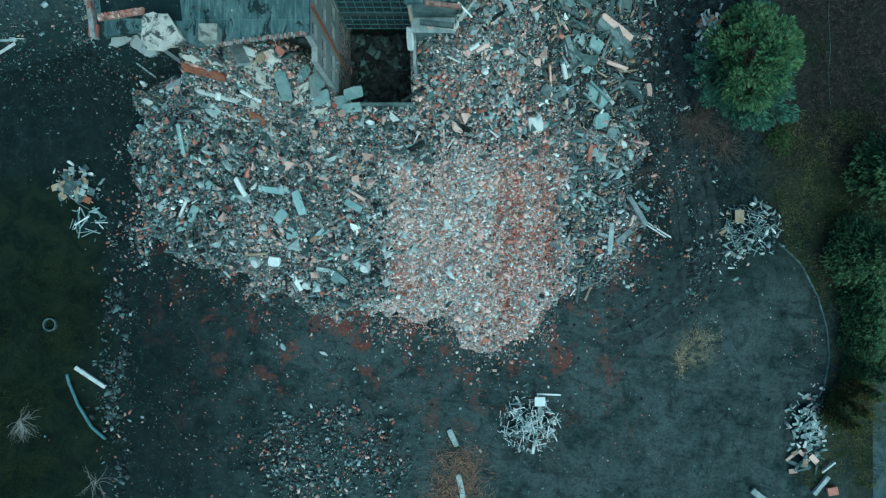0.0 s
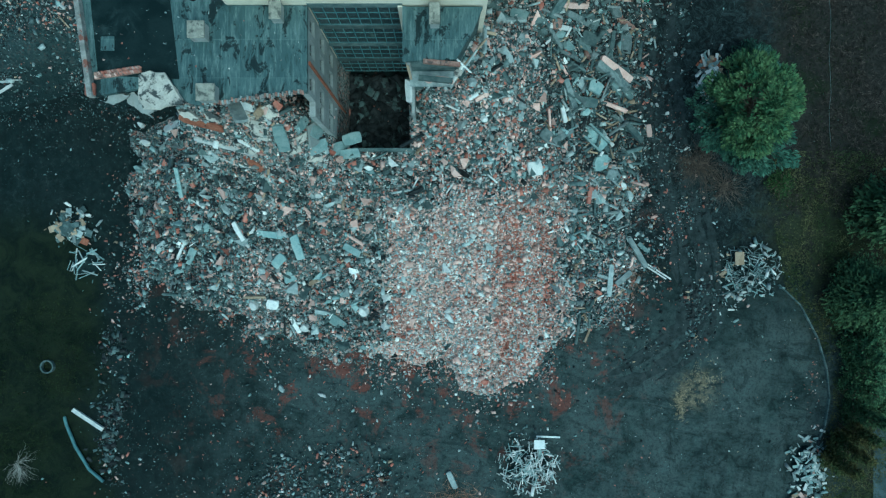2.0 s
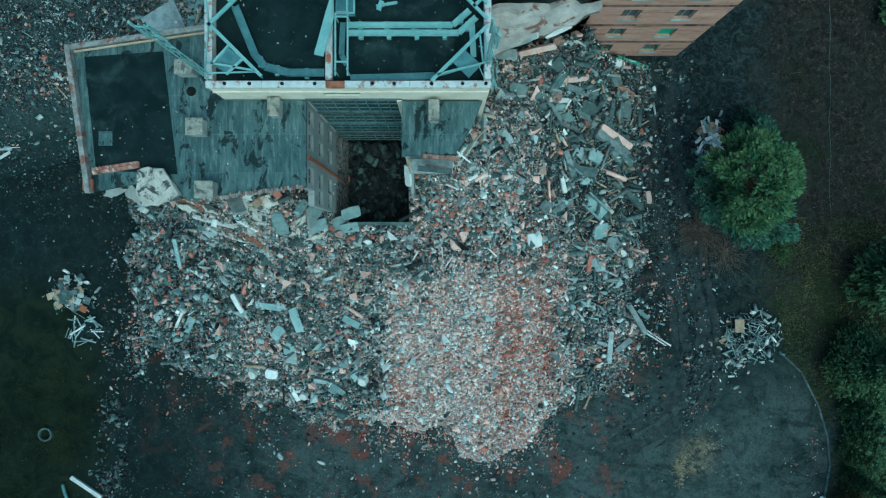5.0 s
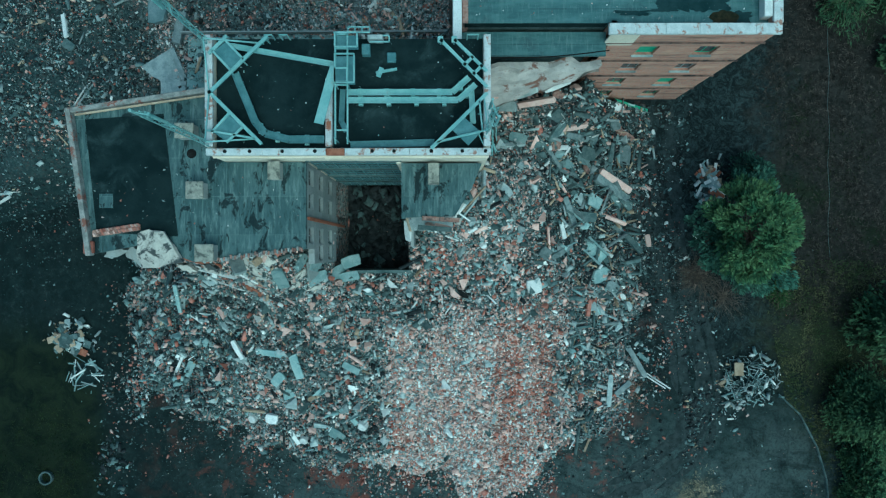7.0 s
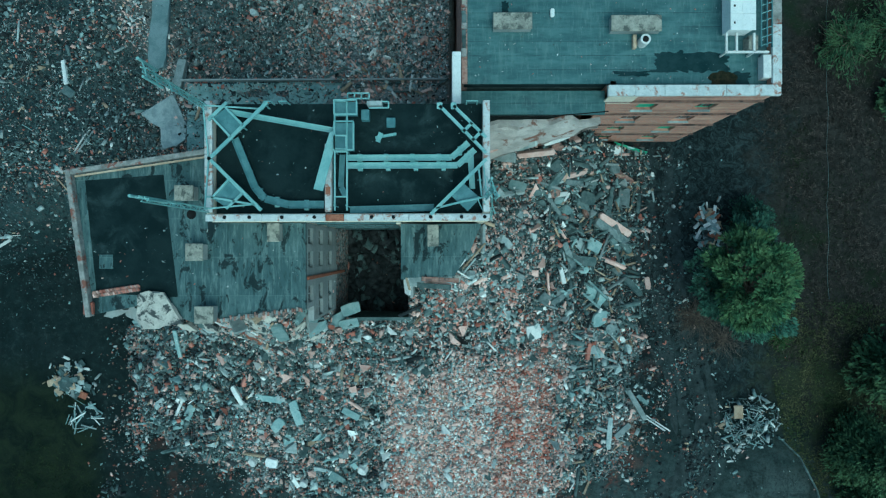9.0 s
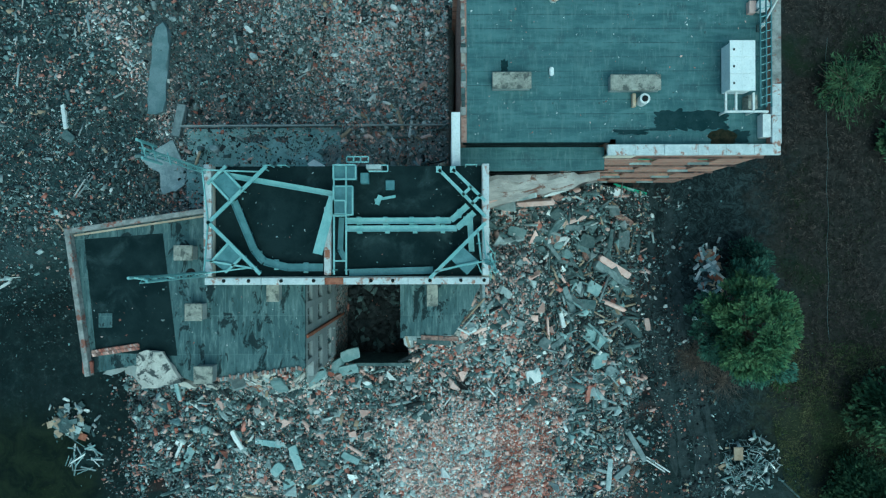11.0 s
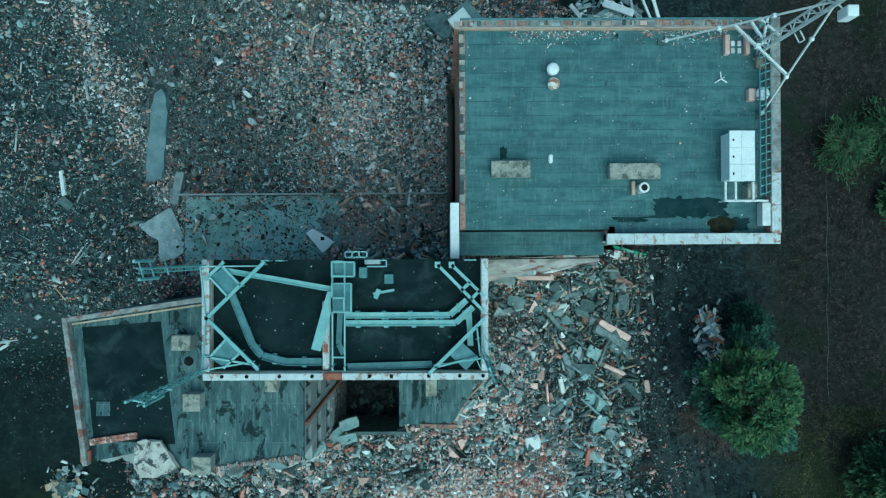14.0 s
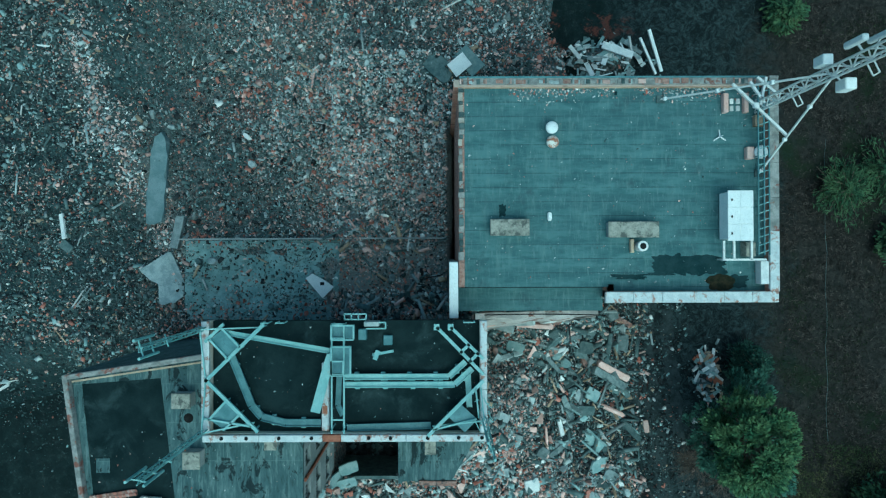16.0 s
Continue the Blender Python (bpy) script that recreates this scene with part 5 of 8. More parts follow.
tray([(-5.9, 22.0), (-0.4, 22.15)], 21.85, 0.4, STEELD, "dull blue cable tray along the parapet", feet=False)

sheet = thing("bent_cover", "bent turquoise sheet metal cover", "metal sheet")
bm = bmesh.new()
prism(bm, [(-7.05, 26.95), (-7.35, 26.0), (-8.1, 23.3), (-7.5, 23.15), (-6.75, 25.9), (-6.6, 27.0)], 22.75, 22.79)
part("sheet", bm, STEEL, sheet)
stands(sheet, [(-7.1, 26.2), (-7.6, 23.8)], 21.7, 22.75)
low = thing("roof_kerb", "low painted roof upstand with rust patches", "roof upstand")
part("upstand", one_box(-7.5, -7.05, 21.85, 26.3, 21.7, 22.15, bevel=0.04), COPING, low)
part("rust_patch", one_box(-7.4, -7.12, 23.0, 23.5, 22.151, 22.157), RUST, low, "rust patch")

gang = thing("roof_gangway", "turquoise steel gangway with railings", "gangway")
for x in (-6.71, -5.93):
    part("rail", one_bar((x, 28.9, 22.9), (x, 21.9, 22.9), 0.1, 0.12), STEEL, gang)
for y in (28.9, 28.0, 25.66, 22.78):
    part("crossbar", one_bar((-6.75, y, 22.9), (-5.9, y, 22.9), 0.09, 0.1), STEEL, gang)
for step, (x0, y0, x1, y1) in enumerate(((-6.66, 28.85, -5.25, 27.95), (-6.66, 27.5, -5.45, 25.7), (-6.66, 26.6, -5.9, 25.75))):
    ob = part("railing", one_bar((x0, y0, 23.4), (x1, y0, 23.4), 0.09, 0.09), STEEL, gang)
    for a, b in (((x1, y0), (x1, y1)), ((x1, y1), (x0, y1)), ((x0, y1), (x0, y0))):
        part("railing", one_bar((*a, 23.4), (*b, 23.4), 0.09, 0.09), STEEL, gang)
    plate(gang, [(x0, y1), (x1, y1), (x1, y0), (x0, y0)], 22.75 + 0.06 * step, STEELD, "dull steel grating", "grating")
stands(gang, [(-6.7, 28.85), (-5.95, 28.85), (-6.7, 25.7), (-5.93, 25.7), (-6.7, 22.2), (-5.93, 22.2)], 21.7, 23.4, 0.04)
box1 = thing("equipment_box", "grey equipment cabinet on a turquoise frame", "equipment")
part("cabinet", one_box(-4.7, -3.72, 28.7, 29.0, 21.7, 22.6, bevel=0.03), CONC, box1)
for a, b in (((-5.95, 29.5), (-4.55, 29.5)), ((-5.95, 29.15), (-4.55, 29.15)), ((-5.95, 29.5), (-5.95, 29.15)), ((-4.55, 29.5), (-4.55, 29.15)), ((-4.55, 28.95), (-3.3, 28.95)), ((-4.55, 28.55), (-3.3, 28.55)), ((-3.3, 28.95), (-3.3, 28.55)), ((-5.5, 29.5), (-5.5, 29.15)), ((-5.05, 29.5), (-5.05, 29.15))):
    part("bar", one_bar((*a, 22.5), (*b, 22.5), 0.08, 0.08), STEEL, box1)
part("cabinet", one_box(-5.1, -4.57, 27.8, 28.5, 21.7, 22.3, bevel=0.03), STEELD, box1)
solid("loose_bracket", one_bar((-4.23, 26.75, 21.78), (-2.85, 27.0, 21.78), 0.17, 0.12), STEEL, "loose turquoise steel bracket on the roof", "bracket")
solid("loose_plate", one_bar((-4.07, 26.45, 21.9), (-3.84, 27.05, 21.9), 0.3, 0.1), STEEL, "short turquoise plate lying on a bracket", "metal plate")
solid("felt_roll", one_box(-3.5, -2.9, 27.4, 28.05, 21.7, 21.95, bevel=0.05), STEELD, "dull blue box lying on the roof", "box")
for xs in ((1.75, 2.45), (-11.3, -10.85), (-10.35, -9.85)):
    rail = thing("guard_rail", "small turquoise guard rail", "railing", "guard rails on the tower edge")
    for x in xs:
        part("post", one_bar((x, 28.95, 21.7), (x, 28.95, 22.7), 0.07, 0.07), STEEL, rail)
    part("rail", one_bar((xs[0], 28.95, 22.65), (xs[1], 28.95, 22.65), 0.07, 0.07), STEEL, rail)


def lattice(ob, x, y, z0, z1, half, step, material, thick=0.07, turn=0.4):
    """An upright three-legged lattice mast: legs and zigzag bracing."""
    pts = [(x + half * math.cos(turn + k * math.tau / 3), y + half * math.sin(turn + k * math.tau / 3)) for k in range(3)]
    for px, py in pts:
        bm = bmesh.new()
        tube(bm, (px, py, z0), (px, py, z1), thick, n=6)
        part("leg", bm, material, ob)
    bm = bmesh.new()
    for k in range(3):
        a, b = pts[k], pts[(k + 1) % 3]
        z, flip = z0, False
        while z < z1 - 0.01:
            e = min(z + step, z1)
            p, q = (a, b) if flip else (b, a)
            bar(bm, (*p, z), (*q, e), thick * 0.9, thick * 0.9)
            z, flip = e, not flip
    part("bracing", bm, material, ob)


def roof_mast(x, y, z0, z1, out, stays):
    ob = thing("antenna_mast", "turquoise steel pole mast with short antenna arms", "antenna mast", "masts on the tower corners")
    lattice(ob, x, y, z0, z1, 0.17, 0.7, STEEL, 0.04)
    for k, z in enumerate((z1 - 0.2, z1 - 1.4, z1 - 3.2)):
        w = 0.5 if k < 2 else 0.35
        part("arm", one_bar((x - w * out[1], y + w * out[0], z), (x + w * out[1], y - w * out[0], z), 0.07, 0.07), STEEL, ob)
    for s in (-1, 1):
        bm = bmesh.new()
        px, py = x + s * 0.46 * out[1], y - s * 0.46 * out[0]
        tube(bm, (px, py, z1 - 1.9), (px, py, z1 + 0.3), 0.08)
        part("antenna", bm, STEEL, ob)
    for sx, sy, sz in stays:
        part("stay", one_bar((x, y, z0 + 4.2), (sx, sy, sz), 0.09, 0.09), STEEL, ob)


roof_mast(-15.05, 28.6, 18.9, 31.1, (1, 0.3), [(-14.9, 25.2, 22.5), (-11.5, 28.6, 22.0)])
roof_mast(-14.95, 22.0, 18.9, 31.5, (0.2, 1), [(-14.9, 25.4, 22.5), (-11.9, 22.4, 22.0)])
roof_mast(3.0, 22.75, 18.9, 29.0, (1, 0.4), [(2.8, 25.2, 22.5), (-0.3, 22.1, 22.0)])


for k in range(7):
    r = random.Random(500 + k)
    coil = thing("hanging_cable", "loose turquoise cable hanging over the tower corner", "cable", "cables at the tower corner")
    p = Vector((r.uniform(2.3, 3.2), r.uniform(22.0, 24.2), 22.62))
    path = [p]
    for step in range(6):
        p = p + Vector((r.uniform(0.0, 0.28), r.uniform(-0.55, 0.25), -0.1 if step < 2 else -0.75))
        path.append(p.copy() if p.x > 3.4 or step < 2 else Vector((3.45, p.y, p.z)))
    for a, b in zip(path, path[1:]):
        bm = bmesh.new()
        tube(bm, a, b, 0.035, n=5)
        part("length", bm, STEEL, coil)


# ---- the brick block ----
# Dark brown bands carry the cornice shade in their colour.
BANDM = surface("shaded_brick_band", (0.09, 0.062, 0.055), (0.20, 0.125, 0.10), 1.2, (0.035, 0.03, 0.03), (0.5, 0.62), rough=0.95, bump=0.4)
CAPM = surface("weathered_mortar", (0.30, 0.27, 0.23), (0.42, 0.38, 0.33), 2.2, (0.12, 0.11, 0.10), (0.52, 0.64), rough=0.95, bump=0.4)
brick = thing("brick_block", "four storey red brick block with a flat roof", "building")
bands = (17.4, 13.1, 8.8, 4.5)
south_holes = [(x - 12 - 0.75, x - 12 + 0.75, z - 1.0, z + 1.0) for x in (15.6, 20.1) for z in (15.4, 11.1, 6.8, 2.5)]
part("wall", wall((12.0, 30.2), (23.5, 30.2), 0, 19.6, 0.5, south_holes), BRICKWALL, brick, "sooty red brick wall with windows")
part("wall", wall((23.5, 30.71), (23.5, 44.99), 0, 19.6, 0.5), BRICKWALL, brick)
part("wall", wall((23.5, 45.5), (1.2, 45.5), 0, 19.3, 0.5), BRICKWALL, brick)
part("wall", wall((1.55, 44.99), (1.55, 31.0), 0, 19.0, 0.4), MORTAR, brick, "torn party wall")
part("wall", wall((1.72, 31.2), (12.0, 31.2), 0, 18.6, 0.4), CONCD, brick, "dark torn inner wall")
part("wall", wall((12.0, 31.2), (12.0, 30.2), 0, 19.0, 0.4), BRICKWALL, brick)
part("wall_end", one_box(11.9, 14.0, 30.1, 30.24, 16.9, 19.58, bevel=0.03), CREAM, brick, "cream rendered end of the parapet")
for z in bands:
    part("string_course", one_box(11.95, 23.62, 30.06, 30.22, z - 0.08, z + 0.06, bevel=0.02), BANDM, brick, "projecting brick band with shade in its colour")
for x in (15.6, 20.1):
    for i, z in enumerate((15.4, 11.1, 6.8, 2.5)):
        window(brick, x, 30.45, z, 1.5, 2.0, "x", GREENP if (x < 16 and i == 0) or (x > 16 and i == 2) else GLASS, GREENP if i != 1 else GREYR)
        part("sill", one_box(x - 0.85, x + 0.85, 30.05, 30.22, z - 1.12, z - 1.0), CONC, brick)
part("roof", one_box(1.96, 23.0, 31.0, 45.1, 18.6, 19.0), ROOFING, brick, "grey-green felt roof laid in strips")
part("roof", one_box(12.0, 23.0, 30.7, 31.0, 18.6, 19.0), ROOFING, brick)
r = random.Random(11)
x = 11.6
while x < 23.4:
    w = min(r.uniform(1.5, 2.4), 23.55 - x)
    part("coping", one_box(x, x + w - 0.012, 29.95, 30.7, 19.6, 19.9, bevel=0.03), COPING, brick, "chipped white coping")
    x += w
y = 30.71
while y < 45.4:
    w = min(r.uniform(1.8, 2.6), 45.6 - y)
    part("coping", one_box(22.95, 23.6, y, y + w - 0.012, 19.6, 19.9, bevel=0.03), COPING if y < 34 else OLDCOP, brick, "chipped coping")
    y += w
part("parapet", one_box(1.6, 22.94, 45.12, 45.62, 19.3, 19.38), OLDCOP, brick, "worn mortar bed of the parapet")
x = 1.62
while x < 22.8:
    w = min(r.choice((0.13, 0.13, 0.26, 0.26, 0.5)) * r.uniform(0.9, 1.1), 22.92 - x)
    if r.random() < 0.86:
        y0 = 45.17 + r.uniform(-0.03, 0.05)
        part("brick", one_box(x, x + w - 0.02, y0, y0 + r.uniform(0.22, 0.4), 19.38, 19.42 + r.uniform(0, 0.06), bevel=0.015), r.choice((OLDCOP, OLDCOP, CONCD, CONC, PINK, MORTAR, MORTAR)), brick)
    x += w
part("coping", one_box(1.6, 22.94, 45.58, 45.7, 19.38, 19.44), STEELD, brick, "green-grey metal edge strip")
part("timber", one_box(1.8, 21.0, 44.95, 45.07, 19.0, 19.2), TAN, brick, "weathered timber along the parapet")
y = 32.9
while y < 45.0:
    w = min(r.uniform(0.2, 0.7), 45.1 - y)
    part("coping", one_box(1.5 + r.uniform(0, 0.1), 1.88 + r.uniform(-0.12, 0.1), y, y + w - 0.02, 19.0, 19.1 + r.uniform(0, 0.12), bevel=0.03), r.choice((OLDCOP, OLDCOP, CONCD, CONCD, CAPM)), brick, "crumbling parapet")
    y += w
part("parapet", one_box(0.85, 1.45, 29.0, 32.8, 18.6, 20.6, bevel=0.03), WHITE, brick, "white rendered wall stump")
part("wall", wall((1.45, 29.0), (1.45, 32.8), 0, 18.6, 0.5), GREYR, brick)
# lower strip of roof and the torn wall below it
part("lower_roof", one_box(1.5, 12.0, 29.2, 30.9, 17.2, 17.5), ROOFING, brick, "lower strip of felt roof")
bm = bmesh.new()
box(bm, -0.1, 9.0, -0.2, 0.2, -9.5, 0.0)
bmesh.ops.subdivide_edges(bm, edges=bm.edges[:], cuts=11, use_grid_fill=True)
for v in bm.verts:
    v.co.y += 0.22 * (noise.noise(v.co * 0.5)) + 0.16 * noise.noise(v.co * 2.1)
    v.co.z = max(v.co.z, -8.2 + 0.75 * v.co.x + 0.8 * noise.noise(Vector((v.co.x, 7, 0))))
    if v.co.z > -1:
        v.co.z += -0.6 - 0.9 * noise.noise(Vector((v.co.x * 0.7, 0, 3)))
TORN = surface("torn_plaster", (0.36, 0.33, 0.31), (0.52, 0.47, 0.44), 0.8, (0.20, 0.11, 0.085), (0.55, 0.62), rough=0.9, bump=0.5)
torn = part("torn_wall", bm, TORN, brick, "leaning torn wall of pink plaster and brick")
torn.matrix_basis = pose(2.9, 28.9, 17.1, -14, 0, 2)


# ---- things on the brick block's roof ----
def skylight(x0, x1, y0, y1, label):
    ob = thing("roof_hatch", label, "roof hatch", "concrete hatches on the brick roof")
    part("body", one_box(x0 + 0.05, x1 - 0.05, y0 + 0.05, y1 - 0.05, 19.0, 19.65), GREYR, ob)
    part("lid", one_box(x0, x1, y0, y1, 19.65, 19.8, bevel=0.04), CAP, ob, "mossy concrete lid")


skylight(3.7, 6.4, 34.6, 35.75, "long grey concrete roof hatch")
skylight(11.85, 15.35, 34.45, 35.55, "long grey concrete roof hatch")
vent = thing("vent_pipe", "grey vent pipe on a base", "vent pipe")
bm = bmesh.new()
tube(bm, (14.2, 33.85, 19.0), (14.2, 33.85, 19.9), 0.36, n=18)
part("pipe", bm, GALV, vent)
bm = bmesh.new()
tube(bm, (14.2, 33.85, 19.9), (14.2, 33.85, 19.91), 0.22, n=18)
part("opening", bm, DARKVOID, vent, "dark pipe mouth")
solid("timber_block", one_box(13.5, 13.75, 33.4, 34.35, 19.0, 19.35, bevel=0.03), TAN, "weathered timber block beside a vent", "timber")


def dome(x, y, z, r, label, rusty):
    ob = thing("roof_ventilator", label, "roof ventilator", "round ventilators on the brick roof")
    bm = bmesh.new()
    tube(bm, (x, y, z), (x, y, z + 0.5), r * 0.7, n=14)
    part("neck", bm, GALV, ob)
    bm = bmesh.new()
    bmesh.ops.create_uvsphere(bm, u_segments=20, v_segments=10, radius=r)
    for v in bm.verts:
        v.co.z *= 0.55
        v.co += Vector((x, y, z + 0.6))
    for f in bm.faces:
        f.smooth = True
    part("cowl", bm, RUSTED if rusty else WHITE, ob, "rust-stained white cowl" if rusty else "white cowl")


RUSTED = surface("rusted_white", (0.62, 0.58, 0.52), (0.70, 0.66, 0.60), 2.4, (0.30, 0.13, 0.08), (0.46, 0.56), rough=0.7)
dome(8.0, 42.1, 19.0, 0.44, "white round roof ventilator", False)
dome(8.05, 41.1, 19.0, 0.44, "rust-stained round roof ventilator", True)
dome(22.5, 40.35, 19.0, 0.48, "white round roof ventilator on a brick base", False)
solid("brick_pier", one_box(21.6, 22.1, 39.9, 40.75, 19.0, 19.5, bevel=0.04), PINK, "low brick pier beside a ventilator", "brick pier")
solid("paint_bucket", one_box(7.75, 8.05, 35.65, 36.25, 19.0, 19.25, bevel=0.08), WHITE, "small white container on the roof", "container")
shed = thing("equipment_cabin", "white equipment cabin on a steel frame", "cabin")
part("body", one_box(19.75, 21.35, 34.3, 37.5, 19.2, 20.6, bevel=0.03), WHITE, shed)
for k in range(3):
    part("roof_panel", one_box(19.68, 20.5, 34.18 + k * 1.14, 35.31 + k * 1.14, 20.6, 20.7, bevel=0.02), WHITE, shed)
    part("roof_panel", one_box(20.51, 21.42, 34.18 + k * 1.14, 35.31 + k * 1.14, 20.6, 20.68, bevel=0.02), WHITE, shed)
for k in range(3):
    part("vent", one_box(19.9, 20.0, 34.6 + k * 1.14, 34.75 + k * 1.14, 20.7, 20.74), DARKVOID, shed)
for a, b in (((19.7, 34.2), (19.7, 32.9)), ((20.4, 34.2), (20.4, 32.9)), ((22.6, 32.9), (19.6, 32.9)), ((21.6, 34.2), (21.6, 32.9))):
    part("frame", one_bar((*a, 20.0), (*b, 20.0), 0.14, 0.14), GALV, shed)
for x, y in ((19.7, 32.9), (21.6, 32.9), (22.6, 32.9)):
    part("leg", one_bar((x, y, 19.0), (x, y, 20.0), 0.12, 0.12), GALV, shed)
solid("equipment_box", one_box(21.3, 21.95, 33.1, 34.1, 19.0, 19.9, bevel=0.03), CAP, "beige equipment box under the cabin frame", "equipment")
solid("white_cabinet", one_box(22.35, 22.92, 31.2, 32.8, 19.0, 19.8, bevel=0.03), PALE, "pale roof cabinet against the parapet", "cabinet")
gantry = thing("cable_gantry", "blue-green steel cable ladder along the parapet", "cable ladder")
for x in (22.05, 22.45, 22.8):
    part("rail", one_bar((x, 33.2, 20.1), (x, 45.0, 20.1), 0.07, 0.1), STEELD, gantry)
k = 33.3
while k < 45:
    part("rung", one_bar((22.05, k, 20.1), (22.8, k + 0.25, 20.1), 0.05, 0.05), STEEL, gantry)
    k += 0.55
for y in (33.3, 36.5, 40, 44.6):
    part("post", one_bar((22.05, y, 19.0), (22.05, y, 20.1), 0.08, 0.08), STEELD, gantry)
for x0, x1 in ((20.0, 20.35), (21.45, 21.75)):
    solid("brick_pier", one_box(x0, x1, 43.15, 44.5, 19.0, 19.45, bevel=0.04), PINK, "low brick and plaster pier on the roof", "brick pier", "brick piers")
for x, y in ((20.7, 44.0), (20.7, 43.5), (21.15, 44.0), (21.15, 43.5)):
    solid("paver", one_box(x - 0.13, x + 0.13, y - 0.18, y + 0.18, 19.0, 19.12, bevel=0.02), PALE, "pale concrete paver lying on the roof", "paver", "pavers")
solid("wooden_crate", one_box(22.2, 22.9, 42.2, 43.0, 19.0, 19.4, bevel=0.03), TAN, "weathered wooden crate by the mast", "crate")
tri = thing("antenna_stand", "small white three-armed antenna stand", "antenna stand")
for k in range(3):
    part("arm", one_bar((19.85, 41.5, 19.15), (19.85 + 0.5 * math.cos(k * 2.1 + 1.6), 41.5 + 0.5 * math.sin(k * 2.1 + 1.6), 19.05), 0.07, 0.07), WHITE, tri)
part("post", one_bar((19.85, 41.5, 19.0), (19.85, 41.5, 19.6), 0.06, 0.06), WHITE, tri)
WET = surface("wet_felt", (0.010, 0.026, 0.029), (0.024, 0.046, 0.050), 0.8, rough=0.8, bump=0.1)


def puddle(cx, cy, rx, ry, seed):
    r = random.Random(seed)
    bm = bmesh.new()
    pts = []
    for k in range(64):
        a = k * math.tau / 64
        q = 1 / max(abs(math.cos(a)), abs(math.sin(a))) ** 0.8 * (0.8 + 0.35 * noise.noise(Vector((3 * math.cos(a), 3 * math.sin(a), seed * 3.1))) + r.uniform(-0.05, 0.05))
        pts.append((cx + rx * q * math.cos(a), cy + ry * q * math.sin(a)))
    prism(bm, pts, 19.0, 19.003 + 0.004 * seed)
    part("wet_stain", bm, WET, brick, "dark wet stain on the felt")


for a in ((16.3, 32.55, 1.5, 0.85, 1), (18.7, 32.5, 1.9, 0.8, 2), (13.6, 31.7, 1.5, 0.22, 4), (15.8, 31.9, 1.2, 0.12, 5), (20.5, 31.35, 1.6, 0.6, 6), (4.6, 36.4, 0.3, 0.5, 7), (12.6, 44.6, 0.12, 0.15, 8)):
    puddle(*a)
# Black strip paints the dark gap between the roof and its lower strip.
part("gap_strip", one_box(1.7, 11.7, 30.95, 31.2, 18.3, 18.98), DECK, brick, "black strip drawn as the dark gap under the roof edge")

bm = bmesh.new()
prism(bm, [(19.9 + 1.25 * math.cos(k * math.tau / 40) * (0.8 + 0.3 * noise.noise(Vector((2 * math.cos(k * math.tau / 40), 2 * math.sin(k * math.tau / 40), 9)))), 31.3 + 0.75 * math.sin(k * math.tau / 40) * (0.8 + 0.3 * noise.noise(Vector((2 * math.cos(k * math.tau / 40), 2 * math.sin(k * math.tau / 40), 4))))) for k in range(40)], 19.0, 19.045)
part("moss_patch", bm, surface("brown_moss", (0.012, 0.016, 0.010), (0.040, 0.032, 0.018), 2.5, rough=0.95, bump=0.8), brick, "dark brown moss in the roof corner")
slack = thing("slack_cable", "black slack cable hanging along the torn roof edge", "cable")
sag = [Vector((3.4 + 8.4 * k / 12, 28.95 + 0.08 * k / 12, 17.9 + 1.3 * k / 12 - 0.7 * math.sin(math.pi * k / 12))) for k in range(13)]
for a, b in zip(sag, sag[1:]):
    bm = bmesh.new()
    tube(bm, a, b, 0.045, n=5)
    part("length", bm, DARKVOID, slack)
mast = thing("lattice_mast", "tall galvanised lattice mast with panel antennas", "antenna mast")
MX, MY = 22.5, 43.55
lattice(mast, MX, MY, 18.95, 40.0, 0.38, 0.75, GALV, 0.07, 0.2)
for x, y, z, h in ((15.75, 44.15, 19.1, 27.5), (22.6, 38.95, 19.1, 28.0)):
    part("strut", one_bar((MX, MY, h), (x, y, z), 0.1, 0.1), GALV, mast, "long pipe strut")
    for f in (0.3, 0.62, 0.97):
        px, py, pz = MX + (x - MX) * f, MY + (y - MY) * f, h + (z - h) * f
        part("collar", one_box(px - 0.12, px + 0.12, py - 0.12, py + 0.12, pz - 0.12, pz + 0.12, bevel=0.03), WHITE, mast)
    part("foot", one_box(x - 0.3, x + 0.3, y - 0.25, y + 0.25, 19.0, 19.12), CONCD, mast)
for a, b in (((20.3, 44.95), (24.0, 41.4)), ((21.5, 45.1), (22.5, 43.6)), ((22.0, 45.4), (23.4, 44.2)), ((22.6, 45.4), (22.2, 43.5))):
    part("base_beam", one_bar((*a, 20.1), (*b, 20.1), 0.16, 0.2), GALV, mast)
for z, a, w, h in ((30.5, 2.2, 0.35, 1.6), (31.0, 1.2, 0.3, 1.8), (32.0, -0.6, 0.35, 2.2), (34.0, 1.8, 0.35, 2.4), (33.0, 0.2, 0.3, 2.4), (35.5, -1.4, 0.3, 2.2)):
    x, y = MX + 1.0 * math.cos(a), MY + 1.0 * math.sin(a)
    arm = part("bracket", one_bar((MX + 0.3 * math.cos(a), MY + 0.3 * math.sin(a), z), (x, y, z), 0.08, 0.08), GALV, mast)
    part("panel_antenna", one_box(x - w / 2, x + w / 2, y - w / 2, y + w / 2, z - h / 2, z + h / 2, bevel=0.06), WHITE, mast, "white panel antenna")
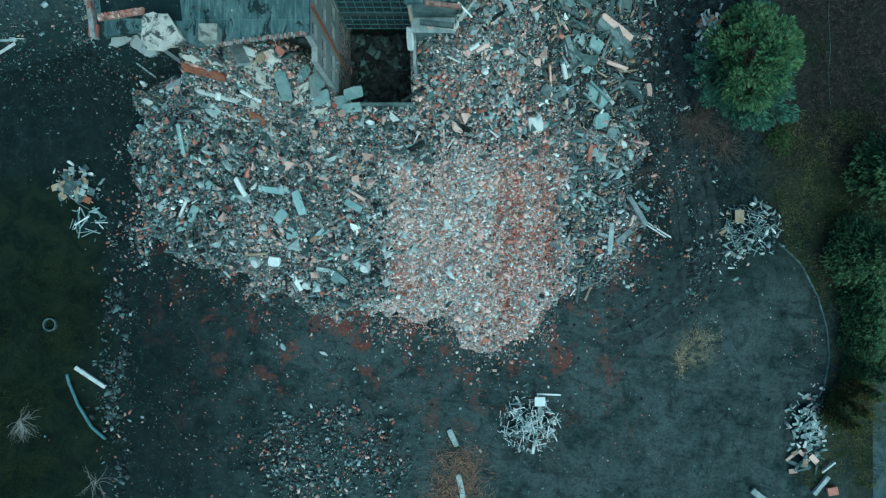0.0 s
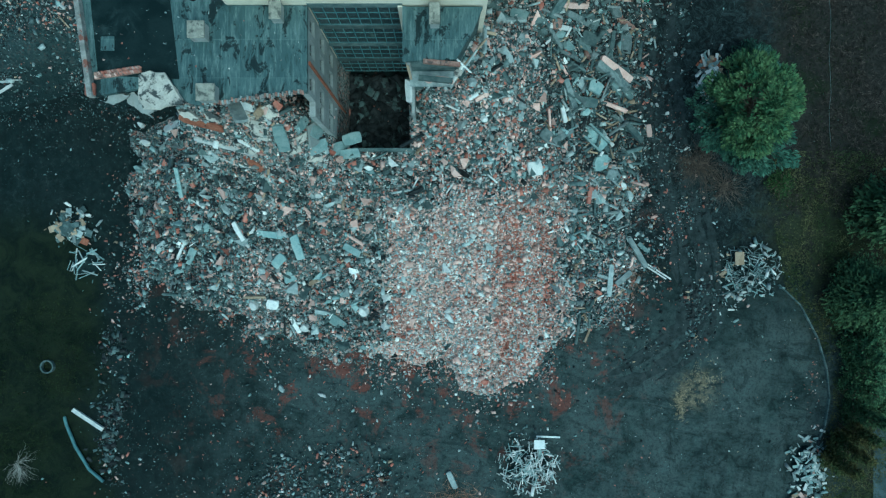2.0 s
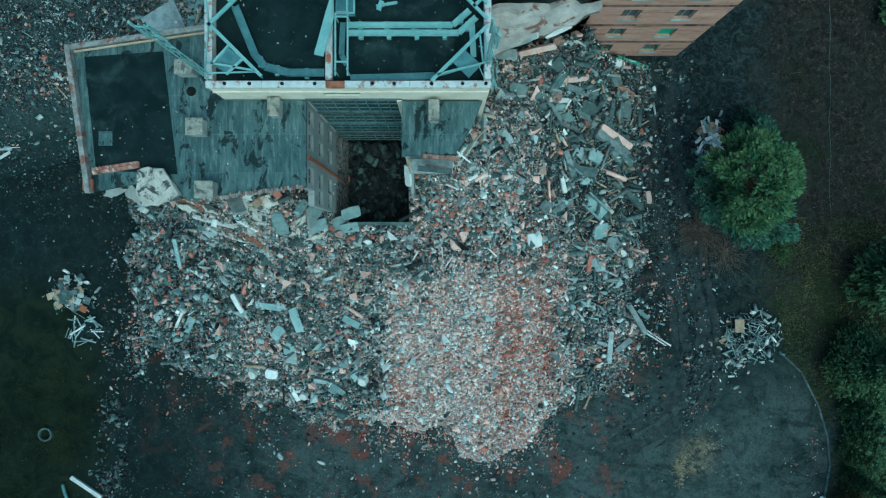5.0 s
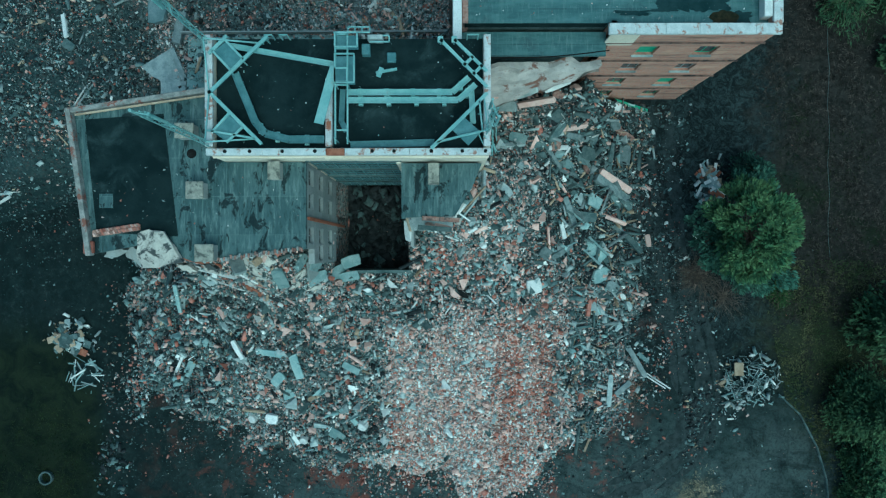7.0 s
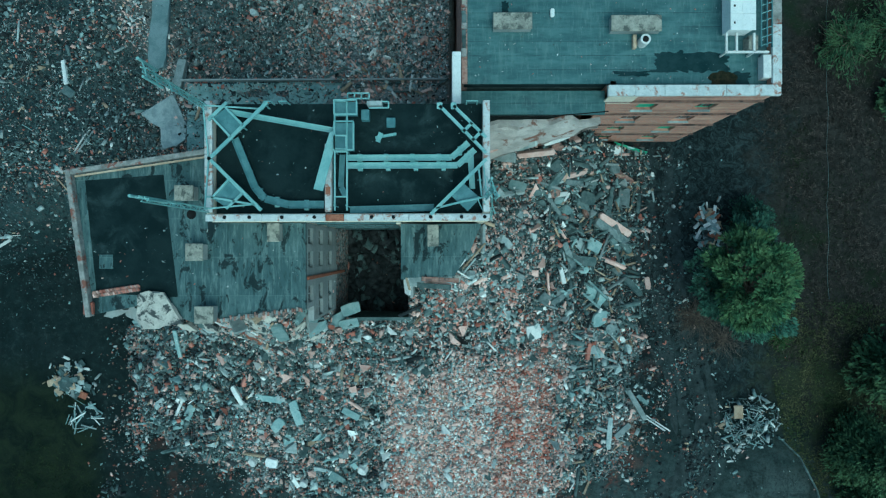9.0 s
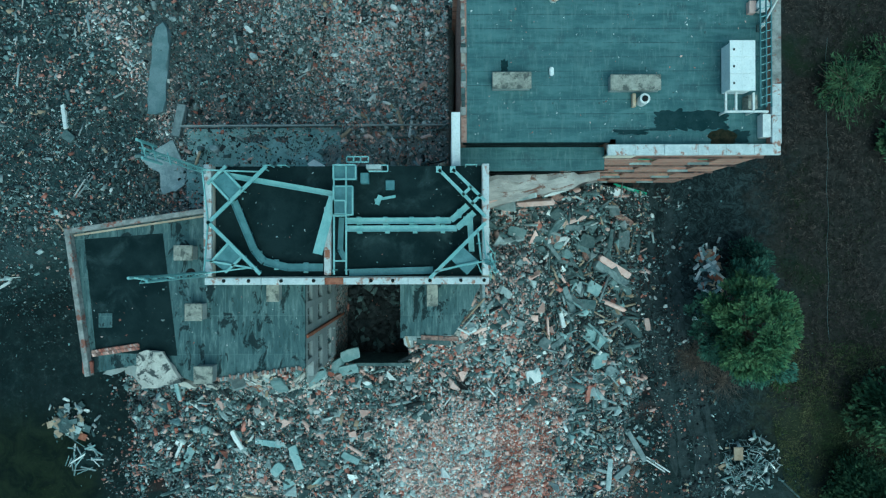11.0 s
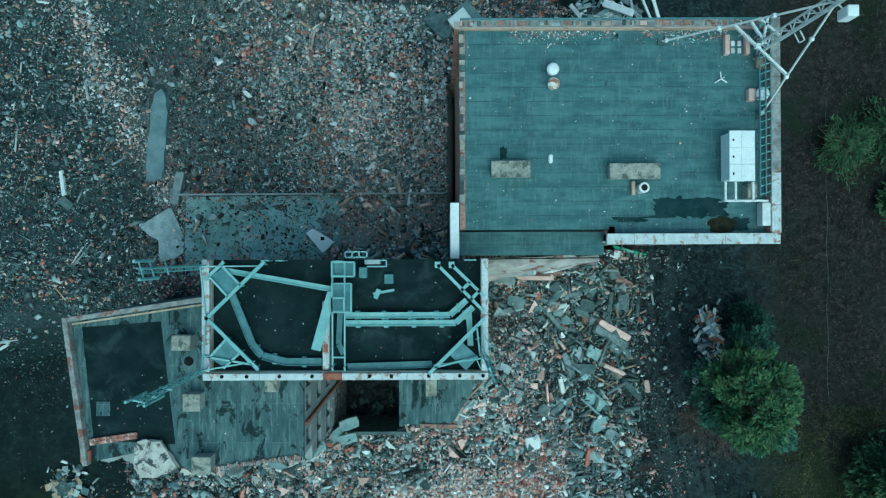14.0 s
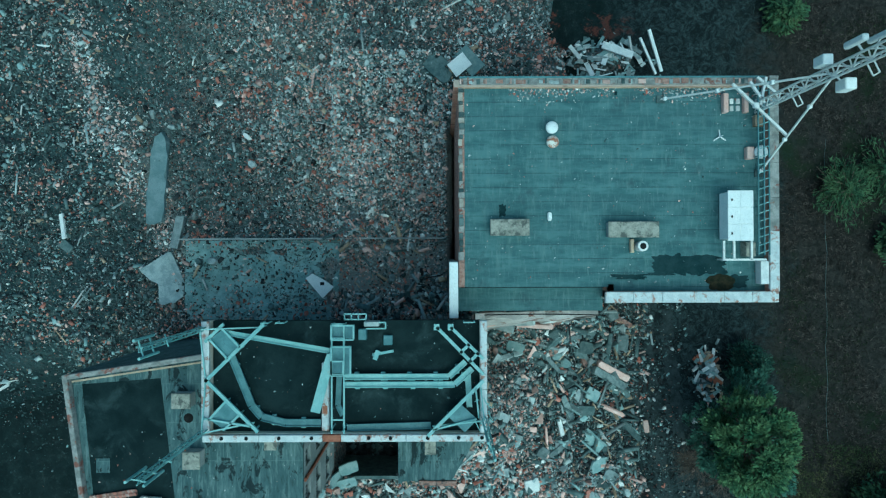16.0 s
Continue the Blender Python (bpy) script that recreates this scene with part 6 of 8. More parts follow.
scatter("roof_crumbs", "brick and mortar crumbs along the parapet", 2600, (1.8, 22.8, 43.6, 45.0), lambda x, y: smooth((y - 43.4) / 1.6) ** 2 * smooth((grid_noise(x, y, 1.5, 81) - 0.3) / 0.3), (0.04, 0.16), (0.2, 0.1, 0.3, 0.2, 0.2, 0, 0, 0), 31, lift=0.2, z_of=lambda x, y: 0 * x + 19.0, inside=True)
scatter("roof_crumbs", "small stones on the flat roof", 700, (1.8, 22.8, 31.2, 44.8), lambda x, y: 0 * x + 0.6, (0.03, 0.12), (0.3, 0.3, 0.2, 0.1, 0.1, 0, 0, 0), 32, lift=0.2, z_of=lambda x, y: 0 * x + 19.0, inside=True)
scatter("roof_crumbs", "small stones on the wing roof", 160, (-24.5, -9.8, 16.8, 21.2), lambda x, y: 0 * x + 0.6, (0.03, 0.14), (0.3, 0.3, 0.2, 0.1, 0.1, 0, 0, 0), 33, lift=0.2, z_of=lambda x, y: 0 * x + 18.96, inside=True)
scatter("roof_crumbs", "small stones on the tower roof", 260, (-14.5, 2.7, 21.9, 28.9), lambda x, y: 0 * x + 0.6, (0.03, 0.12), (0.2, 0.5, 0.1, 0.1, 0, 0, 0.1, 0), 34, lift=0.2, z_of=lambda x, y: 0 * x + 21.7, inside=True)
for x, y, z, s in ((MX - 0.35, MY + 0.75, 27.3, 0.6), (MX + 0.75, MY - 0.7, 27.6, 0.65)):
    part("radio_box", one_box(x - s / 2, x + s / 2, y - s / 2, y + s / 2, z - 0.5, z + 0.5, bevel=0.05), WHITE, mast, "white radio box")
    part("bracket", one_bar((MX, MY, z), (x, y, z), 0.07, 0.07), GALV, mast)
for z in (23.2, 30.2):
    part("step_frame", one_bar((MX + 0.2, MY - 0.3, z), (MX + 0.5, MY - 0.9, z), 0.06, 0.06), GALV, mast)
    part("step_frame", one_bar((MX + 0.55, MY - 0.1, z), (MX + 0.85, MY - 0.7, z), 0.06, 0.06), GALV, mast)
    part("step_frame", one_bar((MX + 0.5, MY - 0.9, z), (MX + 0.85, MY - 0.7, z), 0.06, 0.06), GALV, mast)
part("node_box", one_box(MX - 0.75, MX - 0.4, MY - 0.25, MY + 0.1, 19.9, 20.25, bevel=0.04), WHITE, mast)


STRIPM = surface("smooth_blue_grey", (0.13, 0.18, 0.19), (0.20, 0.25, 0.26), 0.9, rough=0.9, bump=0.15)
# ---- single large pieces of debris ----
DEBRIS_RND = random.Random(77)
LOOK = {id(PALE): "whitish", id(CONC): "grey concrete", id(DULL): "dull grey concrete", id(CONCD): "dark sooty concrete", id(TEALP): "grey-green painted", id(BRICK): "red brick", id(PINK): "mortar-crusted brick", id(TAN): "weathered brown", id(TORNPALE): "stained cream plaster", id(RUST): "rusty brown", id(WHITE): "white painted", id(GREENP): "green painted", id(GREYR): "grey rendered", id(MORTAR): "sooty red brick"}
KIND = {"slab": ("broken_slab", "broken slab lying in the rubble"), "beam": ("broken_beam", "broken beam lying in the rubble"), "plank": ("plank", "plank lying across the rubble"), "chunk": ("masonry_block", "jagged masonry block on the rubble"), "brick_chunk": ("brick_fragment", "piece of wall with brick courses")}


def slope(x, y):
    return hz(x + 0.8, y) - hz(x - 0.8, y), hz(x, y + 0.8) - hz(x, y - 0.8)


def debris(kind, x, y, length, width, thick, angle, material, z=None):
    r = DEBRIS_RND
    name, words = KIND[kind]
    bm = bmesh.new()
    a, b = length / 2, width / 2
    if kind == "chunk":
        a, b = max(a, b * 0.8), b
        pts = [(a * math.cos(t) * r.uniform(0.75, 1.1), b * math.sin(t) * r.uniform(0.75, 1.1)) for t in (k * math.tau / 7 + r.uniform(-0.25, 0.25) for k in range(7))]
    elif kind == "plank":
        pts = [(-a, -b), (a, -b * r.uniform(0.8, 1)), (a * r.uniform(0.96, 1), b), (-a * r.uniform(0.95, 1), b)]
    else:
        j = 0.12 * b
        pts = [(-a + r.uniform(0, 3 * j), -b), (-a * 0.2, -b + r.uniform(-j, j)), (a - r.uniform(0, 3 * j), -b + r.uniform(0, 2 * j)), (a + r.uniform(-2 * j, j), r.uniform(-j, j)), (a - r.uniform(0, 4 * j), b), (a * 0.1, b + r.uniform(-j, j)), (-a + r.uniform(0, 2 * j), b - r.uniform(0, 2 * j)), (-a - r.uniform(-j, 2 * j), 0)]
    prism(bm, pts, -thick / 2, thick / 2)
    if kind == "chunk":
        for v in bm.verts:
            if v.co.z > 0:
                v.co.x *= r.uniform(0.6, 0.95)
                v.co.y *= r.uniform(0.6, 0.95)
                v.co.z += r.uniform(-0.3, 0.3) * thick
    if kind != "plank":
        bevelled(bm, min(0.05, thick * 0.15))
    gx, gy = slope(x, y)
    n = Vector((-gx / 1.6 * 0.8, -gy / 1.6 * 0.8, 1)).normalized()
    tilt = Vector((0, 0, 1)).rotation_difference(n).to_matrix().to_4x4()
    low = (hz(x, y) if z is None else z) + thick * 0.32 + (0.12 if hz(x, y) > 0.05 else thick * 0.17)
    ob = new(name, mesh_of(name, bm, material))
    ob.matrix_world = Matrix.Translation((x, y, low)) @ tilt @ pose(0, 0, 0, r.uniform(-5, 5), r.uniform(-5, 5), angle)
    return tagged(ob, LOOK[id(material)] + " " + words, name.split("_")[-1], "large debris")


debris("beam", -19.0, 5.8, 2.02, 0.48, .3, -60, PALE)
debris("plank", -25.8, 3.8, 2.27, 0.28, .12, -114, PALE)
debris("slab", -24.7, 3.5, 1.78, 0.78, .2, 59, TEALP)
debris("beam", -24.9, 10.0, 2.64, 0.49, .3, -106, CONC)
debris("plank", -23.4, 8.6, 1.57, 0.38, .15, -34, PALE)
debris("slab", -20.5, 7.9, 1.27, 0.63, .3, -33, CONC)
debris("chunk", -23.5, 6.3, 0.83, 0.71, .5, -46, CONC)
debris("slab", -13.4, 4.3, 2.44, 0.79, .3, -73, TEALP)
debris("slab", -15.8, 5.5, 3.12, 0.63, .25, -8, TEALP)
debris("slab", -15.2, 3.1, 1.54, 0.96, .3, 42, TEALP)
debris("chunk", -20.6, 0.6, 0.77, 0.60, .4, -48, PALE)
debris("chunk", -18.5, -1.4, 1.41, 0.95, .5, -50, PALE)
debris("slab", -16.4, -1.2, 1.29, 0.99, .35, -8, PALE)
debris("plank", -14.5, -3.3, 2.02, 0.45, .2, -68, PALE)
debris("chunk", -13.6, -3.6, 1.15, 1.00, .6, -61, PALE)
debris("slab", -8.4, 4.1, 1.78, 0.74, .35, -33, TEALP)
debris("chunk", -8.9, 2.7, 1.14, 0.54, .3, -60, BRICK)
debris("slab", -12.4, 1.0, 1.07, 0.43, .25, 32, TAN)
debris("slab", -10.4, -2.9, 2.03, 1.00, .3, -39, TEALP)
debris("plank", -11.8, -2.0, 1.25, 0.44, .2, -8, CONC)
debris("chunk", -7.6, -1.8, 1.35, 0.98, .7, -59, PALE)
debris("chunk", -7.4, 1.8, 0.87, 0.43, .4, 50, CONC)
debris("plank", -8.2, -0.6, 3.20, 0.14, .05, 38, CONC)
debris("plank", 0.1, 10.2, 1.72, 0.13, .05, -88, PALE)
debris("plank", 0.7, 9.7, 1.06, 0.13, .05, 54, PALE)
debris("chunk", 0.7, -2.4, 1.34, 0.66, .4, -55, PALE)
debris("chunk", 0.9, -3.2, 0.99, 0.55, .4, -27, CONC)
debris("chunk", 4.3, 0.4, 1.14, 0.70, .4, -17, PINK)
debris("chunk", 3.7, -0.1, 0.86, 0.54, .4, -40, PALE)
debris("brick_chunk", 14.4, 9.4, 1.68, 0.44, .25, -98, BRICK)
debris("beam", 16.8, 1.0, 3.26, 0.51, .3, -96, CONC)
debris("beam", 18.1, 1.3, 1.98, 0.57, .3, 39, CONC)
debris("beam", 16.1, 1.4, 1.32, 0.34, .2, -18, CONC)
debris("beam", 19.6, 3.8, 3.37, 0.51, .3, -61, CONC)
debris("plank", 21.5, 1.8, 2.37, 0.14, .06, -33, PALE)
debris("plank", 21.8, 1.9, 2.83, 0.14, .06, -33, PALE)
debris("plank", 20.2, 4.3, 1.38, 0.40, .15, -41, TEALP)
debris("chunk", 18.7, 9.5, 1.37, 0.85, .5, -59, CONC)
debris("chunk", 12.7, 5.3, 1.00, 0.72, .5, -27, TEALP)
debris("chunk", 14.5, 5.7, 1.05, 0.61, .4, 59, PALE)
debris("chunk", 13.6, 5.0, 0.68, 0.45, .3, -29, PALE)
debris("plank", 16.0, 5.5, 1.96, 0.17, .06, 17, TAN)
debris("plank", 16.2, 4.6, 1.86, 0.17, .06, -52, CONC)
debris("plank", 14.6, -4.5, 1.52, 0.23, .06, 68, TAN)
debris("beam", 12.1, 26.2, 3.86, 0.52, .35, -10, PINK)
debris("beam", 12.8, 25.6, 4.39, 0.58, .35, -17, DULL)
debris("plank", 10.7, 24.4, 2.68, 0.43, .2, -2, PALE)
debris("slab", 6.2, 24.3, 2.65, 0.46, .3, 17, CONC)
debris("chunk", 14.6, 25.7, 1.58, 1.31, .4, -75, CONCD)
debris("slab", 18.1, 24.5, 1.99, 1.23, .35, -95, DULL)
debris("slab", 17.0, 29.2, 2.93, 0.78, .15, -7, WHITE)
debris("plank", 19.0, 29.5, 3.83, 0.28, .1, -13, GREENP)
debris("chunk", 6.8, 22.4, 1.18, 0.71, .4, -14, CONC)
debris("chunk", 13.3, 22.6, 0.83, 0.65, .4, -42, DULL)
debris("plank", 9.4, 22.7, 1.28, 0.21, .08, 37, PALE)
debris("chunk", 9.0, 23.6, 1.15, 0.73, .5, -30, CONCD)
debris("slab", 5.3, 20.0, 1.64, 0.67, .3, -29, CONC)
debris("slab", 8.7, 11.7, 1.50, 1.37, .3, 7, PALE)
debris("slab", 15.6, 12.6, 1.62, 1.44, .3, 9, TEALP)
debris("beam", 11.5, 16.9, 1.65, 0.43, .3, -78, PALE)
debris("slab", 13.0, 18.5, 2.27, 0.59, .3, -38, TEALP)
debris("beam", 16.7, 21.1, 4.45, 0.78, .6, -30, DULL)
debris("beam", 17.1, 21.8, 4.03, 0.67, .5, -31, PINK)
debris("plank", 16.3, 15.1, 1.96, 0.33, .15, -49, PALE)
debris("plank", 17.7, 17.1, 2.01, 0.17, .08, -101, PALE)
debris("plank", 5.8, 13.8, 1.27, 0.21, .1, -79, PALE)
debris("slab", 2.6, 16.8, 0.89, 0.37, .3, 35, WHITE)
debris("slab", 3.2, 16.8, 1.02, 0.38, .3, 35, PINK)
debris("chunk", 3.7, 15.5, 0.81, 0.74, .4, 6, PALE)
debris("plank", 0.9, 16.1, 1.28, 0.14, .08, -29, PALE)
debris("slab", 5.7, 17.1, 1.17, 0.40, .3, -4, PINK)
debris("chunk", 6.4, 14.4, 0.65, 0.57, .4, -36, PINK)
debris("plank", 9.4, 13.7, 1.05, 0.21, .1, 33, PALE)
debris("slab", 20.7, 16.0, 1.25, 0.51, .2, -85, PINK)
debris("beam", -23.7, 18.8, 6.85, 0.57, .3, -16, PALE)
debris("slab", -19.2, 14.2, 3.50, 1.12, .15, -20, RUST)
debris("slab", -15.9, 15.9, 6.34, 0.96, .3, -69, CONC)
debris("slab", -26.3, 16.4, 2.36, 1.01, .2, 19, PALE)
debris("chunk", -30.1, 16.6, 0.83, 0.68, .5, -44, PALE)
debris("chunk", -29.6, 14.8, 1.24, 0.79, .5, -32, PALE)
debris("chunk", -16.3, 12.3, 1.48, 0.61, .4, 15, PALE)
debris("plank", -16.1, 12.8, 2.10, 0.30, .15, -33, PALE)
debris("slab", -8.1, 14.1, 1.73, 1.02, .3, 13, TEALP)
debris("slab", -10.4, 14.2, 1.84, 1.71, .3, -11, TEALP)
debris("slab", -13.1, 14.3, 1.5, 1.1, .12, 24, TORNPALE)
debris("slab", -10.6, 13.6, 2.2, 1.4, .2, -70, GREYR)
debris("slab", -11.5, 13.0, 1.6, 0.8, .12, 20, TORNPALE)
debris("slab", -9.2, 13.2, 2.6, 1.1, .2, 15, TEALP)
debris("slab", -26.3, 12.0, 2.10, 0.66, .25, -81, CONCD)
debris("plank", -25.1, 10.5, 2.98, 0.38, .2, -90, TEALP)
debris("plank", -18.6, 17.3, 5.26, 0.16, .06, -54, PALE)
debris("plank", -29.9, 18.0, 2.37, 0.17, .06, -37, CONC)
debris("chunk", -15.3, 10.9, 0.93, 0.66, .5, -50, CONC)
debris("chunk", -2.9, 11.1, 0.89, 0.72, .5, -32, CONC)
debris("chunk", -6.6, 11.5, 1.04, 0.61, .4, -13, PALE)
debris("chunk", -11.1, 9.0, 0.98, 0.61, .4, -23, PALE)
debris("chunk", -30.3, 12.2, 1.14, 0.79, .5, -38, TEALP)
debris("slab", -20.3, 8.0, 1.15, 0.53, .2, -39, CONC)
debris("chunk", 18.0, 10.5, 1.02, 0.56, .3, -40, PALE)
debris("plank", 20.6, 21.0, 1.52, 0.17, .06, 113, PALE)
debris("chunk", 21.6, 18.6, 0.54, 0.40, .2, -58, PALE)
debris("chunk", 22.6, 17.8, 0.57, 0.45, .2, -135, PALE)
debris("chunk", 25.6, 16.5, 0.80, 0.68, .4, -30, PALE)
debris("chunk", 23.4, 23.7, 0.57, 0.40, .3, -36, PALE)
debris("chunk", -16.1, -9.8, 1.00, 0.57, .35, -59, CONC)
debris("beam", 1.0, -19.0, 1.86, 0.57, .25, -67, CONC)
debris("beam", 1.8, -23.9, 2.43, 0.57, .25, -79, CONC)
debris("chunk", 4.3, -9.1, 0.95, 0.7, .35, -20, BRICK)
debris("chunk", -12.0, -10.5, 1.07, 0.45, .2, -25, PALE)
debris("plank", -35.5, -12.9, 3.72, 0.40, .25, -32, PALE)
debris("plank", -43.5, 20.0, 2.08, 0.28, .1, -151, PALE)
debris("plank", -43.4, 20.7, 1.44, 0.22, .1, 0, CONC)
debris("chunk", -4.1, 45.5, 0.98, 0.51, .3, -35, PALE)
debris("chunk", -1.1, 43.2, 0.70, 0.52, .3, -42, PALE)
debris("chunk", -4.2, 44.0, 1.01, 0.51, .25, -24, PALE)
debris("chunk", -11.4, 52.8, 0.81, 0.67, .35, -42, PALE)
debris("chunk", -27.4, 45.1, 0.48, 0.63, .4, -50, PALE)
debris("chunk", -18.1, 44.5, 1.16, 0.54, .3, -37, PALE)
debris("plank", -34.9, 36.0, 2.44, 0.42, .2, -74, PALE)
debris("slab", -34.4, 34.1, 1.44, 0.84, .2, -37, CONCD)
debris("chunk", -4.8, 36.8, 0.92, 0.41, .3, -14, PALE)
debris("chunk", -4.6, 35.5, 0.72, 0.51, .3, -30, TEALP)
debris("plank", -32.6, 29.4, 3.08, 0.16, .06, 45, CONC)
debris("plank", -33.3, 29.1, 2.69, 0.13, .06, 49, PALE)
debris("chunk", -17.6, 41.9, 1.09, 0.75, .4, -39, CONC)
debris("chunk", -39.7, 51.3, 1.09, 0.86, .3, -46, TEALP)
debris("chunk", -1.4, 35.0, 0.66, 0.46, .3, -22, PALE)
debris("slab", -2.7, 29.6, 1.94, 0.46, .2, -82, CONCD)
debris("chunk", -4.1, 31.2, 0.99, 0.72, .5, -51, CONC)
debris("chunk", -20.4, 32.7, 1.13, 0.83, .5, -33, CONC)
debris("chunk", -21.7, 32.7, 0.91, 0.62, .4, -35, CONCD)
debris("chunk", -3.2, 51.6, 1.06, 0.72, .4, -43, CONC)
debris("plank", -19.3, 53.8, 1.38, 0.17, .06, 50, CONC)
debris("plank", 0.4, 50.9, 1.10, 0.83, .3, 135, CONCD)
debris("slab", 0.0, 50.2, 2.96, 1.34, .3, -46, CONCD)
debris("plank", -12.2, 50.5, 3.01, 0.17, .06, 83, PINK)

# chunks that can be told apart, lying on the south heap
SHAPES = []
for k in range(10):
    bm = bmesh.new()
    r = random.Random(100 + k)
    pts = [Vector((r.choice((-1, 1)) * r.uniform(0.5, 1), r.choice((-1, 1)) * r.uniform(0.4, 1), r.choice((-1, 1)) * r.uniform(0.5, 1))) for _ in range(8)]
    vs = [bm.verts.new((p.x * 0.5, p.y * 0.42, p.z * 0.32)) for p in pts]
    bmesh.ops.convex_hull(bm, input=vs)
    bmesh.ops.delete(bm, geom=[v for v in bm.verts if not v.link_faces], context="VERTS")
    SHAPES.append(bm)
CHUNKS = {}
for label, mt in (("concrete_chunk", CONC), ("pale_chunk", PALE), ("brick_chunk", PINK), ("red_chunk", BRICK), ("dark_chunk", CONCD), ("green_chunk", TEALP)):
    CHUNKS[label] = [mesh_of(label, s.copy(), mt) for s in SHAPES]
for s in SHAPES:
    s.free()
r = random.Random(5)
made = 0
while made < 290:
    x, y = r.uniform(-29, 19), r.uniform(-9, 27)
    px = np.array([x]), np.array([y])
    if float(south_heap(*px)[0]) < 0.4 or bool(built_on(*px)[0]) or r.random() < 0.75 * float(pale_zone(*px)[0]):
        continue
    label = r.choices(list(CHUNKS), (0.38, 0.06, 0.18, 0.04, 0.22, 0.12))[0]
    ob = new(label, r.choice(CHUNKS[label]))
    ob.parent = HEAP_S
    s = r.uniform(0.6, 1.35)
    ob.matrix_basis = pose(x, y, hz(x, y) + 0.12 * s, r.uniform(-25, 25), r.uniform(-25, 25), r.uniform(0, 360)) @ Matrix.Scale(s, 4)
    made += 1

for args in (("slab", -2.6, 16.6, 1.9, 0.6, 0.2, 75, PALE, 13.5), ("plank", -2.4, 17.2, 1.6, 0.2, 0.08, 100, TAN, 17.6), ("slab", 0.2, 16.8, 1.4, 0.5, 0.2, -10, PINK, 16.0), ("chunk", 1.2, 17.2, 0.8, 0.6, 0.4, 30, TORNPALE, 16.2), ("chunk", -0.9, 16.9, 0.9, 0.6, 0.4, 10, PINK, 15.6), ("plank", 2.0, 18.0, 2.2, 0.14, 0.08, 60, CONC, 16.5), ("plank", 2.5, 18.9, 2.6, 0.14, 0.08, 50, TAN, 16.0), ("beam", 3.3, 20.2, 2.4, 0.3, 0.3, 80, CONC, 14.5), ("plank", 1.6, 17.6, 1.8, 0.12, 0.06, 130, PALE, 17.0), ("chunk", 2.4, 17.4, 0.9, 0.7, 0.5, 0, CONC, 13.0)):
    debris(*args)
for args in (("beam", -18.6, 13.0, 5.5, 0.45, 0.3, -15, PALE), ("slab", -17.0, 13.0, 1.1, 0.8, 0.14, 20, TORNPALE), ("slab", -15.8, 12.4, 1.3, 0.9, 0.14, 50, TORNPALE), ("slab", -16.4, 11.6, 1.6, 1.0, 0.2, -30, RUST), ("slab", -12.0, 12.3, 1.2, 0.9, 0.14, 10, TORNPALE), ("slab", -10.8, 12.0, 1.4, 0.8, 0.14, -10, TORNPALE), ("chunk", -9.2, 12.2, 1.3, 0.7, 0.6, 5, PINK), ("plank", -19.5, 12.2, 2.8, 0.12, 0.06, -35, PALE), ("plank", -15.2, 12.9, 2.4, 0.1, 0.06, -70, TAN), ("slab", -20.5, 12.4, 1.5, 1.0, 0.2, 25, CONC), ("slab", -10.4, 12.9, 1.8, 1.3, 0.25, 12, TEALP), ("slab", -8.3, 12.75, 1.9, 0.9, 0.3, 8, TEALP)):
    debris(*args)
r = random.Random(41)
made = 0
while made < 34:
    x, y = r.uniform(6.5, 19.5), r.uniform(11, 28)
    if r.random() > smooth((x + 0.6 * (y - 12) - 10) / 8) or hz(x, y) < 0.4:
        continue
    shape = r.choice(("slab", "slab", "beam", "beam", "chunk"))
    long, wide = (r.uniform(1.8, 3.4), r.uniform(0.35, 0.6)) if shape == "beam" else (r.uniform(1.1, 2.2), r.uniform(0.7, 1.2))
    debris(shape, x, y, long, wide, r.uniform(0.22, 0.4), r.choice((-32, -32, -50, 15, 70, -10)) + r.uniform(-14, 14), r.choice((DULL, CONCD, DULL, CONCD, DULL, TEALP, CONCD, MORTAR)))
    made += 1
# larger named wreckage
bm = bmesh.new()
prism(bm, [(-21.2, 16.3), (-21.1, 15.0), (-20.8, 13.95), (-19.1, 14.05), (-17.9, 14.4), (-18.5, 15.4), (-19.2, 16.4), (-20.2, 16.5)], 19.1, 19.4)
bmesh.ops.subdivide_edges(bm, edges=bm.edges[:], cuts=2)
for v in bm.verts:
    v.co += Vector((noise.noise(v.co * 1.3), noise.noise(v.co * 1.7 + Vector((5, 0, 0))), 0)) * 0.22
solid("torn_slab", bm, TORNPALE, "pale torn roof slab lying over the wall edge", "slab")
debris("slab", -12.6, 12.9, 3.4, 0.95, 0.3, 95, TEALP)
debris("slab", -14.2, 13.4, 2.2, 1.5, 0.12, 60, TORNPALE)
debris("chunk", -13.6, 14.4, 1.4, 0.9, 0.5, 60, TAN)
debris("slab", -14.9, 14.2, 1.7, 0.9, 0.12, 50, TORNPALE)
debris("slab", -14.9, 15.0, 1.8, 0.6, 0.25, -20, PALE)
debris("slab", -11.2, 14.2, 1.6, 0.8, 0.25, 40, TEALP)
bm = bmesh.new()
prism(bm, [(-27.3, 31.9), (-26.6, 31.2), (-25.7, 30.7), (-25.4, 28.7), (-24.2, 29.0), (-22.9, 29.9), (-23.8, 32.0), (-24.6, 33.6), (-25.8, 32.9)], 5.2, 5.6)
bmesh.ops.subdivide_edges(bm, edges=bm.edges[:], cuts=3)
for v in bm.verts:
    v.co += Vector((noise.noise(v.co * 1.9), noise.noise(v.co * 1.9 + Vector((4, 0, 0))), 0)) * 0.2
slab = thing("fallen_slab", "large grey fallen concrete slab with broken corner", "slab")
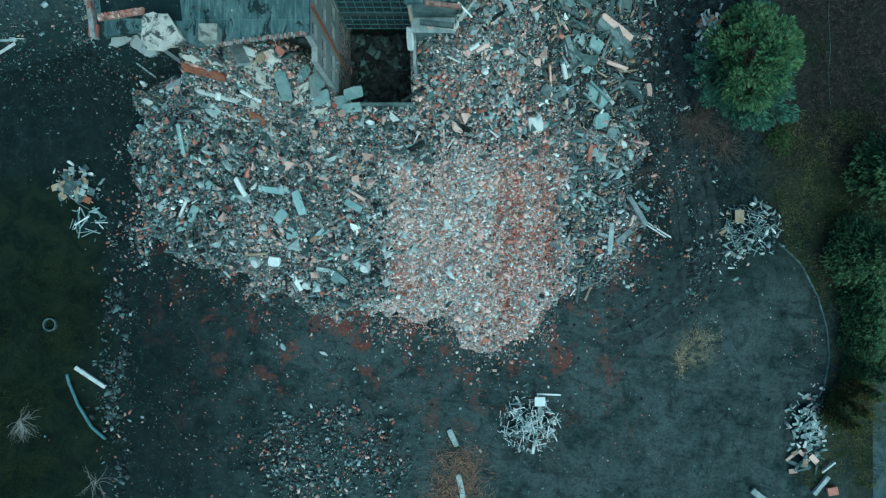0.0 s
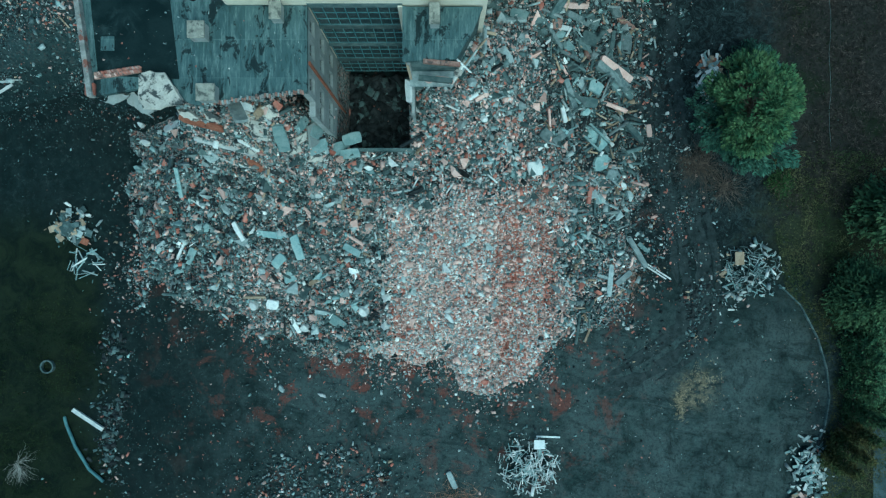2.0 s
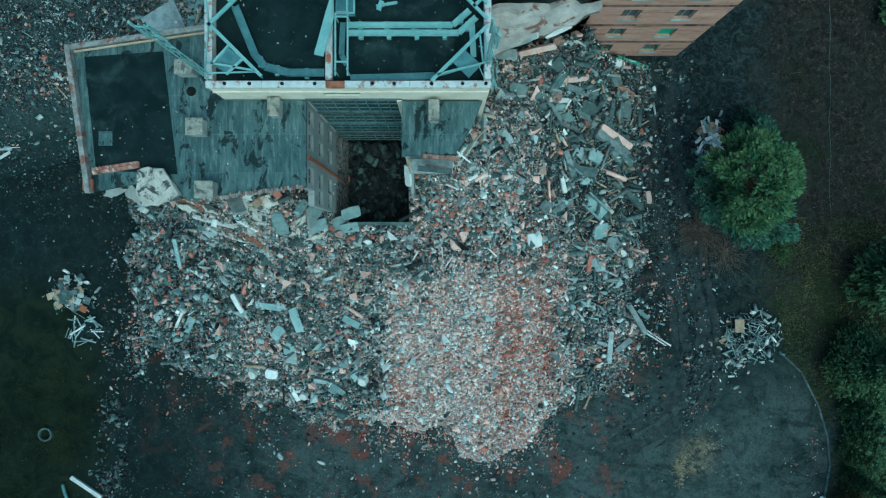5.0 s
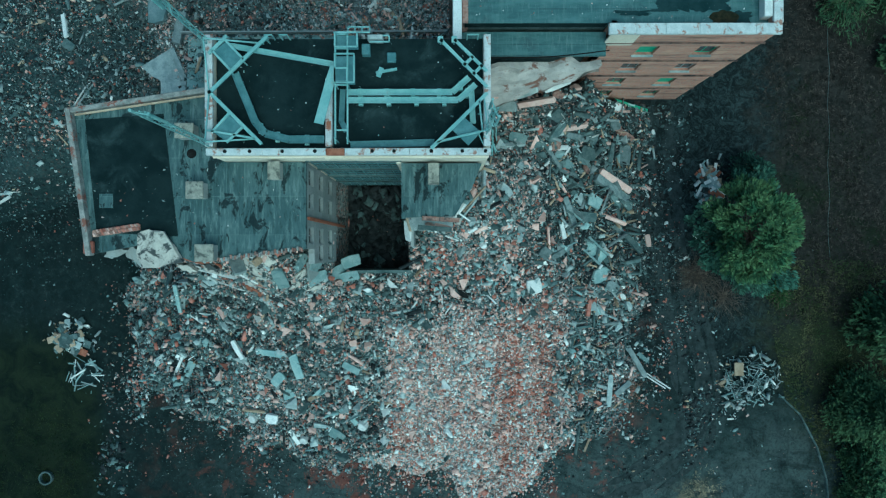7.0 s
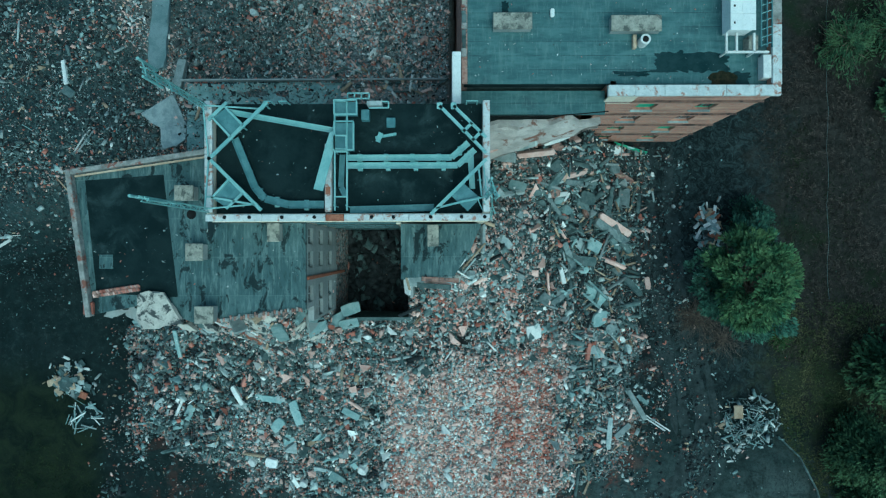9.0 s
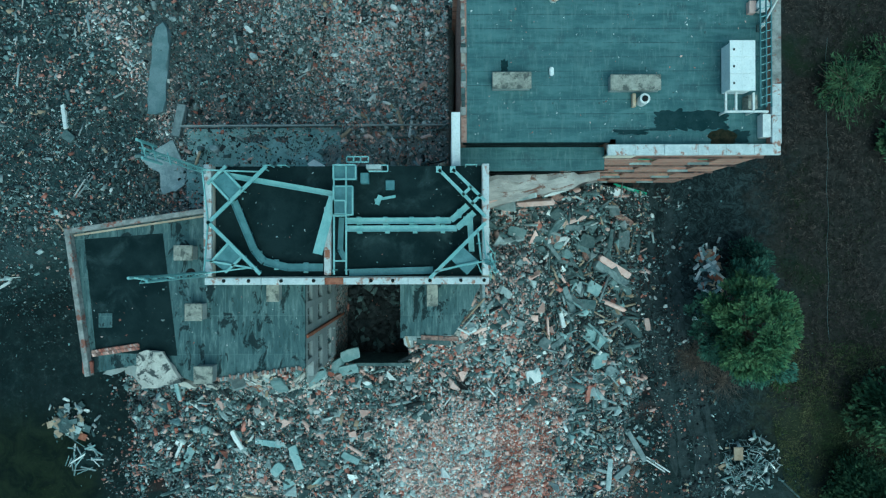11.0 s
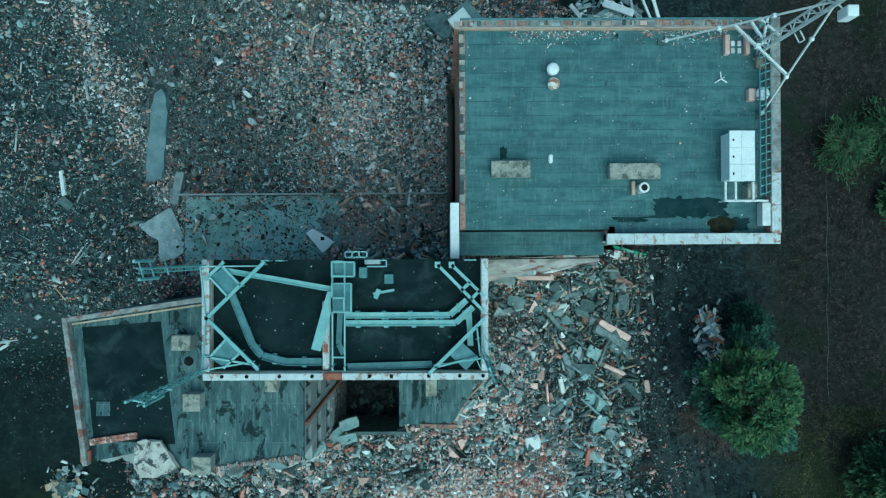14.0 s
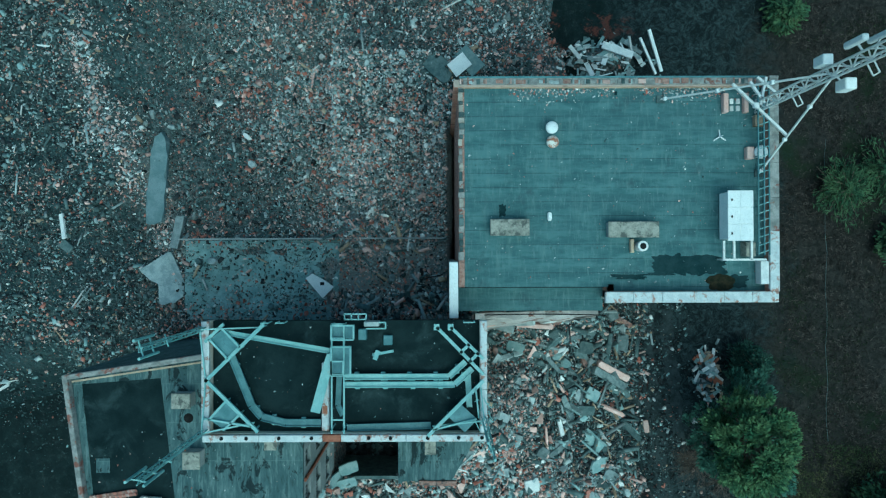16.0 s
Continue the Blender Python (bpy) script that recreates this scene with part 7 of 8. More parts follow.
part("slab", bm, CONC, slab)
for a, b in (((-24.55, 33.5), (-23.0, 30.0)), ((-23.05, 29.95), (-24.3, 29.05))):
    part("rim", one_bar((*a, 5.72), (*b, 5.72), 0.5, 0.26), CONC, slab, "raised concrete rim")
solid("fallen_column", one_bar((-23.5, 36.8, 5.6), (-24.0, 33.9, 5.9), 0.75, 0.5), CONC, "pale broken concrete column", "column")
bm = bmesh.new()
prism(bm, [(-27.0, 36.2), (-25.6, 36.4), (-25.2, 40.0), (-25.1, 43.6), (-25.6, 44.8), (-26.3, 44.2), (-26.9, 40.0)], 3.0, 5.0)
bmesh.ops.subdivide_edges(bm, edges=bm.edges[:], cuts=5)
for v in bm.verts:
    v.co += Vector((noise.noise(v.co * 1.5), noise.noise(v.co * 1.5 + Vector((3, 0, 0))), 0.4 * noise.noise(v.co * 0.7))) * 0.3
solid("concrete_ramp", bm, STRIPM, "smooth grey-blue concrete strip half buried in rubble", "slab")
door = thing("fallen_door", "white door leaf with a square hole lying flat", "door")
bm = bmesh.new()
prism(bm, [(-11.8, 31.2), (-10.3, 29.4), (-9.3, 30.4), (-10.15, 31.0), (-11.2, 31.6)], 6.75, 7.15)
part("leaf", bm, WHITE, door)
part("opening", one_box(-10.5, -10.15, 30.55, 30.85, 7.151, 7.157), DARKVOID, door, "dark square opening")
solid("floor_edge", one_bar((-23.3, 34.7, 6.5), (0.7, 34.75, 6.5), 0.14, 0.5), GREYR, "broken edge beam of an old floor", "edge beam")
corr = thing("corrugated_sheet", "dark corrugated roofing sheet on the rubble", "metal sheet")
for k in range(7):
    part("rib", one_bar((-30.3 + k * 0.34, 24.3 + k * 0.16, 3.3), (-31.3 + k * 0.36, 25.3 + k * 0.2, 3.5), 0.22, 0.1), RUST if k == 3 else CONCD, corr)
solid("blue_board", one_box(-0.9, 0.9, -0.7, 0.7, -0.06, 0.06, bevel=0.02), WHITE, "pale blue board leaning on the wall corner", "board").matrix_world = pose(2.0, 50.5, hz(2.0, 50.5) + 0.6, 8, -6, 38)
solid("blue_board", one_box(-1.3, 1.3, -0.8, 0.8, -0.05, 0.05, bevel=0.02), TEALP, "blue-green board under a paler one on the rubble", "board").matrix_world = pose(2.9, 51.0, hz(2.9, 51.0) + 0.3, 4, -4, -48)
solid("roof_panel", one_box(-1.2, 1.2, -0.8, 0.8, -0.08, 0.08, bevel=0.02), CONCD, "dark panel with a slot on the rubble", "panel").matrix_world = pose(-0.2, 50.9, 3.7, 5, -8, 55)
# Black block laid on the heap paints a dark hole.
bm = bmesh.new()
prism(bm, [(1.4, 10.8), (2.5, 10.7), (2.6, 11.4), (1.5, 11.5)], hz(2, 11) + 0.05, hz(2, 11) + 0.3)
solid("rubble_gap", bm, DARKVOID, "black block drawn as a dark gap in the rubble", "hole")
trough = thing("concrete_trough", "grey-green concrete channel lying on the rubble", "concrete channel")
for off, w, h in ((-0.62, 0.2, 0.7), (0.62, 0.2, 0.7), (0.0, 1.2, 0.25)):
    dx, dy = 0.66 * off, 0.75 * off
    z = hz(15, 15) + (0.5 if w < 1 else 0.3)
    part("side" if w < 1 else "bed", one_bar((13.9 + dx, 15.9 + dy, z + 0.3), (15.9 + dx, 14.1 + dy, z), w, h), TEALP, trough)


# ---- scrap piles ----
def scrap_pile(x, y, rx, ry, high, count, lengths, mats, label, seed, widths=(0.03, 0.1)):
    r = random.Random(seed)
    ob = thing("scrap_pile", label, "scrap pile", "scrap piles")
    bm = bmesh.new()
    n = 20
    mid = bm.verts.new((x, y, high * 0.6))
    ring = [bm.verts.new((x + rx * 0.8 * math.cos(k * math.tau / n) * r.uniform(0.7, 1), y + ry * 0.8 * math.sin(k * math.tau / n) * r.uniform(0.7, 1), -0.05)) for k in range(n)]
    half = [bm.verts.new((x + (v.co.x - x) * 0.5, y + (v.co.y - y) * 0.5, high * r.uniform(0.3, 0.55))) for v in ring]
    for k in range(n):
        j = (k + 1) % n
        bm.faces.new((ring[k], ring[j], half[j], half[k]))
        bm.faces.new((half[k], half[j], mid))
    part("core", bm, HEAPN, ob)
    for _ in range(count):
        q, a = r.random() ** 0.7, r.uniform(0, math.tau)
        px, py = x + rx * q * math.cos(a), y + ry * q * math.sin(a)
        z = 0.08 + high * 0.75 * (1 - q) + r.uniform(0, 0.15)
        t = r.uniform(0, math.tau)
        l = r.uniform(*lengths) * (1 - 0.4 * q)
        w = r.uniform(*widths)
        e = Vector((math.cos(t), math.sin(t), r.uniform(-0.25, 0.25))) * l / 2
        e.z = max(-(z - 0.05), min(e.z, z))
        c = Vector((px, py, z))
        part("lath" if w < 0.2 else "board", one_bar(c - e, c + e, w, 0.05), r.choice(mats), ob)
    return ob


scrap_pile(8.6, -17.6, 3.1, 2.9, 1.2, 220, (0.4, 1.8), [PALE, PALE, CONC, TEALP, PALE, CONC, TEALP], "pile of whitish splintered laths and boards", 1)
solid("white_board", one_box(9.1, 10.15, -15.6, -14.7, 1.0, 1.08, bevel=0.01), WHITE, "square white board on the lath pile", "board")
solid("long_lath", one_bar((9.4, -14.5, 0.5), (11.8, -14.65, 0.3), 0.16, 0.06), WHITE, "long white lath beside the pile", "lath")
scrap_pile(31.1, 2.1, 2.9, 2.7, 1.4, 170, (0.3, 1.6), [CONC, CONC, TEALP, CONCD, TEALP, CONCD, CONCD], "pile of grey scrap, pipes and boards", 2)
solid("brown_board", one_box(29.0, 29.9, 2.6, 3.9, 0.9, 1.0, bevel=0.01), TAN, "brown board on the scrap pile", "board")
scrap_pile(36.6, -17.8, 2.2, 3.4, 1.0, 110, (0.3, 1.4), [PALE, CONC, TEALP, TEALP, CONCD, CONC], "pile of pale torn sheets and laths by the kerb", 3, (0.04, 0.3))
scrap_pile(36.2, -21.5, 2.0, 1.2, 0.7, 16, (0.5, 1.5), [TAN, CONCD, CONCD, PINK], "heap of tan boards and earth", 4, (0.15, 0.6))
scrap_pile(-37.0, 6.4, 2.0, 1.9, 0.8, 26, (0.6, 1.4), [TAN, CONCD, RUST, CONCD, TAN, CONC, CONCD], "pile of brownish boards and masonry pieces", 5, (0.4, 0.9))
scrap_pile(-35.8, 2.7, 1.8, 1.8, 0.5, 26, (0.9, 2.4), [TEALP, CONC, TEALP, PALE, TEALP], "bundle of pale sticks and pipes", 6, (0.05, 0.16))
scrap_pile(16.5, 52.6, 4.6, 2.4, 1.7, 90, (0.6, 2.2), [PALE, CONC, TEALP, WHITE, CONCD], "pile of pale beams, sheets and pipes", 7, (0.08, 0.5))
for k, (a, b, w) in enumerate((((20.4, 54.9, 2.6), (22.0, 51.2, 1.4), 0.3), ((19.6, 54.2, 2.4), (21.5, 51.0, 1.2), 0.22), ((16.0, 53.6, 2.2), (19.0, 52.6, 2.0), 0.7), ((18.6, 54.4, 2.2), (18.9, 53.0, 2.0), 0.2), ((13.0, 53.8, 1.2), (14.1, 52.6, 1.0), 0.4))):
    solid("pale_beam", one_bar(a, b, w, 0.2), WHITE if k < 2 else PALE, "long pale beam leaning on the scrap pile", "beam", "pale beams")
scrap_pile(27.0, 21.4, 1.2, 3.0, 0.8, 64, (0.5, 2.0), [TAN, CONC, PALE, CONC, TEALP, TEALP, CONCD, RUST], "small pile of boards and plaster under the tree", 8, (0.1, 0.4))
for a, b, w, m in (((38.0, -22.4, 0.3), (39.2, -21.3, 0.5), 0.18, PALE), ((37.2, -24.6, 0.3), (38.6, -22.8, 0.4), 0.4, CONC), ((31.0, -24.2, 0.3), (32.3, -25.2, 0.3), 0.6, CONC), ((38.6, -24.4, 0.25), (39.6, -24.2, 0.25), 0.8, BRICK)):
    solid("loose_beam", one_bar(a, b, w, 0.3), m, "loose beam lying on the yard", "beam", "loose beams")

for k, (x, y, rx, ry, z) in enumerate(((8.6, -17.8, 2.4, 2.2, 0.55), (31.1, 2.1, 2.2, 2.0, 0.7), (36.6, -17.8, 1.6, 2.6, 0.5), (16.0, 52.6, 3.8, 1.8, 0.9), (-37.0, 6.4, 1.5, 1.4, 0.35), (29.3, 0.2, 1.2, 2.4, 0.02), (27.0, 20.5, 1.0, 2.6, 0.1))):
    scatter("scrap_crumbs", "broken plaster, sheet and wood scraps on the pile", 1500, (x - 2 * rx, x + 2 * rx, y - 2 * ry, y + 2 * ry), lambda px, py: 0.5 * blob(px, py, x, y, rx, ry), (0.08, 0.5), (0.24, 0.22, 0.24, 0.02, 0.03, 0.06, 0.15, 0.04), 60 + k, lift=0.2, long=1.4, z_of=lambda px, py: z * 1.3 * blob(px, py, x, y, rx, ry))
for args in (("slab", 4.2, 28.0, 3.0, 1.4, 0.3, 15, PINK, 11.5), ("slab", 6.8, 28.1, 2.6, 1.2, 0.3, 8, CONC, 12.0), ("slab", 9.2, 28.4, 2.4, 1.0, 0.3, 20, PALE, 13.0), ("slab", 5.4, 27.3, 2.2, 0.9, 0.3, -10, CONC, 9.8), ("beam", 8.0, 27.4, 3.4, 0.5, 0.4, 12, PINK, 10.5), ("chunk", 11.2, 28.3, 1.4, 1.0, 0.6, 0, PINK, 11.0), ("chunk", 3.9, 26.9, 1.2, 0.9, 0.6, 40, PALE, 8.8)):
    debris(*args)

# pole and broken pipe in the grass
pole = thing("bent_pipe", "long grey-green bent pipe lying in the grass", "pipe")
pts = [(-37.8, -12.6), (-37.6, -13.4), (-36.7, -15.6), (-35.3, -17.9), (-33.9, -19.1)]
for a, b in zip(pts, pts[1:]):
    bm = bmesh.new()
    tube(bm, (*a, 0.2), (*b, 0.2), 0.15, n=10)
    part("pipe", bm, STEELD, pole)
ring = thing("manhole_ring", "pale concrete manhole ring in the grass", "manhole")
for k in range(12):
    a = k * math.tau / 12
    part("segment", one_bar((-39.5 + 0.62 * math.cos(a), -7.6 + 0.62 * math.sin(a), 0.15), (-39.5 + 0.62 * math.cos(a + 0.5), -7.6 + 0.62 * math.sin(a + 0.5), 0.15), 0.14, 0.4), CONCD, ring)

ROADM = surface("worn_asphalt", (0.045, 0.066, 0.072), (0.085, 0.112, 0.118), 0.7, (0.03, 0.04, 0.04), (0.55, 0.7), rough=0.9, bump=0.3)
tagged(solid("pavement", one_box(43.3, 70.0, -70.0, -12.6, -0.03, 0.05), ROADM, "smooth blue-grey road beyond the cypresses", "road"), kind="structure")
# ---- muddy lane between the heap and the trees ----
MUD = surface("wet_mud", (0.014, 0.020, 0.021), (0.036, 0.046, 0.047), 1.2, (0.045, 0.052, 0.052), (0.56, 0.66), rough=0.7, bump=1.0, grain=5.0)
LANE_X = (22.6, 22.0, 22.6, 23.4, 24.2, 25.2, 25.9, 25.4, 23.6, 20.4, 15.5)
LANE_Y = (31.0, 26.0, 20.0, 14.5, 9.5, 5.0, 0.5, -2.8, -5.4, -7.6, -9.6)


def rut(shift, wide, t0, t1, seed):
    """A trodden strip with ragged edges and a raised lip on either side."""
    t = np.linspace(t0, t1, 90)
    cx, cy = np.interp(t, range(11), LANE_X), np.interp(t, range(11), LANE_Y)
    dx, dy = np.gradient(cx), np.gradient(cy)
    l = np.hypot(dx, dy)
    nx, ny = -dy / l, dx / l
    r = np.random.RandomState(seed)
    sway = shift + 0.35 * (grid_noise(t * 3, t * 0, 1.5, seed) - 0.5)
    half = wide * (0.55 + 0.8 * grid_noise(t * 9, t * 0, 1.3, seed + 1)) * smooth((t - t0) / 0.5) * smooth((t1 - t) / 0.5) / 2 + 0.02
    lines = ((-1.5, -0.06), (-1.0, -0.01), (-0.6, -0.025), (0.0, -0.03), (0.6, -0.025), (1.0, -0.01), (1.5, -0.06))
    gx = np.stack([cx + nx * (sway + k * half) for k, _ in lines])
    gy = np.stack([cy + ny * (sway + k * half) for k, _ in lines])
    gz = np.stack([z * (0.8 + 0.3 * r.rand(90)) + 0 * cx for _, z in lines])
    tagged(plan_mesh("tyre_rut", gx, gy, gz, MUD), "wet black tyre rut in the mud", "tyre rut", "ruts of the muddy lane", kind="structure")


for k, (shift, wide, t0, t1) in enumerate(((-1.1, 0.75, 0.0, 9.4), (0.9, 0.8, 0.2, 10.0), (-2.1, 0.5, 1.0, 6.0), (0.1, 0.45, 2.0, 7.5), (1.9, 0.5, 3.0, 9.0), (-0.5, 0.4, 6.0, 10.0), (-3.0, 0.6, 0.4, 3.5))):
    rut(shift, wide, t0, t1, 300 + 2 * k)
scatter("mud_clods", "dark clods of mud and scraps on the lane", 26000, (17, 31, -8, 32), lambda x, y: np.exp(-((x - np.interp(-y, [-v for v in LANE_Y], LANE_X)) / 2.6) ** 2) * (0.1 + 0.9 * smooth((grid_noise(x, y, 1.4, 91) - 0.4) / 0.3)) * (height(x, y) < 0.2) * 0.6, (0.06, 0.34), (0.03, 0.36, 0.008, 0.03, 0.01, 0.03, 0.05, 0.48), 71, lift=0.05, z_of=lambda x, y: 0 * x)
# ---- kerb round the turning place ----
kerb = tagged(new("kerb"), "curved concrete kerb round the tarmac", "kerb", kind="structure")
KX = (33.8, 36.0, 37.7, 38.6, 38.85, 38.4, 37.3)
KY = (0.6, -1.5, -4.8, -7.9, -10.8, -13.6, -16.0)
for k in range(24):
    t0, t1 = k / 24 * 6, (k + 0.94) / 24 * 6
    p = [(float(np.interp(t, range(7), KX)), float(np.interp(t, range(7), KY))) for t in (t0, t1)]
    bm = one_bar((*p[0], 0.06), (*p[1], 0.06), 0.16, 0.3)
    bevelled(bm, 0.03)
    part("kerbstone", bm, CONCD, kerb)


# ---- plants ----
def leaf_mesh(name, material, pos, out, up, length, width, parent, label=""):
    """Many small pointed sprays, each a bent kite of two faces."""
    n = len(pos)
    out = out / np.linalg.norm(out, axis=1, keepdims=True)
    side = np.cross(out, up)
    side /= np.maximum(np.linalg.norm(side, axis=1, keepdims=True), 1e-6)
    l, w = length[:, None], width[:, None]
    nrm = np.cross(side, out)
    v = np.stack((pos - out * l * 0.5, pos + side * w * 0.5 - nrm * w * 0.15, pos + out * l * 0.5, pos - side * w * 0.5 - nrm * w * 0.15), 1).reshape(-1, 3)
    me = bpy.data.meshes.new(name)
    raw_mesh(me, v, np.arange(4 * n).reshape(n, 4))
    me.materials.append(material)
    ob = new(name, me)
    ob.parent = parent
    if label:
        ob["label"] = label
    return ob


def conifer(name, x, y, high, radius, count, material, label, seed, lobes=9, power=0.75, low=0.06, spray=(0.35, 0.75), lean=0.55, wide=(0.28, 0.5)):
    r = np.random.RandomState(seed)
    ob = thing(name, label, "tree")
    bm = bmesh.new()
    tube(bm, (x, y, -0.05), (x, y, high * 0.5), 0.022 * high, 0.012 * high, n=8)
    tube(bm, (x, y, high * 0.5), (x, y, high * 0.97), 0.012 * high, 0.02, n=6)
    for k in range(34):
        f = low + 0.85 * k / 34
        a = k * 2.4
        q = radius * (1 - f) ** power * 0.8
        tube(bm, (x, y, high * f), (x + q * math.cos(a), y + q * math.sin(a), high * f + 0.12 * q), 0.06 * (1 - f) + 0.02, 0.015, n=5, caps=False)
    part("trunk", bm, BARK, ob)
    # boughs: each spray belongs to a bough, so that the outline has lobes and gaps
    nb = max(40, count // 40)
    bf = low + (1 - low) * r.rand(nb) ** 1.25
    ba = r.uniform(0, math.tau, nb)
    bl = radius * (1 - bf) ** power * r.uniform(0.62, 1.08, nb) * (1 + 0.12 * np.sin(lobes * ba / 3 + seed))
    pick = r.randint(0, nb, count)
    d = r.rand(count) ** 0.55
    q = bl[pick] * d
    spread = (0.12 + 0.17 * bl[pick]) * r.normal(0, 1, count) * (0.4 + 0.6 * d)
    ca, sa = np.cos(ba[pick]), np.sin(ba[pick])
    z = high * bf[pick] + 0.22 * q - 0.05 * q ** 2 / radius + r.normal(0, 0.12, count)
    pos = np.stack((x + q * ca - spread * sa, y + q * sa + spread * ca, np.clip(z, 0.15, high)), -1)
    out = np.stack((ca + r.normal(0, 0.5, count), sa + r.normal(0, 0.5, count), r.normal(lean - 0.5, 0.35, count)), -1)
    up = np.stack((r.normal(0, 0.45, count), r.normal(0, 0.45, count), np.ones(count)), -1)
    length = r.uniform(*spray, count)
    leaf_mesh("crown", material, pos, out, up, length, length * r.uniform(*wide, count), ob)
    return ob


# Lower boughs' shade is mixed into this darker, bluer copy of the needles.
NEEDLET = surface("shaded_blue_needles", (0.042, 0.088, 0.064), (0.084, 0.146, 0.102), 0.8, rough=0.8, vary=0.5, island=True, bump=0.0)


def bushy_tree(x, y, label, seed):
    """A broad evergreen: a leaning trunk, limbs to every clump, a lobed crown of tufts and a darker skirt below."""
    r = np.random.RandomState(seed)
    ob = thing("evergreen_tree", label, "tree")
    wood = bmesh.new()
    fork = Vector((x + 0.2, y, 5.5))
    tube(wood, (x, y, -0.05), fork, 0.34, 0.24)
    tube(wood, fork, (x + 0.3, y + 0.5, 11.8), 0.24, 0.06)

    def tufts(centres, sizes, count, material, name):
        pos, out, up, length = [], [], [], []
        for c, s in zip(centres, sizes):
            limb = Vector((x + 0.1, y, max(1.0, c[2] - 2.2)))
            tube(wood, limb, c, 0.07, 0.02, n=5, caps=False)
            n = int(count * s ** 1.6)
            d = r.normal(0, 1, (n, 3))
            d[:, 2] = np.abs(d[:, 2]) * 0.9 - 0.25
            d /= np.linalg.norm(d, axis=1, keepdims=True)
            pos.append(c + d * s * (r.rand(n, 1) ** 0.4) * (1, 1, 0.75))
            away = np.array((c[0] - x, c[1] - y, 0.0)) / 4
            out.append(d + away + r.normal(0, 0.35, (n, 3)))
            up.append(np.stack((r.normal(0, 0.5, n), r.normal(0, 0.5, n), np.ones(n)), -1))
            length.append(0.14 + 0.5 * r.rand(n) ** 2)
        pos, out, up, length = np.concatenate(pos), np.concatenate(out), np.concatenate(up), np.concatenate(length)
        leaf_mesh(name, material, pos, out, up, length, length * r.uniform(0.3, 0.55, len(length)), ob)

    n = 118
    a, e = r.uniform(0, math.tau, n), np.arcsin(r.uniform(-0.15, 1.0, n))
    lobe = 1 + 0.08 * np.sin(3 * a + 0.7) + 0.09 * np.sin(7 * a)
    rr = r.uniform(0.55, 1.14, n) * lobe
    crown = np.stack((x + 0.4 + 3.1 * rr * np.cos(e) * np.cos(a), y + 0.7 + 4.2 * rr * np.cos(e) * np.sin(a), 7.6 + 5.0 * np.sin(e) * r.uniform(0.8, 1.05, n)), -1)
    tufts(crown, 0.38 + 0.75 * r.rand(n) ** 1.5, 240, NEEDLE, "crown")
    skirt = []
    for cx, cy, cz, q, k in ((x - 1.9, y + 0.9, 5.2, 1.9, 26), (x - 1.4, y - 1.6, 5.6, 1.5, 14), (x + 3.6, y - 3.0, 5.6, 2.1, 20), (x + 0.8, y - 3.6, 5.6, 1.6, 12), (x + 3.4, y + 0.4, 6.0, 1.9, 14), (x + 1.8, y + 4.6, 5.4, 1.9, 16)):
        for _ in range(k):
            w, u = r.uniform(0, math.tau), q * r.rand() ** 0.5
            skirt.append((cx + u * math.cos(w), cy + u * math.sin(w), cz + r.uniform(-1.3, 0.9)))
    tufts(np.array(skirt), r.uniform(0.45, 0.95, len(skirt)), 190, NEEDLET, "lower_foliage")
    part("trunk", wood, BARK, ob)


bushy_tree(26.8, 16.1, "broad bushy light green evergreen beside the muddy track", 11)
conifer("pine_tree", 30.4, 22.4, 4.5, 2.6, 3600, NEEDLEX, "small dark conifer behind a taller one", 2, power=0.6, spray=(0.2, 0.5))
conifer("pine_tree", 41.2, -0.4, 8.5, 4.2, 26000, NEEDLED, "broad dark conifer at the edge of the yard", 3, power=0.75, spray=(0.2, 0.5))
conifer("pine_tree", 44.0, 7.5, 11.0, 4.6, 8000, NEEDLED, "dark conifer in the wood", 4, power=0.65)
conifer("pine_tree", 46.5, -1.8, 9.0, 4.5, 9000, NEEDLED, "dark conifer in the wood", 5, power=0.65)
conifer("pine_bush", 40.0, 39.8, 2.6, 4.0, 2400, NEEDLED, "low spreading dark pine in the wood", 6, power=0.4, wide=(0.1, 0.22))
conifer("pine_bush", 44.5, 41.2, 2.8, 4.0, 2400, NEEDLED, "low spreading dark pine in the wood", 7, power=0.4, wide=(0.1, 0.22))
conifer("pine_bush", 34.5, 57.0, 3.0, 2.4, 2200, NEEDLED, "low dark pine among the litter", 8, power=0.5)
conifer("pine_bush", 46.0, 34.0, 3.4, 3.0, 2600, NEEDLED, "low spreading dark pine in the wood", 9, power=0.5)
HEDGE = random.Random(9)
HEDGEM = surface("hedge_needles", (0.042, 0.084, 0.046), (0.086, 0.132, 0.062), 0.8, rough=0.8, vary=0.6, island=True, bump=0.0)
for k, (x, y) in enumerate(((41.4, -3.4), (43.0, -3.2), (40.9, -5.2), (40.9, -6.4), (41.0, -7.8), (41.0, -9.6), (43.3, -5.0), (43.6, -7.0), (43.7, -9.0), (43.5, -11.0))):
    conifer("hedge_shrub", x, y, HEDGE.uniform(4.6, 5.4), HEDGE.uniform(1.6, 1.85), 4200, HEDGEM, "dark green clipped hedge conifer", 20 + k, power=0.28, spray=(0.16, 0.36), lean=0.9)
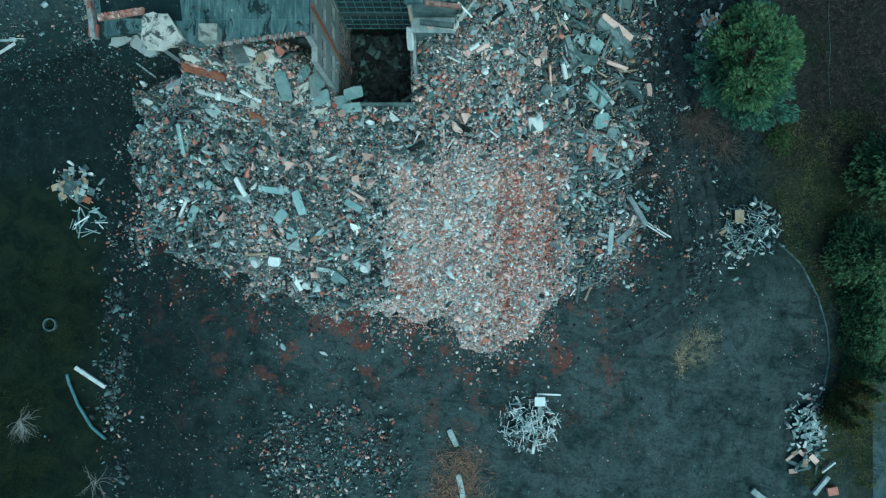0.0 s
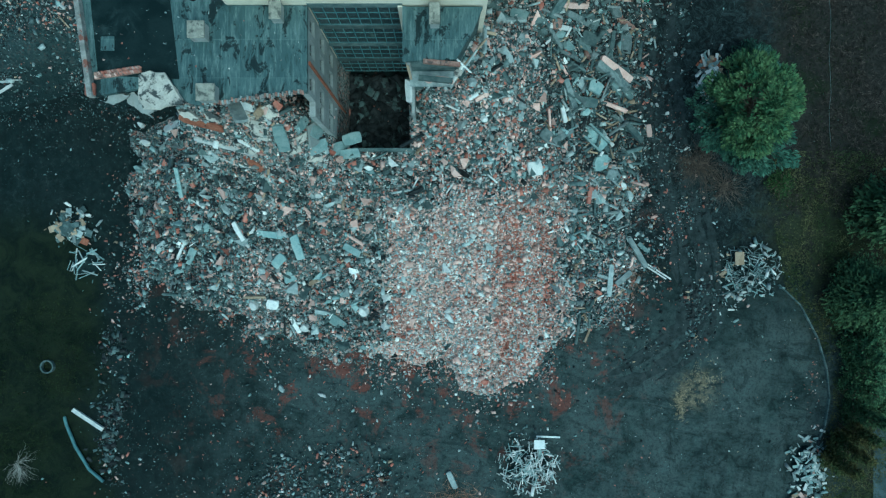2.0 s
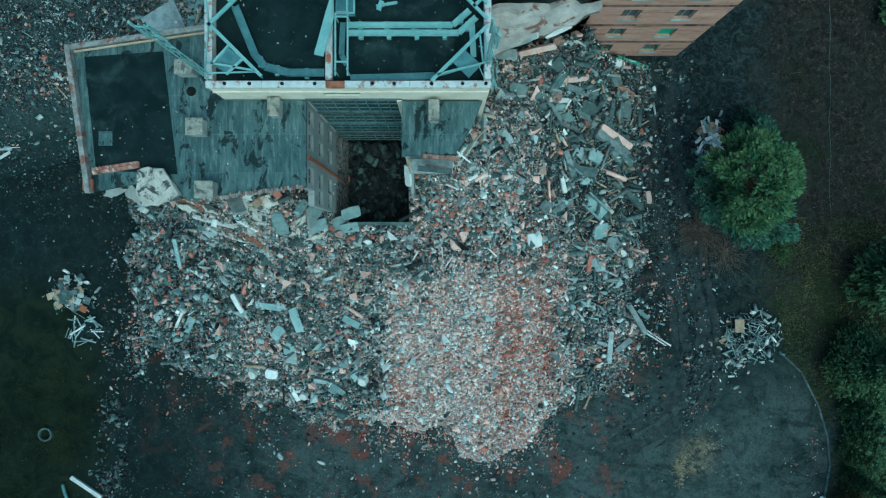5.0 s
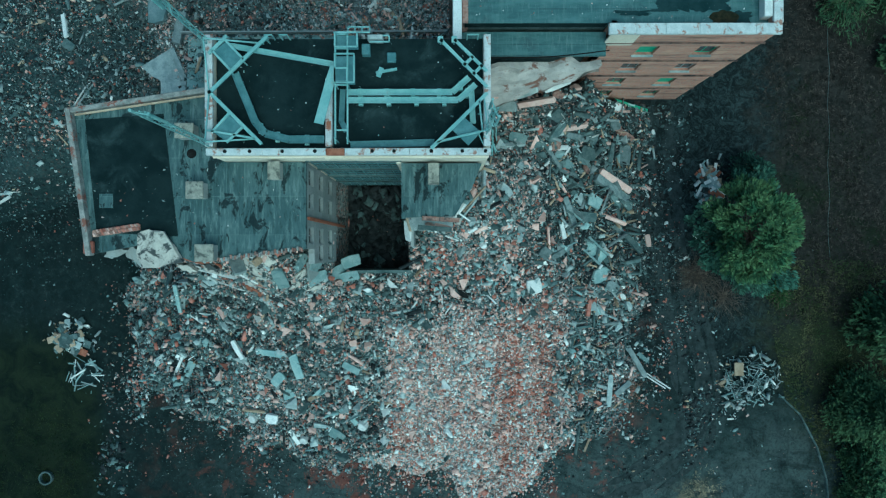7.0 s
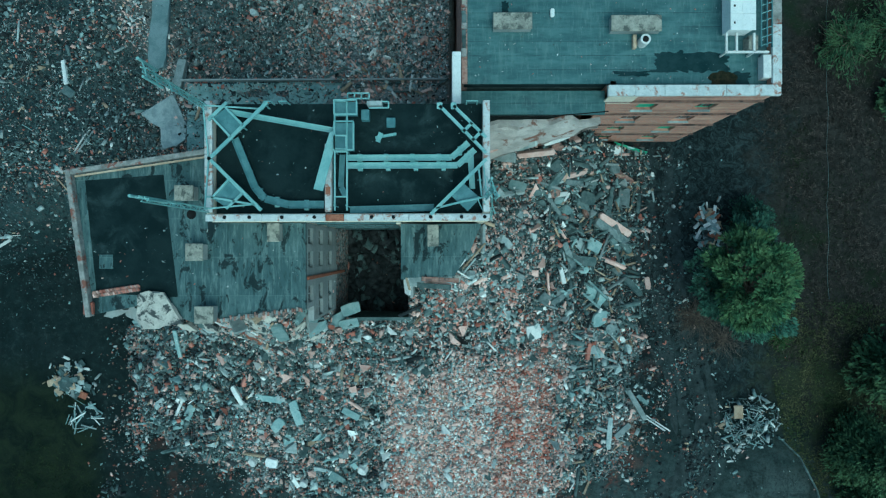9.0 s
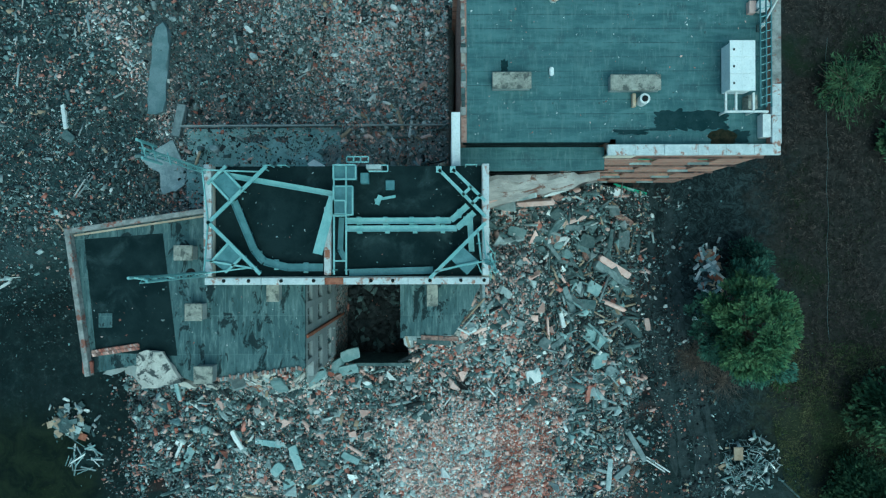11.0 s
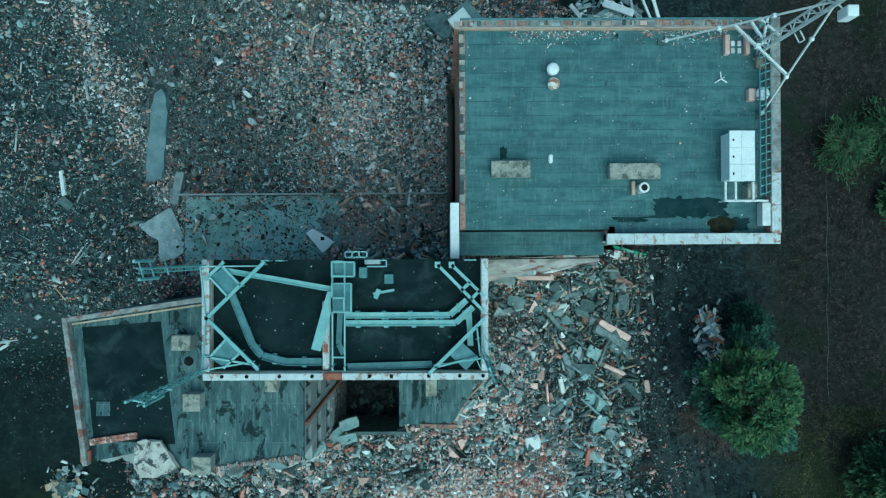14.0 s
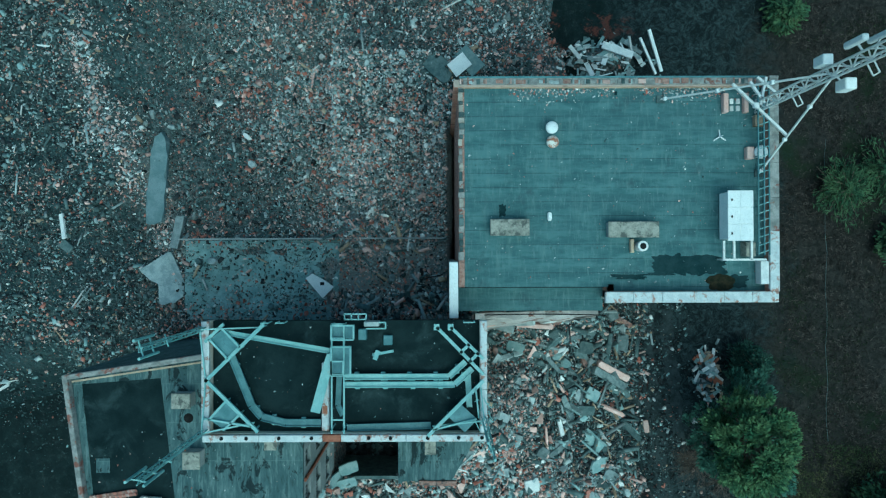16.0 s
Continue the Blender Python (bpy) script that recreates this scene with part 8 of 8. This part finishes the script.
for k, (x, y, h) in enumerate(((40.6, -11.9, 6.0), (40.0, -13.6, 6.2), (39.2, -15.2, 6.0), (38.4, -16.6, 5.6))):
    conifer("cypress", x, y, h, 1.15, 3400, NEEDLEB if k else NEEDLED, "columnar cypress with browning foliage", 40 + k, power=0.35, spray=(0.18, 0.4), lean=1.1)


def brush(name, x, y, radius, count, material, label, seed, rise=0.5, arc=(0, math.tau)):
    """A bare shrub or a heap of cut branches: curved thin stems that fork."""
    r = random.Random(seed)
    bm = bmesh.new()
    for _ in range(count):
        a = r.uniform(*arc)
        l = radius * r.uniform(0.5, 1.05)
        p = Vector((x + r.uniform(-0.15, 0.15) * radius, y + r.uniform(-0.15, 0.15) * radius, 0.05))
        th = 0.026
        up = r.uniform(0.2, 1.0) * rise
        for s in range(5):
            a += r.uniform(-0.35, 0.35)
            q = p + Vector((math.cos(a), math.sin(a), up * (1 - s * 0.45))) * l / 5
            q.z = max(q.z, 0.04)
            tube(bm, p, q, th, th * 0.8, n=4, caps=False)
            if s > 0:
                e = a + r.choice((-1, 1)) * r.uniform(0.4, 0.9)
                tube(bm, q, q + Vector((math.cos(e), math.sin(e), 0.25 * up)) * l * r.uniform(0.12, 0.3), th * 0.6, th * 0.3, n=4, caps=False)
            p, th = q, th * 0.8
    return solid(name, bm, material, label, "shrub", kind="stuff")


brush("branch_heap", -42.6, -17.4, 2.2, 40, GREYTWIG, "grey cut branches lying in the grass", 3, 0.3, (-2.6, 1.0))
brush("bare_sapling", -34.9, -23.6, 2.6, 16, GREYTWIG, "bare pale sapling lying in the grass", 4, 0.4)
brush("branch_heap", 18.5, 1.0, 2.2, 60, TWIG, "dry branches at the foot of the rubble", 7, 0.35)
brush("branch_heap", 18.0, 10.5, 2.2, 40, GREYTWIG, "dry branches at the foot of the rubble", 8, 0.5)
GREENLEAF = surface("fresh_leaves", (0.024, 0.046, 0.016), (0.048, 0.078, 0.024), 1.5, rough=0.7, vary=0.4, island=True, bump=0.0)
conifer("leafy_shrub", 33.6, 10.6, 1.6, 1.8, 700, GREENLEAF, "small shrub with bright green leaves", 61, power=0.5, spray=(0.18, 0.35))


def ground_stuff(name, label, count, x0, x1, y0, y1, chance, seed, material, length, width, rise, lift=0.04, over=None):
    """Blades, straw or twigs strewn on the ground."""
    r = np.random.RandomState(seed)
    x, y = r.uniform(x0, x1, count), r.uniform(y0, y1, count)
    k = r.rand(count) < chance(x, y)
    x, y = x[k], y[k]
    n = len(x)
    a = r.uniform(0, math.tau, n)
    out = np.stack((np.cos(a), np.sin(a), r.uniform(0, rise, n)), -1)
    l = r.uniform(*length, n)
    pos = np.stack((x, y, lift + 0.5 * l * out[:, 2] + (over(x, y) if over else 0)), -1)
    up = np.stack((r.normal(0, 0.4, n), r.normal(0, 0.4, n), np.ones(n)), -1)
    holder = leaf_mesh(name, material, pos, out, up, l, np.maximum(l * r.uniform(*width, n), 0.012), None)
    tagged(holder, label, name.replace("_", " "), kind="stuff")


brush("bare_shrub", 26.0, 12.4, 2.8, 130, TWIGD, "leafless brown shrub beside the track", 62, 0.7)
brush("bare_shrub", 28.3, 10.4, 2.6, 90, TWIGD, "leafless brown shrub under the trees", 63, 0.6)
brush("bare_shrub", 24.9, 12.8, 1.8, 70, TWIGD, "leafless brown shrub beside the track", 64, 0.6)
clump = lambda x, y, c, s: smooth((grid_noise(x, y, c, s) - 0.35) / 0.3)
ground_stuff("grass", "short dark mossy grass", 42000, -48, -32, -32, 8, lambda x, y: smooth((1 - y + 8 * (grid_noise(x, y, 4, 70) - 0.5)) / 8) * smooth((-33.5 - x + 5 * (grid_noise(x, y, 3, 71) - 0.5)) / 7) * (0.25 + 0.75 * clump(x, y, 3.0, 72)), 1, GRASSM, (0.12, 0.4), (0.1, 0.25), 0.8)
ground_stuff("grass", "dull green grass verge", 80000, 27, 48, -24, 14, lambda x, y: (x > np.interp(-y, (-14, -8, 0, 3, 8, 12, 24), (31, 33, 34.5, 37, 39.2, 39.2, 35))) * (0.2 + 0.8 * clump(x, y, 2.5, 73)), 2, VERGE, (0.12, 0.4), (0.1, 0.25), 0.8)
ground_stuff("woodland_litter", "brown twigs and dead leaves under the trees", 90000, 29, 56, 8, 66, lambda x, y: smooth((x - 30 - 4 * grid_noise(x, y, 4, 74)) / 4) * (0.2 + 0.8 * clump(x, y, 1.6, 75)), 3, LITTER, (0.1, 0.5), (0.08, 0.3), 0.3)
ground_stuff("dead_grass", "matted dead grass and moss", 16000, 29, 56, 8, 66, lambda x, y: smooth((x - 31) / 4) * clump(x, y, 5.0, 76) ** 2, 4, GRASSM, (0.15, 0.5), (0.08, 0.2), 0.6)
ground_stuff("straw_patch", "flattened patch of dry yellow grass on the yard", 13000, 22, 30, -15, -6, lambda x, y: np.clip(1.5 * (blob(x, y, 24.2, -11.2, 0.9, 1.6) + 0.5 * blob(x, y, 26.6, -9.0, 1.5, 2.1)) * (0.35 + 0.65 * clump(x, y, 0.8, 78)) - 0.15, 0, 1), 5, STRAW, (0.1, 0.38), (0.05, 0.14), 0.25)
ground_stuff("branch_heap", "tangle of dry brown branches on the yard", 5200, -3, 6, -30, -17, lambda x, y: np.clip(blob(x, y, 1.6, -22, 2.0, 2.2) + blob(x, y, 1.0, -25.5, 2.6, 2.4), 0, 1), 6, TWIG, (0.4, 1.6), (0.02, 0.05), 0.5)
ground_stuff("fallen_branches", "fallen bare branches on the wood floor", 900, 34, 56, 10, 64, lambda x, y: clump(x, y, 6.0, 79), 7, LITTER, (0.8, 2.4), (0.012, 0.03), 0.12)
ground_stuff("rebar", "thin bent steel rods sticking out of the rubble", 900, -29, 20, -8, 27, lambda x, y: on_south(x, y) * ~built_on(x, y) * (0.3 + 0.7 * smooth((x - 6) / 6)), 8, GREYTWIG, (0.6, 2.4), (0.012, 0.028), 0.35, 0.15, height)
ground_stuff("rebar", "thin bent steel rods in the rubble field", 500, -50, 10, 26, 62, lambda x, y: on_north(x, y) * ~built_on(x, y), 9, GREYTWIG, (0.6, 2.2), (0.012, 0.028), 0.3, 0.12, height)
cable = thing("loose_cable", "thin pale cable lying across the wood floor", "cable")
for k in range(16):
    bm = bmesh.new()
    ya, yb = 14.3 + k * 1.9, 14.3 + (k + 1) * 1.9
    tube(bm, (38.9 + 0.12 * math.sin(ya), ya, 0.12), (38.9 + 0.12 * math.sin(yb), yb, 0.12), 0.016, n=5)
    part("length", bm, CONCD, cable)
